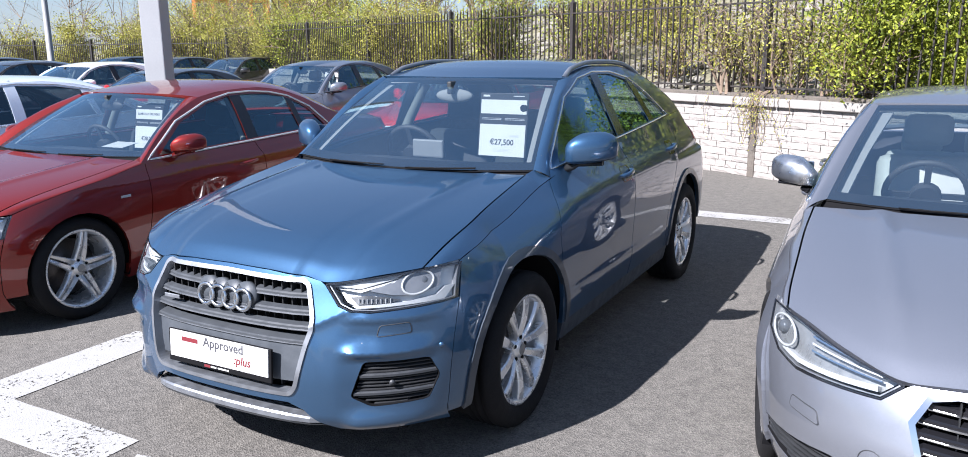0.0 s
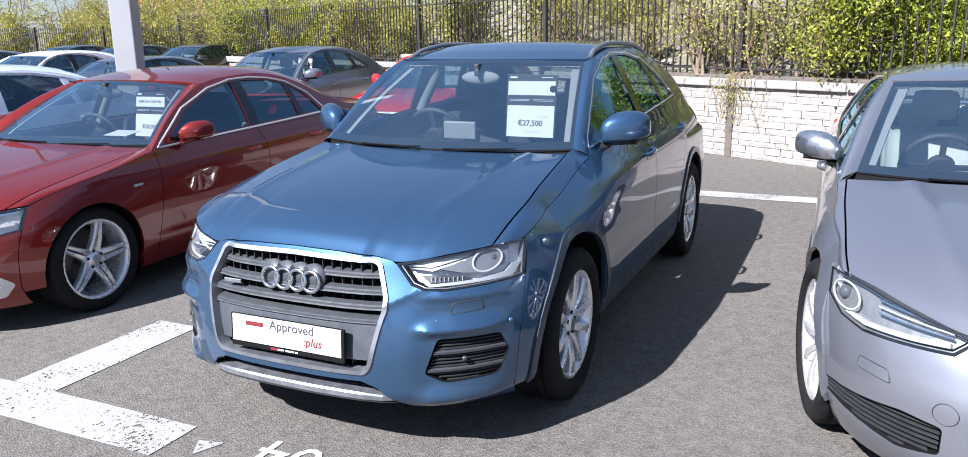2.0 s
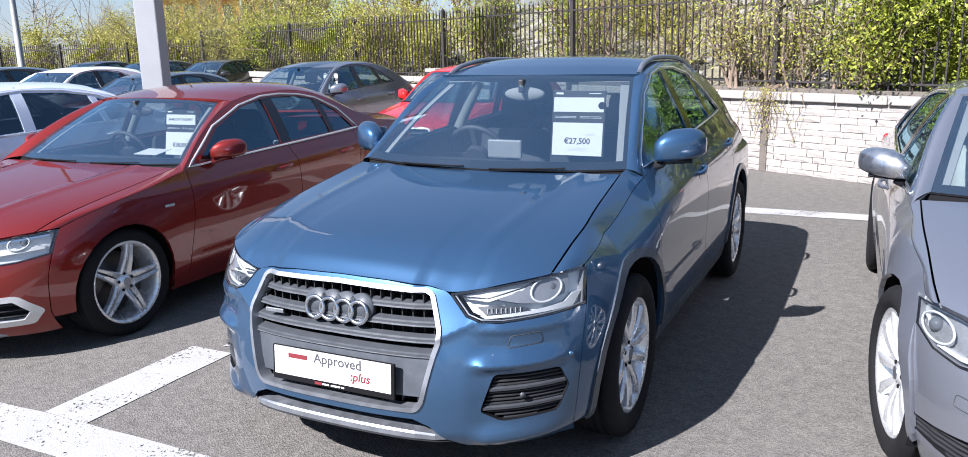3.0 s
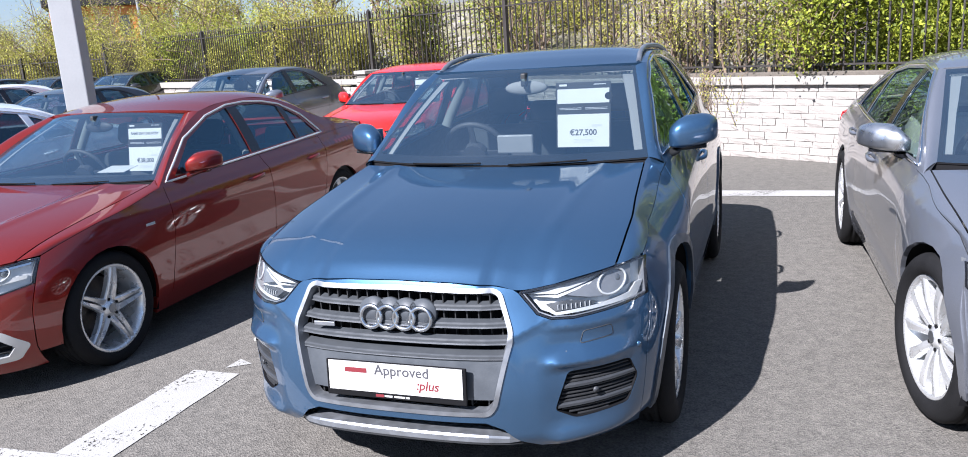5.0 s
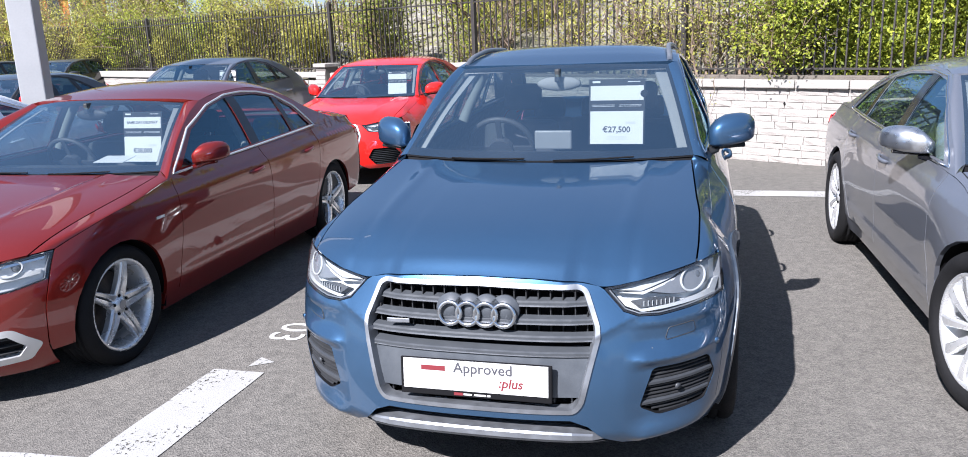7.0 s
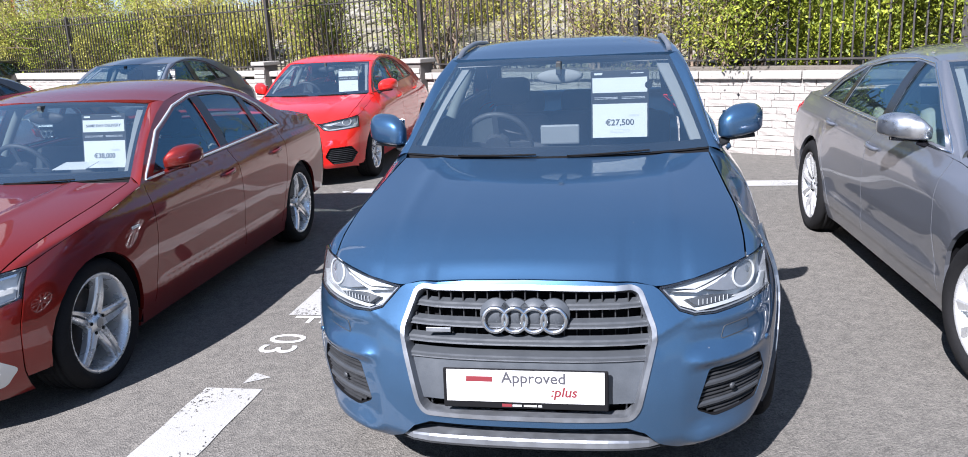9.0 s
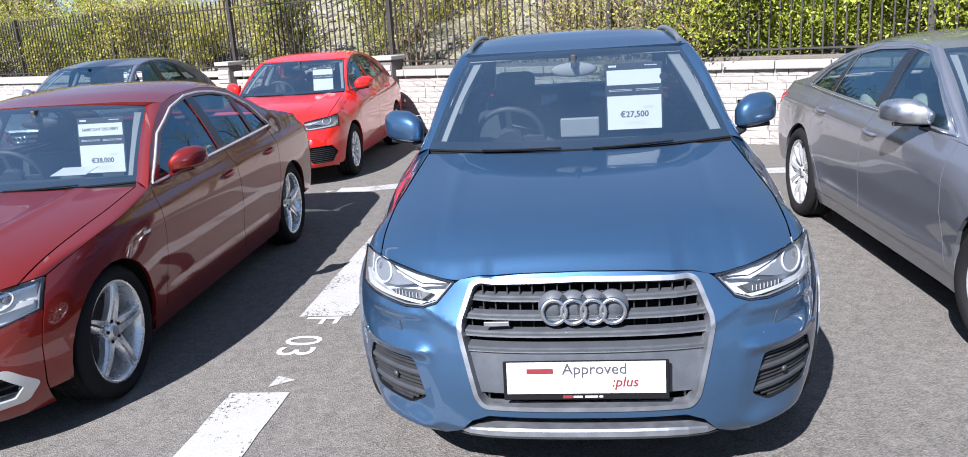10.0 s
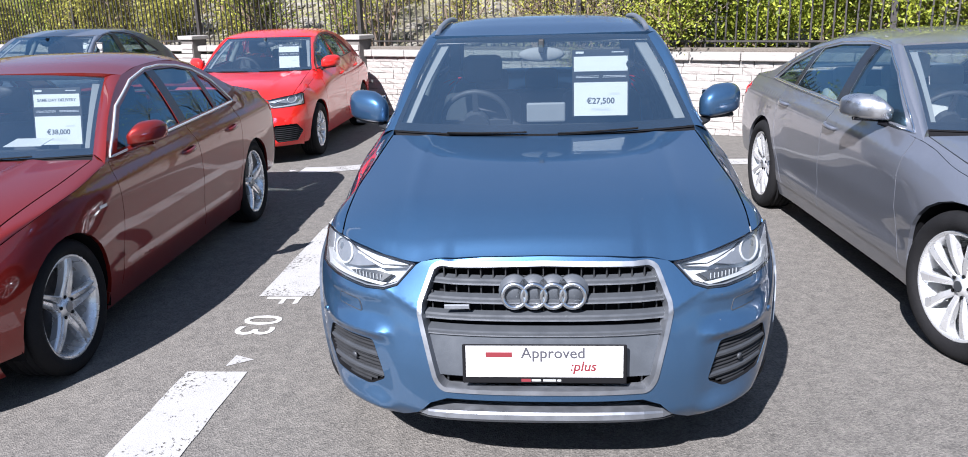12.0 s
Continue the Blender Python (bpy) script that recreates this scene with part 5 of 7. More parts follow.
while i * PITCH < WALL_B:
    s = i * PITCH
    if i % 31:
        pm = Matrix.Translation(on_wall(s, f_off, FENCE_B)) @ turn_w.to_4x4() @ Matrix.Rotation(rs.uniform(-0.012, 0.012), 4, "Y")
        if -9 < s < 22:
            ob = new("bar", bar_me)
            ob.parent = fence
            ob.matrix_basis = pm
        else:
            k = len(bar_v)
            bar_v += [pm @ v.co for v in bar_me.vertices]
            bar_f += [tuple(k + j for j in q.vertices) for q in bar_me.polygons]
    i += 1
far_bars = mesh_ob("bar_rest", bar_v, bar_f, IRON, fence, "", False)
far_bars["kind"] = "stuff"
for k in range(-2, 7):
    bm = bmesh.new()
    add_box(bm, (0.07, 0.07, FENCE_T - FENCE_B + 0.06), on_wall(k * BAY, f_off, (FENCE_T + FENCE_B) / 2), turn_w, 0.006)
    cyl(bm, 0.05, 0.05, Matrix.Translation(on_wall(k * BAY, f_off, FENCE_T + 0.05)), 4, 0.005)
    part("post", bm, IRON, fence, "dark iron post")
for zz in (FENCE_B + 0.07, FENCE_T - 0.14):
    for k in range(-2, 6):
        part("rail", boxes([((BAY - 0.07, 0.045, 0.022), on_wall((k + 0.5) * BAY, f_off, zz), turn_w)]), IRON, fence)

# the railing turns at the corner and runs on along the far side, on a lower kerb wall
CORNER, FAR_END = on_wall(22.5, f_off), Vector((-66.0, 20.2, 0))
far_way = (FAR_END - CORNER).normalized()
far_turn = Matrix((far_way, Vector((-far_way.y, far_way.x, 0)), Vector((0, 0, 1)))).transposed()
far_len = (FAR_END - CORNER).length
far_at = lambda q, z: CORNER + far_way * q + Vector((0, 0, z))
tagged(part("wall_west", boxes([((far_len, 0.3, 0.55), far_at(far_len / 2, 0.275), far_turn)], 0.02), COPE, None), "low pale wall under the far railing", "wall", kind="structure")
far_fence = tagged(empty("fence", Matrix()), "dark iron railing along the far side of the car park", "fence")
v, f = [], []
for i in range(int(far_len / 0.125)):
    pm = Matrix.Translation(far_at(i * 0.125, 0.62)) @ far_turn.to_4x4()
    k = len(v)
    v += [pm @ Vector((q.co.x, q.co.y, q.co.z * 1.12)) for q in bar_me.vertices]
    f += [tuple(k + j for j in q.vertices) for q in bar_me.polygons]
mesh_ob("bar_rest", v, f, IRON, far_fence, "", False)["kind"] = "stuff"
for k in range(int(far_len / BAY) + 1):
    part("post", boxes([((0.08, 0.08, 1.5), far_at(k * BAY, 1.30), far_turn)], 0.006), IRON, far_fence, "dark iron post")
for zz in (0.72, 1.85):
    part("rail", boxes([((far_len, 0.045, 0.03), far_at(far_len / 2, zz), far_turn)]), IRON, far_fence)

# ---- lamp column ----
def column(x, y, w, h, label, turn=25):
    c = empty("lamp_column", pose(x, y, 0, 0, 0, turn))
    tagged(c, label, "lamp post")
    steel = mat("pale_grey_coated_steel", (0.25, 0.255, 0.265), 0.5, 0, 0, 0.06, 3, 40, 0.05)
    part("shaft", boxes([((w, w, h), (0, 0, h / 2))], 0.015), steel, c, "pale grey square shaft")
    part("base_plate", boxes([((w + 0.16, w + 0.16, 0.03), (0, 0, 0.015))], 0.004), steel, c)
    for sx in (-1, 1):
        for sy in (-1, 1):
            bm = bmesh.new()
            cyl(bm, 0.015, 0.05, Matrix.Translation((sx * (w / 2 + 0.05), sy * (w / 2 + 0.05), 0.05)), 6)
            part("bolt", bm, STEEL, c)
    return c


column(-7.35, 6.05, 0.30, 8.0, "tall pale grey square steel column")

# ---- bank and planting behind the railing ----
BANK = mat("stony_dry_bank", (0.17, 0.155, 0.10), 0.95, 0, 0, 0.55, 2.6, 14, 1.0)
bv, bf = [], []
NS, ND = 70, 8
prof_b = [(0.30, 0.9), (1.2, 1.05), (2.6, 1.5), (4.5, 2.3), (7, 3.0), (11, 3.3), (20, 3.2), (60, 2.0)]
for i in range(NS + 1):
    s = -26 + 120 * i / NS
    for d, zz in prof_b:
        lower = 1 - min(max((s - 8) / 40, 0), 1) * 0.75
        P = on_wall(s, -d, 0)
        bv.append((P.x, P.y, max(0.02, (zz - 0.9) * lower + 0.85 + noise.noise(P * 0.5) * 0.15 * min(d, 2)) if d > 0.4 else 0.8))
for i in range(NS):
    for j in range(ND - 1):
        a = i * ND + j
        bf.append((a, a + 1, a + ND + 1, a + ND))
tagged(mesh_ob("bank", bv, bf, BANK, None), "pale stony bank with dry grass behind the railing", "bank", kind="structure")


def leaf_mat(name, a, b):
    m = mat(name, a, 0.6)
    n, l = m.node_tree.nodes, m.node_tree.links
    g, r = n.new("ShaderNodeNewGeometry"), n.new("ShaderNodeValToRGB")
    r.color_ramp.elements[0].color, r.color_ramp.elements[1].color = (*a, 1), (*b, 1)
    l.new(g.outputs["Random Per Island"], r.inputs[0])
    bs = n["Principled BSDF"]
    l.new(r.outputs[0], bs.inputs["Base Color"])
    tl, ad = n.new("ShaderNodeBsdfTranslucent"), n.new("ShaderNodeMixShader")
    ad.inputs[0].default_value = 0.35
    l.new(r.outputs[0], tl.inputs["Color"])
    l.new(bs.outputs[0], ad.inputs[1])
    l.new(tl.outputs[0], ad.inputs[2])
    l.new(ad.outputs[0], n["Material Output"].inputs["Surface"])
    return m


LEAF_Y = leaf_mat("young_yellow_green_leaf", (0.20, 0.195, 0.035), (0.46, 0.44, 0.085))
LEAF_G = leaf_mat("fresh_green_leaf", (0.10, 0.14, 0.016), (0.41, 0.45, 0.045))
LEAF_D = leaf_mat("dark_green_leaf", (0.03, 0.06, 0.015), (0.09, 0.14, 0.03))
TWIG = mat("grey_brown_bark", (0.17, 0.125, 0.09), 0.9, 0, 0, 0.3, 6, 60, 0.5)


def shrub(name, at, height, spread, leaves, leaf_size, material, seed, label, stems=7, category="shrub", ground=None, weep=0.0, thick=1.0):
    """Branching stems from one foot, and leaves scattered in clumps along the twigs."""
    r = random.Random(seed)
    tv, tf, tips = [], [], []

    def limb(p, way, length, rad, level):
        pts, q, w = [p.copy()], p.copy(), way.copy()
        n = 4
        for i in range(n):
            w = (w + Vector((r.uniform(-1, 1), r.uniform(-1, 1), r.uniform(-0.5, 0.9) - weep * level * 0.5)) * 0.22).normalized()
            q = q + w * (length / n)
            pts.append(q.copy())
        v, f = tube(pts, [rad * (1 - 0.7 * i / n) for i in range(n + 1)], 4 if level else 6)
        k = len(tv)
        tv.extend(v)
        tf.extend([tuple(k + i for i in g) for g in f])
        if level < 2:
            for _ in range(6 if level == 0 else 5):
                i = r.randint(1, n)
                d = (w * 0.5 + Vector((r.uniform(-1, 1), r.uniform(-1, 1), r.uniform(-0.3, 1.0)))).normalized()
                limb(pts[i], d, length * r.uniform(0.4, 0.65), rad * 0.45, level + 1)
        if level >= 1:
            tips.extend(pts[1:])
    base = Vector(at)
    for _ in range(stems):
        a = r.uniform(0, 2 * math.pi)
        d = Vector((math.cos(a) * spread * r.uniform(0.1, 0.8), math.sin(a) * spread * r.uniform(0.1, 0.8), height * 0.8)).normalized()
        limb(base + Vector((r.uniform(-1, 1), r.uniform(-1, 1), 0)) * 0.12 * spread, d, height * r.uniform(0.45, 0.75), (0.012 * height + 0.008) * thick, 0)
    thing = empty(name, Matrix())
    tagged(thing, label, category)
    mesh_ob("trunk" if category == "tree" else "stem", tv, tf, TWIG, thing, "bare grey-brown branches")
    lv, lf = [], []
    tips = [t for t in tips if t.z > base.z + 0.1]
    for _ in range(leaves):
        t = r.choice(tips)
        c = t + Vector((r.gauss(0, 1), r.gauss(0, 1), r.gauss(0, 0.8))) * 0.13 * (0.6 + 0.2 * height)
        u = Vector((r.uniform(-1, 1), r.uniform(-1, 1), r.uniform(-1, 1))).normalized()
        w = u.cross(Vector((r.uniform(-1, 1), r.uniform(-1, 1), r.uniform(-1, 1)))).normalized()
        sz = leaf_size * r.uniform(0.6, 1.3)
        k = len(lv)
        lv += [c - u * sz, c + w * sz * 0.5, c + u * sz, c - w * sz * 0.5]
        lf.append((k, k + 1, k + 2, k + 3))
    mesh_ob("crown", lv, lf, material, thing, "", False)
    return thing


rg = random.Random(11)


def bank_z(d):
    for (d0, z0), (d1, z1) in zip(prof_b, prof_b[1:]):
        if d0 <= d <= d1:
            return z0 + (z1 - z0) * (d - d0) / (d1 - d0)
    return prof_b[-1][1]


# pale stones strewn on the bank
rock_mat = mat("pale_bank_stone", (0.21, 0.195, 0.165), 0.9, 0, 0, 0.3, 3, 30, 0.6)
base_rock = bmesh.new()
bmesh.ops.create_icosphere(base_rock, subdivisions=1, radius=1)
shapes = []
for k in range(6):
    shapes.append([v.co * rg.uniform(0.7, 1.2) for v in base_rock.verts])
rock_faces = [tuple(v.index for v in f.verts) for f in base_rock.faces]
base_rock.free()
rv, rf = [], []
for k in range(2600):
    s, d = rg.uniform(-9, 34), rg.uniform(0.35, 5.0)
    lower = 1 - min(max((s - 8) / 40, 0), 1) * 0.75
    zz = (bank_z(d) - 0.9) * lower + 0.85
    c, sz = on_wall(s, -d, zz + 0.03), rg.uniform(0.04, 0.16)
    sh, q = rg.choice(shapes), len(rv)
    tm = Matrix.Rotation(rg.uniform(0, 6.3), 3, "Z")
    rv += [c + tm @ Vector((p.x * sz * 1.4, p.y * sz, p.z * sz * 0.6)) for p in sh]
    rf += [tuple(q + i for i in f) for f in rock_faces]
tagged(mesh_ob("bank_stones", rv, rf, rock_mat, None, "", False), "pale loose stones strewn over the bank", "stones", kind="stuff")

# thick fresh green hedge on the near stretch, thinner and yellower further along
for i in range(10):
    s, d = -8.6 + i * 0.80, rg.uniform(0.35, 0.8)
    shrub("shrub", on_wall(s, -d, bank_z(d) - 0.1), rg.uniform(1.5, 2.2), 0.9, 17000, 0.026, LEAF_G, 100 + i, "dense fresh green shrub behind the railing", 7)
for i in range(5):
    s, d = -1.2 + i * 0.45, rg.uniform(0.05, 0.45)
    shrub("shrub", on_wall(s, -d, 1.02), rg.uniform(0.8, 1.5), 0.8, 1400, 0.02, LEAF_Y, 150 + i, "straggling half-bare shrub grown through the railing", 6)
for i in range(30):
    s, d = 1.2 + i * 1.35 + rg.uniform(-0.4, 0.4), rg.uniform(0.5, 1.6)
    big = rg.uniform(1.3, 2.3)
    shrub("shrub", on_wall(s, -d, max(0.4, bank_z(d) - 0.2)), big, 0.9, int(rg.choice((4000, 7000, 11000)) * (0.22 if s < 4.6 else 1.0)), 0.026, rg.choice((LEAF_Y, LEAF_Y, LEAF_G)), 200 + i, "half-bare shrub with young yellow-green leaves behind the railing", 8)
for i in range(20):
    s, d = 2 + i * 2.7 + rg.uniform(-1, 1), rg.uniform(2.2, 6)
    shrub("tree", on_wall(s, -d, max(0.3, bank_z(d) * 0.6)), rg.uniform(2.6, 4.2), 1.2, int(rg.choice((700, 2500, 6000))), 0.034, LEAF_Y, 300 + i, "small half-bare spring tree with sparse yellow-green leaves", 7, "tree")
for i in range(3):
    s, d = -10 + i * 3.0, rg.uniform(2.5, 5)
    shrub("tree", on_wall(s, -d, bank_z(d) - 0.2), rg.uniform(3.0, 4.2), 1.3, 14000, 0.036, LEAF_G, 400 + i, "leafy green young tree on the bank", 5, "tree")


# creeper hanging over the wall at the joint
def creeper(s0, width, drop, n, seed):
    r = random.Random(seed)
    thing = tagged(empty("creeper", Matrix()), "straggling dry creeper hanging over the stone wall", "creeper")
    v, f, lv, lf = [], [], [], []
    for _ in range(n):
        s = s0 + r.gauss(0, width)
        p = on_wall(s, 0.02, WALL_TOP + 0.03)
        pts, L = [on_wall(s + r.uniform(-0.1, 0.1), -0.2, WALL_TOP + 0.1), p], drop * r.uniform(0.25, 1.0)
        q = on_wall(s, 0.07, WALL_TOP - 0.03)
        for k in range(5):
            pts.append(q.copy())
            q = q + Vector((r.uniform(-0.06, 0.06), r.uniform(-0.01, 0.01), -L / 5))
        a, b = tube(pts, 0.004, 4)
        k0 = len(v)
        v += a
        f += [tuple(k0 + i for i in g) for g in b]
        for p in pts[1:]:
            for _ in range(2):
                c = p + Vector((r.gauss(0, 0.03), r.gauss(0, 0.012) - 0.01, r.gauss(0, 0.04)))
                u = Vector((r.uniform(-1, 1), r.uniform(-0.5, 0.5), r.uniform(-1, 1))).normalized() * 0.013
                w = Vector((-u.z, 0.3 * u.y, u.x)) * 0.5
                k0 = len(lv)
                lv += [c - u, c + w, c + u, c - w]
                lf.append((k0, k0 + 1, k0 + 2, k0 + 3))
    tagged(mesh_ob("stem", v, f, TWIG, thing), kind="stuff")
    mesh_ob("leaves", lv, lf, LEAF_Y, thing, "", False)


creeper(-0.05, 0.28, 0.75, 26, 5)
creeper(-4.2, 0.5, 0.3, 18, 6)

# ---- far buildings and street furniture beyond the trees ----
def far_building(x, y, w, d, h, turn, wall_m, label, rows=2, cols=6):
    b = tagged(empty("building", pose(x, y, 0, 0, 0, turn)), label, "building")
    part("wall", boxes([((w, d, h), (0, 0, h / 2))], 0.05), wall_m, b)
    part("roof", boxes([((w + 0.6, d + 0.6, 0.4), (0, 0, h + 0.2))], 0.05), PLASTIC, b, "flat dark roof edge")
    for i in range(cols):
        for j in range(rows):
            part("window", boxes([((w / cols * 0.55, 0.1, h / rows * 0.45), ((i + 0.5) * w / cols - w / 2, -d / 2 - 0.02, (j + 0.55) * h / rows))]), DARK_PANE, b)
    return b


DARK_PANE = mat("dark_window_pane", (0.05, 0.06, 0.07), 0.1)
ORANGE = mat("orange_cladding", (0.62, 0.20, 0.05), 0.7, 0, 0, 0.1, 0.5, 5)
PALE_WALL = mat("pale_grey_plaster", (0.19, 0.195, 0.205), 0.8, 0, 0, 0.1, 0.4, 5)
far_building(-33.2, 34.6, 6.0, 4, 4.7, 43, ORANGE, "orange clad building beyond the trees")
far_building(-14.0, 62.0, 22, 10, 11.5, 25, PALE_WALL, "long pale grey building beyond the trees", 3, 9)
far_building(16.0, 50.0, 18, 9, 9.0, -10, PALE_WALL, "pale grey building beyond the trees", 2, 7)


def street_lamp(x, y, h, seed):
    s = tagged(empty("street_lamp", pose(x, y, 0)), "slender grey steel street lamp", "street lamp")
    steel = mat("galvanised_steel", (0.24, 0.245, 0.25), 0.5, 0.4, 0, 0.1, 4)
    v, f = tube([(0, 0, 0), (0, 0, h * 0.5), (0, 0, h)], [0.11, 0.085, 0.06], 10)
    mesh_ob("pole", v, f, steel, s)
    v, f = tube([(0, 0, h - 0.05), (0.3, -0.2, h + 0.25), (0.8, -0.5, h + 0.35)], 0.04, 6)
    mesh_ob("arm", v, f, steel, s)
    part("lamp_head", boxes([((0.55, 0.22, 0.1), (1.0, -0.6, h + 0.36), Matrix.Rotation(-0.55, 3, "Z"))], 0.03), steel, s)


street_lamp(-22.5, 14.6, 9.0, 1)
street_lamp(-38.0, 36.0, 10.0, 2)
street_lamp(-30.0, 33.0, 10.0, 3)
street_lamp(-20.0, 40.0, 10.0, 3)


# tall bare trees and a dark evergreen against the sky, far along the boundary
for k, (x, y, h) in enumerate(((-33.0, 25.5, 8.0), (-31.0, 27.5, 9.0), (-36.5, 25.0, 8.5), (-29.5, 29.0, 8.0), (-40.0, 28.0, 9.5), (-26.0, 31.0, 8.5), (-43.0, 26.0, 9.0))):
    shrub("tree", (x, y, 0), h, 0.25, 250, 0.03, LEAF_Y, 500 + k, "tall bare tree with thin grey branches", 2, "tree", thick=0.32)
shrub("tree", (-43.0, 23.0, 0), 4.6, 1.6, 12000, 0.06, LEAF_D, 520, "dark green dense evergreen tree", 9, "tree")
for k, (x, y) in enumerate(((-22.5, 20.4), (-24.0, 22.4))):
    shrub("tree", (x, y, 0.3), 3.6, 1.3, 9000, 0.03, LEAF_Y, 540 + k, "leafy yellow-green young tree behind the railing", 8, "tree")
# hedge closing the far corner of the car park
for k in range(9):
    t = k / 8
    shrub("shrub", (-20.5 - 27.0 * t, 20.6 + 1.0 * t, 0), rg.uniform(2.2, 3.0), 1.6, 7000, 0.045, LEAF_Y, 560 + k, "broad yellow-green hedge shrub behind the far railing", 9)

# ---- the cars ----
W_TWIN = make_wheel("twin", 0.345, 0.242, 0.225, [(k * TW / 5, o * 0.020, o * 0.064, 0.036, 0.056, -0.5 * o) for k in range(5) for o in (-1, 1)], 1.0, "silver alloy wheel with five broad twin spokes")
W_STAR = make_wheel("star", 0.326, 0.248, 0.225, [(k * TW / 5, o * 0.023, o * 0.014, 0.044, 0.021, 0.5 * o) for k in range(5) for o in (-1, 1)], 1.0, "silver alloy wheel with five split star spokes")
W_TEN = make_wheel("ten", 0.345, 0.252, 0.225, [(k * TW / 5, o * 0.020, o * 0.069, 0.034, 0.064, 0.4 * o) for k in range(5) for o in (-1, 1)], 1.0, "silver alloy wheel with ten broad spokes")
W_SMALL = make_wheel("small", 0.305, 0.205, 0.20, [(k * TW / 10, 0.0, 0.0, 0.028, 0.036, 0.0) for k in range(10)], 0.95, "silver alloy wheel with ten slim spokes")
STORE = [W_TWIN, W_STAR, W_TEN, W_SMALL]

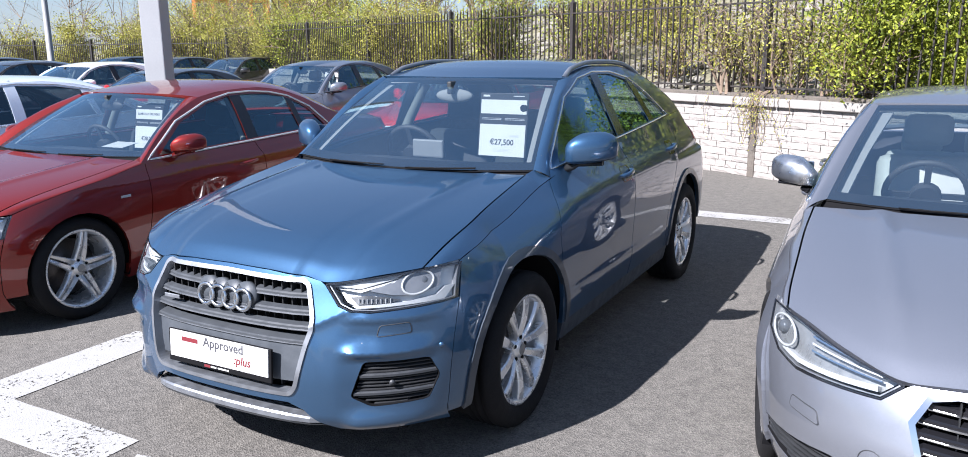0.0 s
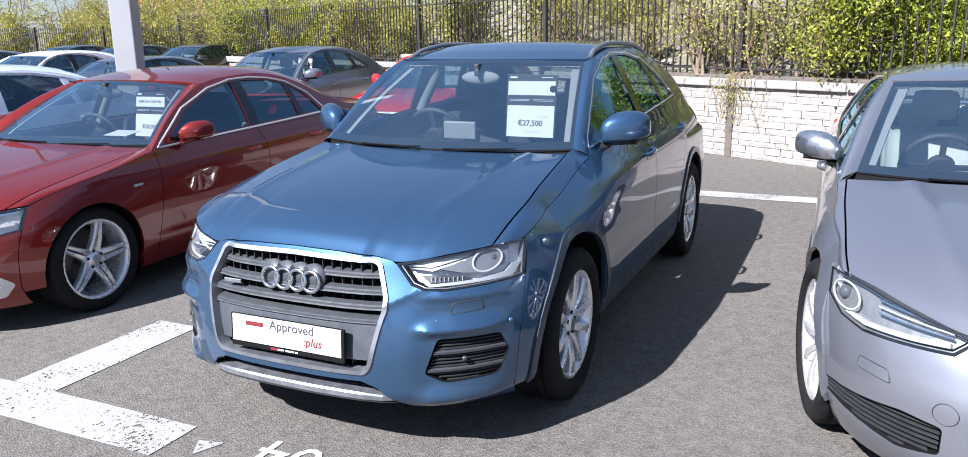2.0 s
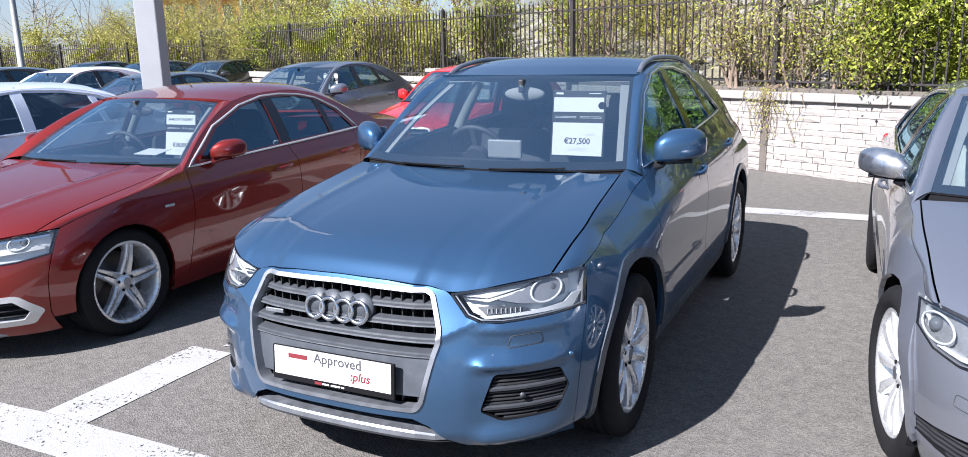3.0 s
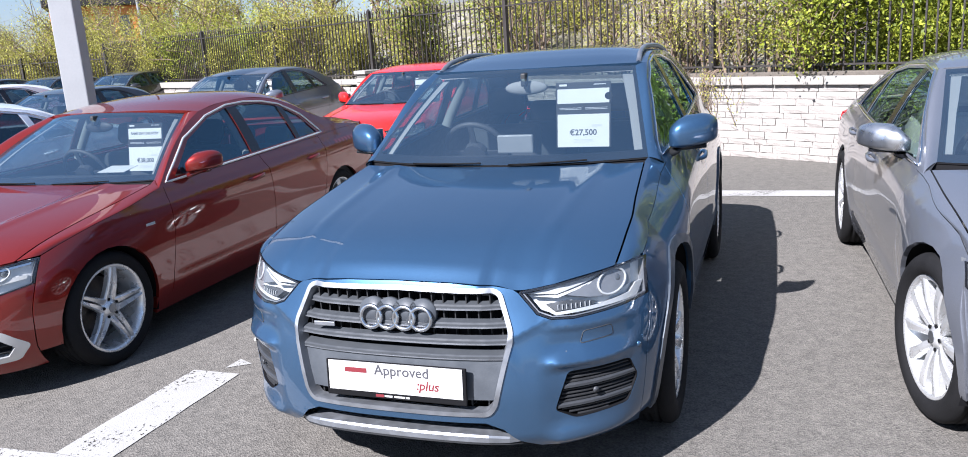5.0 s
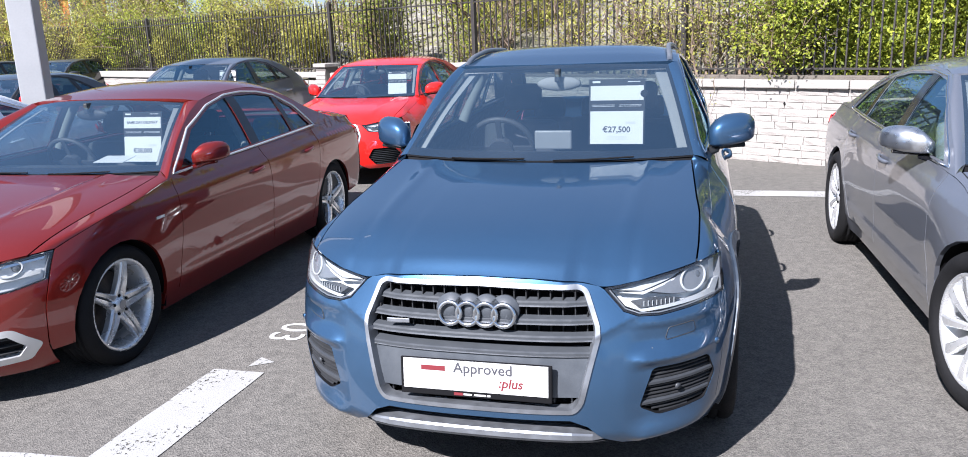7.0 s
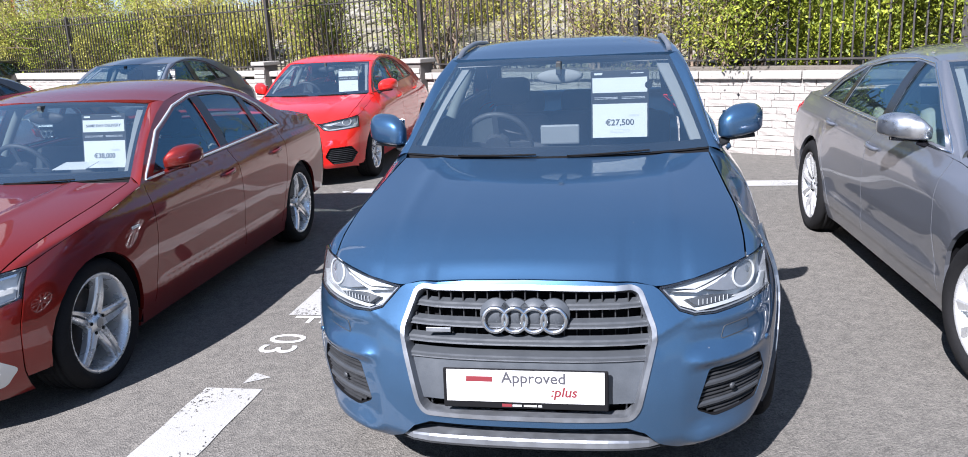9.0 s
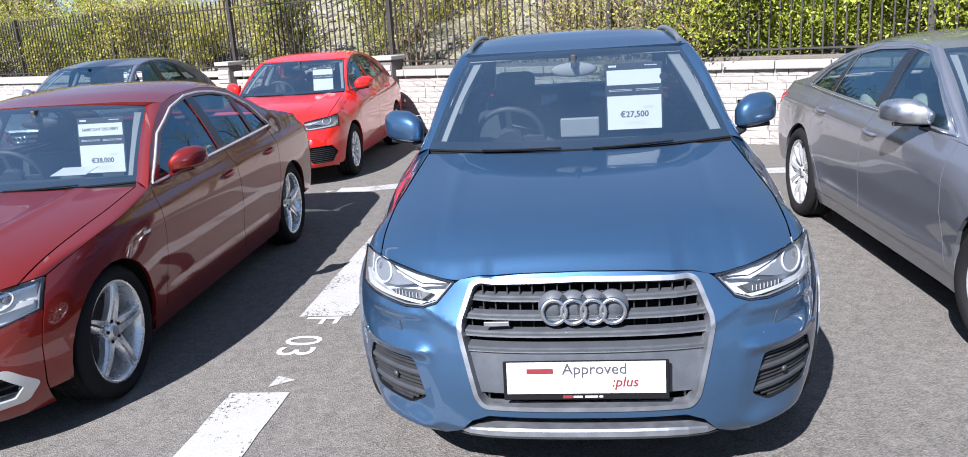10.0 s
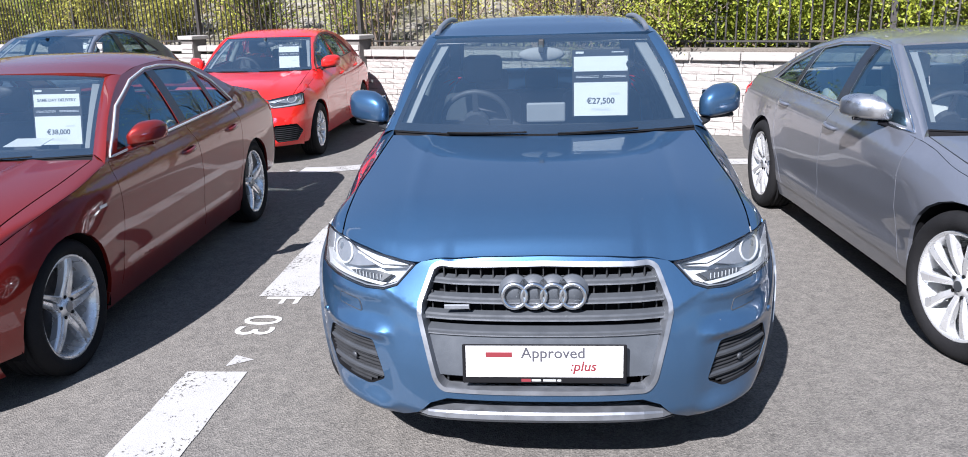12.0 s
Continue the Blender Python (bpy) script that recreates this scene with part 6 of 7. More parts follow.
q3 = dict(
    bumper_res=0.014, hood_n=48, side_res=0.03, split=0.92, lip_fall=0.03, edge_mat=PLASTIC,     paint=BLUE, paint_word="blue metallic", L=4.39, D=0.85, narrow=(0.115, [(0.5, 0.80), (0.7, 0.84), (0.9, 0.88), (1.3, 1.01), (1.5, 1.06)]), p=2.7, Dr=0.42, pr=3.0, taper=(2.9, 0.10), crease=(0.90, 0.010), crease_rise=0.035, low_crease=0.47,
    W=[(0.15, 0.84), (0.25, 0.87), (0.35, 0.89), (0.5, 0.905), (0.65, 0.91), (0.8, 0.900), (0.9, 0.880), (0.97, 0.855), (1.05, 0.815), (1.10, 0.79), (1.2, 0.745), (1.35, 0.675), (1.5, 0.598), (1.62, 0.53)],
    yf=[(0.15, 0.10), (0.22, 0.05), (0.30, 0.005), (0.42, 0.0), (0.55, 0.015), (0.65, 0.04), (0.75, 0.075), (0.83, 0.11), (0.95, 0.2)],
    yr=[(0.25, 4.28), (0.5, 4.38), (0.8, 4.38), (1.0, 4.30), (1.12, 4.22), (1.3, 4.05), (1.6, 3.8)],
    belt=[(0.40, 0.80), (0.47, 0.836), (0.55, 0.856), (0.65, 0.870), (0.85, 0.902), (1.05, 0.945), (1.2, 0.982), (1.40, 1.022), (1.54, 1.051), (2.33, 1.117), (3.1, 1.154), (3.5, 1.169), (4.2, 1.185)],
    lamp_low=[(0.435, 0.782), (0.50, 0.712), (0.55, 0.695), (0.62, 0.692), (0.80, 0.706), (0.83, 0.712)],
    lamp_top=[(0.435, 0.789), (0.63, 0.820), (0.75, 0.836), (0.83, 0.843)],
    nose=[(0.0, 0.824), (0.2, 0.820), (0.36, 0.806), (0.415, 0.795)],
    hood_edge=[(0.0, 0.8265), (0.2, 0.8225), (0.36, 0.8085), (0.435, 0.792), (0.63, 0.8225), (0.75, 0.8385), (0.86, 0.8495)],
    bumper_low=[(0.0, 0.345), (0.33, 0.345), (0.39, 0.32), (0.44, 0.268), (0.50, 0.236), (0.65, 0.238), (0.76, 0.232), (0.86, 0.215)],
    grille=rounded([(-0.35, 0.800), (0.0, 0.808), (0.35, 0.800), (0.378, 0.786), (0.424, 0.665), (0.424, 0.632), (0.372, 0.408), (0.345, 0.374), (-0.345, 0.374), (-0.372, 0.408), (-0.424, 0.632), (-0.424, 0.665), (-0.378, 0.786)], 0.02, 3),
    frame_w=0.014, bars=[0.735, 0.677, 0.622], bar_h=0.017, bar_d=0.030, bar_tilt=0.30, bar_line=True, line_mat=SATIN, fins=19, plate_panel=(0.420, 0.566), plate=(0.486, 0.012), plate_text=True, plate_tilt=-4,
    rings=(0.006, 0.700, 0.0470), ring_back=True,
    vents=[rounded([(0.598, 0.515), (0.788, 0.515), (0.812, 0.435), (0.778, 0.337), (0.620, 0.332), (0.553, 0.375)], 0.018)], vent_bars=13, vent_wide=(3, 8),
    facets=[((0.425, 0.640), (0.545, 0.697), 0.012, 0.17)],
    relief=[(0.22, -0.004), (0.240, -0.016), (0.262, -0.030), (0.305, -0.002), (0.335, 0.012), (0.42, 0.016), (0.512, 0.011), (0.530, -0.006), (0.548, -0.026), (0.585, 0.002), (0.610, 0.009), (0.648, 0.000), (0.668, -0.015), (0.700, -0.008), (0.80, 0.0)],
    lamp_pieces=[([(0.590, 0.764), (0.665, 0.797), (0.700, 0.818), (0.775, 0.826), (0.780, 0.765), (0.730, 0.742), (0.660, 0.748)], LAMP_GREY),
                 ([(0.465, 0.775), (0.555, 0.769), (0.655, 0.800), (0.680, 0.814), (0.620, 0.808), (0.550, 0.793)], LAMP_PALE),
                 ([(0.480, 0.766), (0.560, 0.757), (0.660, 0.790), (0.665, 0.797), (0.558, 0.766)], LAMP_SILVER),
                 ([(0.525, 0.740), (0.560, 0.716), (0.665, 0.722), (0.690, 0.730), (0.640, 0.742), (0.590, 0.748)], VENT_GREY),
                 ([(0.540, 0.712), (0.560, 0.703), (0.800, 0.716), (0.815, 0.760), (0.795, 0.760), (0.780, 0.735), (0.700, 0.722)], LAMP_PALE)],
    lamp_ribs=[(0.565 + 0.014 * i, 0.720, 0.738) for i in range(8)],
    projector=(0.725, 0.785, 0.040), washers=(0.685, 0.628), lip=(0.288, 0.47, 0.032), lip_mat=SATIN,
    tyre_r=0.345, arch_r=0.420, wheels=(0.92, 3.523), sill=(0.245, 0.345), arch_w=0.036, arch_front_z=0.25, track=1.57, arch_mat=mat("blue_grey_arch_trim", (0.034, 0.046, 0.064), 0.45, 0.2, 0.3, 0.08, 20),
    sill_mat=mat("blue_grey_sill_trim", (0.034, 0.046, 0.064), 0.45, 0.2, 0.3, 0.08, 20),
    door_gap=[(1.395, 1.021), (1.325, 0.926), (1.252, 0.796), (1.278, 0.60), (1.317, 0.36)],
    door_split=[(2.332, 1.117), (2.385, 0.965), (2.356, 0.844), (2.312, 0.65), (2.28, 0.36)],
    door_rear=[(3.44, 1.166), (3.44, 1.028), (3.26, 0.872), (3.09, 0.68), (3.01, 0.5), (3.01, 0.345)],
    a_pillar=[(1.415, 1.026), (1.641, 1.231), (1.848, 1.393), (2.059, 1.47)],
    tops=[(1.885, 1.476, 2.059, 1.470), (2.15, 1.527, 2.256, 1.501), (2.45, 1.560, 2.512, 1.519), (2.9, 1.564, 2.886, 1.509), (3.35, 1.530, 3.264, 1.443), (3.75, 1.455, 3.56, 1.340), (4.02, 1.25, 3.80, 1.235), (4.2, 1.10, 3.97, 1.12)],
    roof_n=4.6, glass_n=6.9,
    windows=[[(1.565, 1.079), (2.378, 1.136), (2.34, 1.477), (2.143, 1.458), (1.888, 1.372), (1.673, 1.227)], [(2.498, 1.14), (3.027, 1.165), (2.899, 1.433), (2.664, 1.474), (2.46, 1.481)], [(3.122, 1.171), (3.398, 1.183), (3.126, 1.339), (3.009, 1.396)]],
    dlo=[(1.459, 1.062), (2.328, 1.124), (3.095, 1.160), (3.465, 1.178), (3.152, 1.355), (2.936, 1.446), (2.66, 1.491), (2.386, 1.497), (2.12, 1.468), (1.858, 1.38), (1.644, 1.218)],
    pillars=[[(2.378, 1.136), (2.498, 1.141), (2.46, 1.483), (2.34, 1.479)], [(3.027, 1.166), (3.122, 1.172), (3.005, 1.402), (2.899, 1.436)]],
    trim_r=0.0048, trim_mat=CHROME, handles=[(2.239, 0.943), (3.199, 0.985)], recess_mat=GLOSS_BLACK,
    hood_side=[(0.46, 0.735, 0.842), (0.56, 0.742, 0.885), (0.72, 0.743, 0.93), (0.92, 0.728, 0.975), (1.30, 0.702, 1.052)],
    hood_mid=[(0.11, 0.830), (0.17, 0.882), (0.30, 0.935), (0.55, 0.982), (0.85, 1.018), (1.225, 1.048)], hood_crease=[(0.62, 0.006)],
    windscreen=[(1.25, 1.052), (0.71, 1.37, 1.065), (1.88, 1.472), (0.562, 1.99, 1.458)],
    mirror=(0.775, 1.000, 1.67, 1.060, 1.226), mirror_taper=0.30, rails=(0.1, 4.0), wheel=W_TWIN, b_pillar=(2.40, 2.45, 1.41), seat_at=(2.38, 0.62), mirror_back=BEIGE, tail_lamp_z=0.98,
)
main_car, q3f = build_car("parked_car", q3, pose(0.015, 0, 0), "blue metallic compact sport utility car with silver roof rails", "cars in the car park")

# saloon profile shared by the two larger cars, in metres from the front
saloon_w = [(0.12, 0.84), (0.22, 0.87), (0.32, 0.89), (0.45, 0.905), (0.6, 0.918), (0.72, 0.915), (0.82, 0.900), (0.92, 0.872), (1.0, 0.835), (1.1, 0.785), (1.25, 0.70), (1.38, 0.60), (1.48, 0.52)]
a4 = dict(
    split=0.90,     paint=MATADOR, paint_word="dark red metallic", L=4.73, D=0.95, p=2.6, Dr=0.5, pr=2.8, taper=(2.9, 0.09), crease=(0.80, 0.012), crease_rise=0.03, low_crease=0.34, flare=0.012, res=0.055, side_res=0.032,
    W=saloon_w, yf=[(0.12, 0.12), (0.2, 0.05), (0.3, 0.005), (0.45, 0.0), (0.55, 0.02), (0.65, 0.06), (0.72, 0.10), (0.85, 0.2)],
    yr=[(0.25, 4.62), (0.5, 4.72), (0.8, 4.71), (1.0, 4.66), (1.05, 4.62), (1.2, 4.4)],
    belt=[(0.45, 0.715), (0.6, 0.765), (0.85, 0.825), (1.1, 0.862), (1.4, 0.915), (1.6, 0.935), (2.5, 0.955), (3.4, 0.975), (4.0, 0.99), (4.6, 0.99)],
    lamp_low=[(0.46, 0.640), (0.52, 0.585), (0.66, 0.570), (0.74, 0.578), (0.83, 0.605)], lamp_top=[(0.46, 0.650), (0.62, 0.700), (0.76, 0.722), (0.83, 0.728)],
    nose=[(0.0, 0.70), (0.2, 0.695), (0.36, 0.682), (0.44, 0.658)], hood_edge=[(0.0, 0.706), (0.2, 0.70), (0.36, 0.688), (0.46, 0.658), (0.62, 0.707), (0.76, 0.729), (0.9, 0.74)],
    bumper_low=[(0.0, 0.19), (0.4, 0.17), (0.7, 0.15), (0.86, 0.15)],
    grille=[(-0.44, 0.655), (-0.36, 0.675), (0.36, 0.675), (0.44, 0.655), (0.50, 0.58), (0.36, 0.30), (-0.36, 0.30), (-0.50, 0.58)], frame_w=0.02, bars=[0.64, 0.60, 0.56, 0.52, 0.48, 0.44, 0.40, 0.36], bar_h=0.014, bar_line=True,
    rings=(0.01, 0.56, 0.046), vents=[rounded([(0.55, 0.40), (0.73, 0.40), (0.79, 0.30), (0.74, 0.225), (0.50, 0.225)], 0.02)], vent_bars=5, vent_rim=0.032, vent_rim_mat=TRIM, vent_proud=0.003,
    lamp_pieces=[([(0.56, 0.61), (0.80, 0.635), (0.80, 0.655), (0.58, 0.64)], CARD), ([(0.56, 0.68), (0.80, 0.71), (0.80, 0.70), (0.56, 0.665)], CHROME)], lamp_base=LAMP_SILVER, projector=(0.72, 0.675, 0.034),
    lip=(0.175, 0.70, 0.03), lip_mat=SATIN, tyre_r=0.326, arch_r=0.352, wheels=(0.88, 3.70), sill=(0.175, 0.27), arch_front_z=0.24, track=1.565,
    door_gap=[(1.44, 0.922), (1.43, 0.8), (1.43, 0.65), (1.40, 0.45), (1.36, 0.28)], door_split=[(2.52, 0.956), (2.57, 0.85), (2.58, 0.6), (2.57, 0.28)],
    door_rear=[(3.45, 0.976), (3.46, 0.85), (3.42, 0.72), (3.34, 0.5), (3.26, 0.27)], a_pillar=[(1.40, 0.918), (1.70, 1.120), (1.98, 1.255), (2.17, 1.315)],
    tops=[(1.97, 1.348, 2.17, 1.315), (2.32, 1.395, 2.45, 1.348), (2.75, 1.420, 2.8, 1.358), (3.1, 1.408, 3.05, 1.335), (3.4, 1.365, 3.3, 1.265), (3.75, 1.245, 3.58, 1.14), (4.12, 1.085, 3.9, 1.035), (4.35, 1.055, 4.2, 0.998), (4.60, 1.035, 4.45, 0.985)],
    roof_n=3.8, glass_n=6.0,
    windows=[[(1.58, 0.957), (2.46, 0.980), (2.48, 1.308), (2.22, 1.266), (1.88, 1.152)], [(2.58, 0.984), (3.12, 0.998), (3.10, 1.272), (2.9, 1.305), (2.60, 1.314)], [(3.18, 1.000), (3.47, 1.008), (3.32, 1.165), (3.17, 1.242)]],
    dlo=[(1.47, 0.938), (2.5, 0.966), (3.1, 0.984), (3.54, 0.998), (3.36, 1.175), (3.14, 1.278), (2.95, 1.316), (2.73, 1.333), (2.5, 1.328), (2.2, 1.280), (1.84, 1.165)],
    pillars=[[(2.46, 0.98), (2.58, 0.984), (2.60, 1.310), (2.48, 1.307)], [(3.12, 0.998), (3.18, 1.001), (3.17, 1.244), (3.10, 1.264)]], trim_r=0.0078,
    handles=[(2.385, 0.815), (3.22, 0.835)], recess_mat=MATADOR,
    hood_side=[(0.50, 0.765, 0.742), (0.62, 0.775, 0.782), (0.9, 0.79, 0.845), (1.15, 0.80, 0.89), (1.42, 0.80, 0.938)],
    hood_mid=[(0.10, 0.708), (0.18, 0.75), (0.35, 0.80), (0.7, 0.865), (1.05, 0.91), (1.38, 0.945)], hood_crease=[(0.5, 0.008)],
    windscreen=[(1.40, 0.945), (0.765, 1.50, 0.952), (1.96, 1.344), (0.575, 2.12, 1.306)],
    mirror=(0.865, 1.035, 1.77, 0.955, 1.09), arm_mat=MATADOR, wheel=W_STAR, b_pillar=(2.5, 2.53, 1.29), seat_at=(2.45, 0.50), seat=SEAT, tail_lamp_z=0.85, spin=0.5,
)
red_saloon, a4f = build_car("parked_car", a4, pose(-3.083, 0.109, -0.03, 0, 0, 1.79), "dark red metallic saloon car with a delivery card in the windscreen", "cars in the car park")

a6 = dict(a4)
a6.update(
    split=0.92,     paint=SILVER, paint_word="grey silver", L=4.93, D=1.0, p=2.5, taper=(3.0, 0.09), crease=(0.82, 0.012), low_crease=0.36, flare=0.028, narrow=(0.08, [(0.5, 0.72), (0.9, 0.80), (1.3, 0.90), (1.6, 0.96)]),
    W=[(z * 1.02, w + 0.018) for z, w in saloon_w], yf=[(0.12, 0.12), (0.2, 0.05), (0.3, 0.005), (0.45, 0.0), (0.58, 0.03), (0.68, 0.07), (0.76, 0.12), (0.88, 0.22)],
    yr=[(0.25, 4.82), (0.5, 4.92), (0.8, 4.91), (1.0, 4.86), (1.08, 4.80), (1.2, 4.6)],
    belt=[(0.45, 0.72), (0.6, 0.77), (0.85, 0.835), (1.1, 0.875), (1.4, 0.94), (1.6, 0.965), (2.5, 0.99), (3.4, 1.01), (4.0, 1.025), (4.8, 1.02)],
    lamp_low=[(0.43, 0.690), (0.49, 0.638), (0.60, 0.630), (0.745, 0.620), (0.815, 0.638), (0.87, 0.685)], lamp_top=[(0.43, 0.698), (0.49, 0.712), (0.60, 0.735), (0.745, 0.768), (0.81, 0.772), (0.87, 0.772)],
    nose=[(0.0, 0.728), (0.2, 0.722), (0.34, 0.708), (0.41, 0.702)], hood_edge=[(0.0, 0.735), (0.2, 0.729), (0.34, 0.715), (0.43, 0.705), (0.60, 0.742), (0.745, 0.775), (0.92, 0.782)],
    grille=[(-0.37, 0.685), (-0.30, 0.706), (0.30, 0.706), (0.37, 0.685), (0.412, 0.605), (0.34, 0.34), (-0.34, 0.34), (-0.412, 0.605)], frame_w=0.015, frame_mat=CHROME, bars=[0.672, 0.632, 0.592, 0.552, 0.512, 0.472, 0.432, 0.392], bar_h=0.016, bar_mat=GLOSS_BLACK,
    vents=[rounded([(0.50, 0.405), (0.62, 0.418), (0.85, 0.375), (0.85, 0.31), (0.62, 0.265), (0.50, 0.30)], 0.02)], vent_bars=8, vent_rim=0.006, vent_rim_mat=BLACK, vent_proud=-0.001, rings=(0.01, 0.585, 0.048),
    lamp_pieces=[([(0.50, 0.652), (0.60, 0.644), (0.74, 0.637), (0.80, 0.650), (0.80, 0.664), (0.74, 0.652), (0.60, 0.660), (0.50, 0.668)], LAMP_PALE)] + [([(0.49, 0.680 + 0.013 * i), (0.70, 0.690 + 0.020 * i), (0.70, 0.696 + 0.020 * i), (0.49, 0.684 + 0.013 * i)], m_) for i, m_ in ((0, CHROME), (1, LAMP_PALE), (2, CHROME))], lamp_ribs=(), lamp_base=mat("smoked_silver_lamp_shell", (0.27, 0.28, 0.29), 0.3, 0.6, 0, 0.08, 30), projector=(0.80, 0.705, 0.042), washers=(0.70, 0.50), tow_cover=(-0.50, 0.44, 0.035),
    tyre_r=0.345, arch_r=0.382, wheels=(0.91, 3.82), track=1.665, wheel=W_TEN, steer=11, tuck=0.03, sill=(0.18, 0.29),
    door_gap=[(1.50, 0.952), (1.49, 0.8), (1.48, 0.6), (1.43, 0.42), (1.40, 0.30)], door_split=[(2.52, 0.991), (2.58, 0.85), (2.60, 0.6), (2.60, 0.30)],
    door_rear=[(3.55, 1.013), (3.57, 0.85), (3.52, 0.70), (3.42, 0.5), (3.34, 0.29)], a_pillar=[(1.43, 0.945), (1.72, 1.105), (2.05, 1.275), (2.32, 1.378)],
    tops=[(2.16, 1.395, 2.32, 1.378), (2.45, 1.435, 2.5, 1.398), (2.85, 1.457, 2.85, 1.402), (3.2, 1.447, 3.15, 1.380), (3.55, 1.405, 3.5, 1.310), (3.9, 1.28, 3.8, 1.190), (4.28, 1.11, 4.15, 1.060), (4.5, 1.08, 4.45, 1.03), (4.80, 1.06, 4.65, 1.01)],
    windows=[[(1.63, 0.988), (2.46, 1.014), (2.50, 1.362), (2.32, 1.345), (2.03, 1.232)], [(2.58, 1.018), (3.36, 1.036), (3.30, 1.305), (3.05, 1.345), (2.62, 1.366)], [(3.43, 1.038), (3.86, 1.048), (3.68, 1.17), (3.39, 1.275)]],
    dlo=[(1.53, 0.972), (2.6, 1.004), (3.4, 1.024), (3.94, 1.038), (3.72, 1.185), (3.40, 1.302), (3.05, 1.365), (2.65, 1.386), (2.34, 1.366), (2.03, 1.250)],
    pillars=[[(2.46, 1.014), (2.58, 1.018), (2.62, 1.368), (2.50, 1.364)], [(3.36, 1.036), (3.43, 1.039), (3.39, 1.278), (3.30, 1.308)]], trim_r=0.006, trim_mat=CHROME,
    handles=[(2.46, 0.870), (3.40, 0.905)], recess_mat=SILVER, handle_mat=SILVER,
    hood_side=[(0.52, 0.80, 0.778), (0.65, 0.81, 0.815), (0.9, 0.815, 0.87), (1.15, 0.82, 0.915), (1.46, 0.815, 0.965)],
    hood_mid=[(0.12, 0.743), (0.2, 0.785), (0.38, 0.835), (0.7, 0.895), (1.05, 0.94), (1.42, 0.972)], hood_crease=[(0.55, 0.010)],
    windscreen=[(1.46, 0.972), (0.772, 1.56, 0.985), (2.15, 1.392), (0.612, 2.28, 1.373)],
    mirror=(0.835, 1.070, 1.90, 0.960, 1.105), arm_mat=GLOSS_BLACK, mirror_mat=mat("matt_aluminium_mirror_cap", (0.55, 0.56, 0.58), 0.32, 0.95, 0, 0.05, 20), mirror_word="matt aluminium door mirror",
    seat=SEAT_LIGHT, lining=BEIGE, b_pillar=(2.6, 2.62, 1.36), seat_at=(2.5, 0.55), spin=0.1, win_glass=[SIDE_GLASS] * 3,
)
for key in ("W", "yf", "yr"):
    a6[key] = [(z * 0.972, b) for z, b in a6[key]]
for key in ("belt", "door_gap", "door_split", "door_rear", "a_pillar", "dlo", "handles", "hood_mid", "lamp_low", "lamp_top", "nose", "hood_edge", "bumper_low", "grille"):
    a6[key] = [(a, z * 0.972) for a, z in a6[key]]
for key in ("windows", "pillars", "vents"):
    a6[key] = [[(a, z * 0.972) for a, z in q] for q in a6[key]]
a6["lamp_pieces"] = [([(a, z * 0.972) for a, z in q], m) for q, m in a6["lamp_pieces"]]
a6["tops"] = [(a, z * 0.972, b, ze * 0.972) for a, z, b, ze in a6["tops"]]
a6["hood_side"] = [(y, x, z * 0.972) for y, x, z in a6["hood_side"]]
a6["windscreen"] = [tuple(q[:-1]) + (q[-1] * 0.972,) for q in a6["windscreen"]]
a6["projector"] = (0.80, 0.705 * 0.972, 0.042)
grey_saloon, a6f = build_car("parked_car", a6, pose(2.80, 0.263, 0, 0, 0, 1.6), "grey silver saloon car with pale leather seats", "cars in the car park")

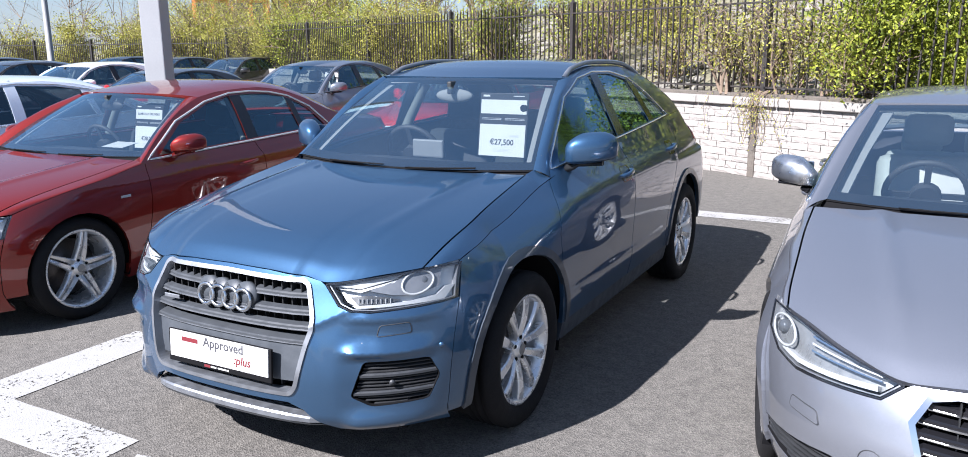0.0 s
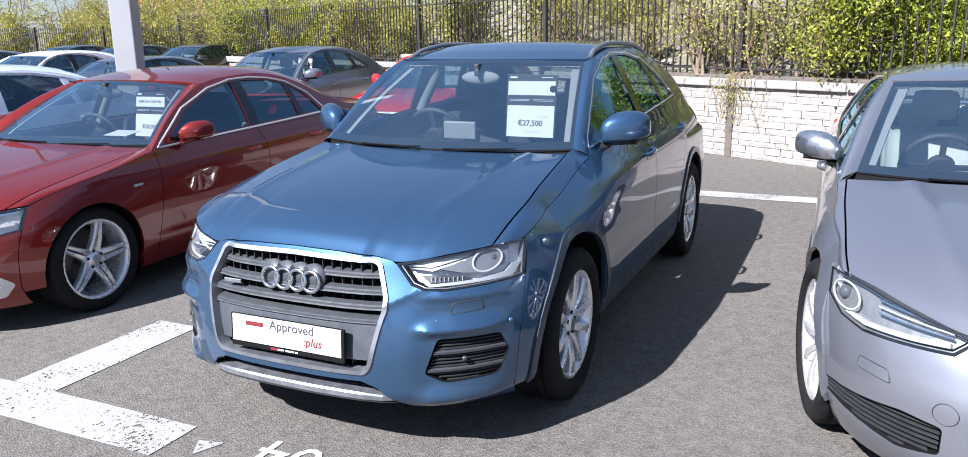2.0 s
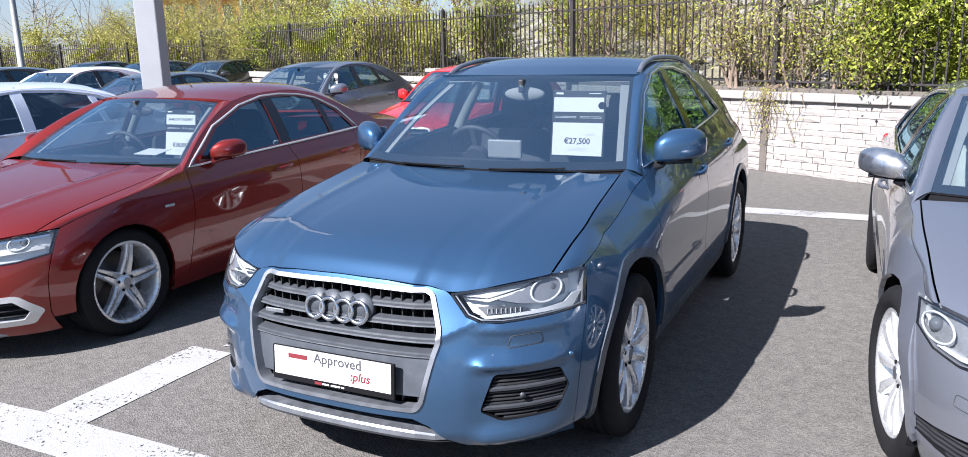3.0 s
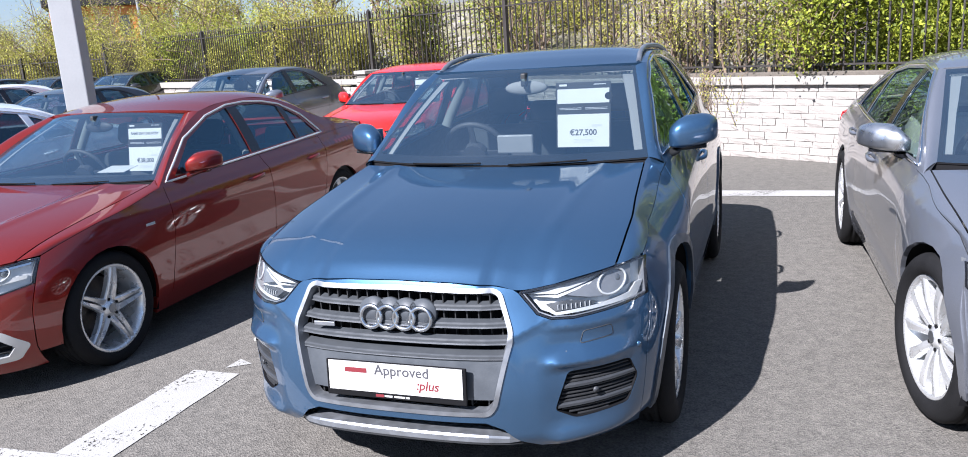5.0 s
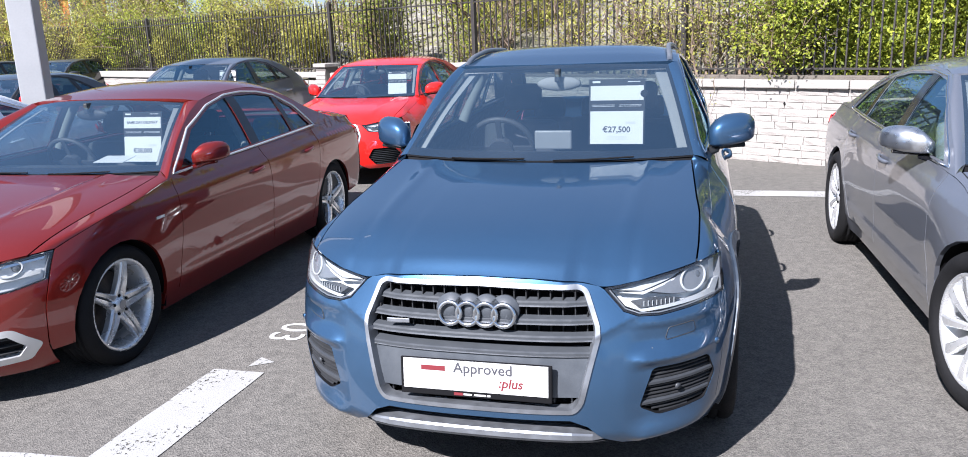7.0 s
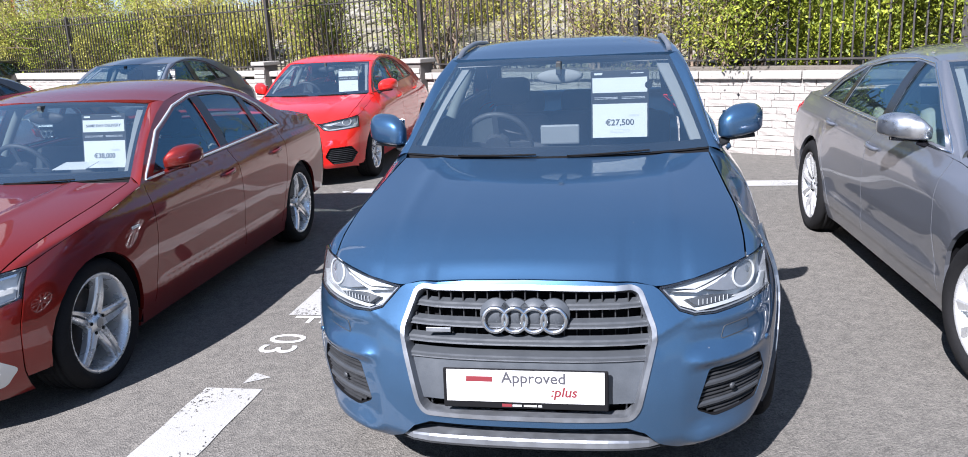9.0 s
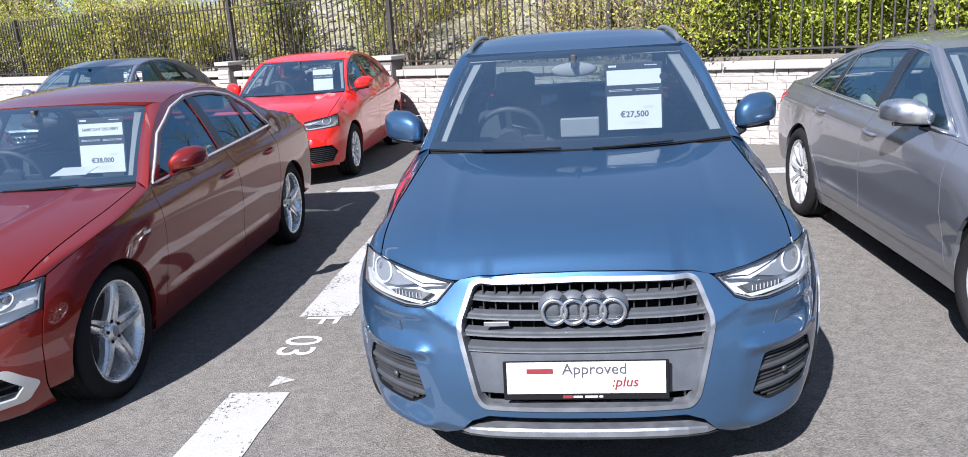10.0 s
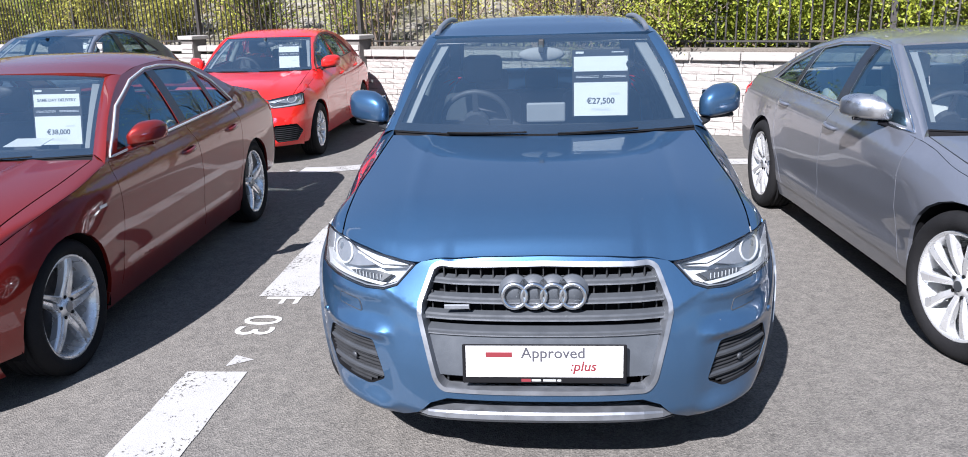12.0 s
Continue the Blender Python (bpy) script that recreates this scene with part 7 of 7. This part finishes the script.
# small hatchback shape for the second row
def hatch(base, paint, word, k_len, k_high, wheel=W_SMALL, **more):
    """The compact car's form scaled along and up, for the smaller cars of the second row."""
    d = dict(base)
    kz = lambda z: z * k_high
    ky = lambda y: y * k_len
    for key in ("W", "yf", "yr"):
        d[key] = [(kz(a), b if key == "W" else ky(b)) for a, b in base[key]]
    d["W"] = [(z, w * 0.955) for z, w in d["W"]]
    for key in ("belt", "door_gap", "door_split", "door_rear", "a_pillar", "dlo", "handles", "hood_mid"):
        d[key] = [(ky(a), kz(b)) for a, b in base[key]]
    for key in ("lamp_low", "lamp_top", "nose", "hood_edge", "bumper_low", "grille"):
        d[key] = [(a * 0.955, kz(b)) for a, b in base[key]]
    d["vents"] = [[(a * 0.955, kz(b)) for a, b in v] for v in base["vents"]]
    d["windows"] = [[(ky(a), kz(b)) for a, b in v] for v in base["windows"]]
    d["pillars"] = [[(ky(a), kz(b)) for a, b in v] for v in base["pillars"]]
    d["lamp_pieces"] = [([(a * 0.955, kz(b)) for a, b in v], m) for v, m in base["lamp_pieces"]]
    d["bars"] = [kz(z) for z in base["bars"]]
    d["tops"] = [(ky(a), kz(b), ky(c), kz(e)) for a, b, c, e in base["tops"]]
    d["hood_side"] = [(ky(y), x * 0.955, kz(z)) for y, x, z in base["hood_side"]]
    (a, b), (x, y, z), (c, e), (x2, y2, z2) = base["windscreen"]
    d["windscreen"] = [(ky(a), kz(b)), (x * 0.955, ky(y), kz(z)), (ky(c), kz(e)), (x2 * 0.955, ky(y2), kz(z2))]
    d["narrow"] = (base["narrow"][0], [(ky(a), kz(b)) for a, b in base["narrow"][1]])
    d["taper"] = (ky(base["taper"][0]), base["taper"][1])
    d["crease"] = (kz(base["crease"][0]), base["crease"][1])
    a, b, c, e, f = base["mirror"]
    d["mirror"] = (a * 0.955, b * 0.955, ky(c), kz(e), kz(f))
    d["projector"] = (base["projector"][0] * 0.955, kz(base["projector"][1]), base["projector"][2] * 0.9)
    d["plate_panel"] = (kz(base["plate_panel"][0]), kz(base["plate_panel"][1])) if base.get("plate_panel") else None
    d["plate"] = None
    d["rings"] = (0.01, kz(base["rings"][1]), 0.04)
    d["ring_back"] = False
    d["lip"] = (kz(base["lip"][0]), base["lip"][1], base["lip"][2])
    d["sill"] = (0.20, 0.29)
    d["b_pillar"] = (ky(base["b_pillar"][0]), ky(base["b_pillar"][1]), kz(base["b_pillar"][2]))
    d["seat_at"] = (ky(base["seat_at"][0]), kz(base["seat_at"][1]))
    d["wheels"] = (ky(base["wheels"][0]), ky(base["wheels"][1]))
    d.update(paint=paint, paint_word=word, L=ky(base["L"]), tyre_r=0.305, arch_r=0.345, track=1.52, wheel=wheel, rails=None, washers=None, res=0.08, side_res=0.07, lamp_base=TRIM, detail=1, arch_w=0.0, sill_mat=paint, arch_mat=paint, trim_mat=PLASTIC, trim_r=0.006, mirror_back=PLASTIC, lip_mat=PLASTIC, recess_mat=paint, arch_front_z=0.22, relief=None, facets=(), lamp_ribs=(), fins=11, bumper_res=0.06, hood_n=16)
    d.update(more)
    return d


a1, a1f = build_car("parked_car", hatch(q3, RED, "bright red", 0.92, 0.905, vents=[rounded([(0.54, 0.45), (0.74, 0.45), (0.785, 0.36), (0.73, 0.255), (0.56, 0.255), (0.485, 0.35)], 0.015)], vent_bars=9, vent_wide=()), pose(-3.42, 6.02, -0.03), "bright red small hatchback with a card in the windscreen", "cars in the car park")
grey2, _ = build_car("parked_car", hatch(q3, GREY, "grey metallic", 0.98, 0.95), pose(-6.45, 6.25, -0.03), "dark grey metallic hatchback with a card in the windscreen", "cars in the car park")
black_top, _ = build_car("parked_car", hatch(q3, RED, "bright red", 0.92, 0.85, roof_mat=BLACK_P, upper_mat=BLACK_P, detail=1), pose(-10.1, 6.35, -0.03), "red small car with a black roof", "cars in the car park")
white_car, _ = build_car("parked_car", hatch(q3, WHITE_P, "white", 0.98, 0.92), pose(-12.4, 6.3, -0.03), "white hatchback parked in the second row", "cars in the car park")
pale, _ = build_car("parked_car", dict(a6, paint=PALE, paint_word="pale silver blue", res=0.08, side_res=0.07, detail=1, handle_mat=PALE, recess_mat=PALE, mirror_mat=PALE, pillar_mat=PALE, win_glass=[DARK_GLASS] * 3, tow_cover=None, seat=SEAT, mirror_word="body-coloured door mirror"), pose(-6.15, 0.15, -0.03, 0, 0, 1.0), "pale silver-blue saloon car", "cars in the car park")
dark, _ = build_car("parked_car", hatch(q3, BLACK_P, "black", 0.98, 0.93), pose(-15.3, 6.5, -0.03), "black hatchback parked in the second row", "cars in the car park")
for x, y in ((-18.2, 6.6), (-12.2, 0.6), (-9.2, 0.5), (-16.0, 14.0), (-19.0, 14.2), (-22.0, 14.5), (-25.5, 12.0)):
    copy_thing(dark, pose(x, y, -0.03, 0, 0, random.uniform(-1, 1)))
for w in STORE:
    for o in (*w.children_recursive, w):
        bpy.data.objects.remove(o)

# ---- price cards ----
def price_card(at, tilt, turn, w, h, price, strap, label):
    """A card in a black frame: a white strip, a black band and a white field with the price."""
    m = Matrix.Translation(at) @ Matrix.Rotation(radians(turn), 4, "Z") @ Matrix.Rotation(radians(tilt), 4, "X")
    c = empty("price_card", m)
    tagged(c, label, "price card")
    part("frame", boxes([((w, 0.006, h), (0, 0, 0))], 0.002), CARD_BLACK, c, "black plastic frame")
    part("top_strip", boxes([((w * 0.94, 0.002, h * 0.22), (0, -0.0045, h * 0.285))]), CARD, c, "white paper strip")
    part("field", boxes([((w * 0.94, 0.002, h * 0.50), (0, -0.0045, -h * 0.24))]), CARD, c, "white paper field")
    up = Matrix.Rotation(math.pi / 2, 4, "X")
    if price:
        text_mesh(price, h * 0.125, INK, "price", c, Matrix.Translation((0, -0.0058, -h * 0.31)) @ up, 0.0010)
    if strap:
        text_mesh(strap, h * 0.075, INK, "lettering", c, Matrix.Translation((0, -0.0058, h * 0.265)) @ up, 0.0005)
    for dz, ww in ((0.105, 0.40), (0.085, 0.40)):
        for sx in (-1, 1):
            part("writing_bar", boxes([((w * ww, 0.001, h * 0.006), (sx * w * 0.235, -0.0036, h * dz))]), INK_GREY, c)
    for i in range(4):
        part("badge_ring", boxes([((0.010, 0.001, 0.010), ((-0.42 + 0.035 * i) * w, -0.0036, h * 0.455))]), CARD, c)
        part("badge_ring", boxes([((0.012, 0.001, 0.012), ((0.18 + 0.045 * i) * w, -0.006, -h * 0.165))]), INK_GREY, c)
    part("writing_bar", boxes([((w * 0.22, 0.001, h * 0.012), (w * 0.30, -0.0036, h * 0.455))]), INK_GREY, c)
    for dz in (-0.375, -0.395, -0.415):
        part("writing_bar", boxes([((w * 0.34, 0.001, h * 0.006), (0, -0.006, h * dz))]), INK_GREY, c)
    return c


price_card((0.322, 1.84, 1.222), -8, 0, 0.295, 0.345, "\u20ac27,500", "", "black framed white price card standing in the windscreen")
bm = bmesh.new()
cyl(bm, 0.019, 0.014, Matrix.Translation((0.452, 1.80, 1.32)) @ Matrix.Rotation(math.pi / 2, 4, "X"), 20)
part("sensor_pad", bm, GLOSS_BLACK, main_car, "small round dark pad behind the windscreen")
price_card((-2.80, 2.08, 1.068), -10, 2, 0.29, 0.33, "\u20ac38,000", "SAME DAY DELIVERY", "black framed delivery and price card in the windscreen")

price_card((-3.153, 7.75, 1.06), -10, 2, 0.27, 0.31, "", "", "white price card standing in the windscreen of the red hatchback")
price_card((-5.87, 8.05, 1.16), -10, 2, 0.27, 0.25, "", "", "white price card standing in the windscreen of the grey hatchback")

tagged(part("paper", boxes([((0.21, 0.15, 0.003), (0, 0, 0))]), CARD, None), "sheet of white paper lying on the dashboard", "paper").matrix_basis = pose(-2.86, 1.86, 0.955, 8, 0, 4)
part("display", boxes([((0.19, 0.02, 0.095), (0.02, 1.53, 1.115))], 0.008), mat("grey_screen_back", (0.17, 0.175, 0.18), 0.5, 0, 0, 0.05, 20), main_car, "grey back of the raised screen")
part("model_badge", boxes([((0.004, 0.075, 0.016), (a4f["S"](1.22, 0.735) + 0.002, 1.22, 0.735))], 0.001), TRIM, red_saloon, "small bright badge on the wing")
for sx in (-1, 1):
    for x, z, dy in ((0.683, 0.425, 0.004), (0.812, 0.548, -0.002)):
        bm = bmesh.new()
        cyl(bm, 0.011, 0.006, Matrix.Translation((sx * x, q3f["F"](x, z) + dy, z)) @ Matrix.Rotation(radians(35 * sx), 4, "Z") @ Matrix.Rotation(math.pi / 2, 4, "X"), 16)
        part("parking_sensor", bm, VENT_GREY if z < 0.5 else BLUE, main_car, "small round parking sensor", True)
part("variant_badge", boxes([((0.085, 0.006, 0.016), (-0.29, 0.062, 0.663))], 0.002), SATIN, main_car, "small bright badge on the grille")
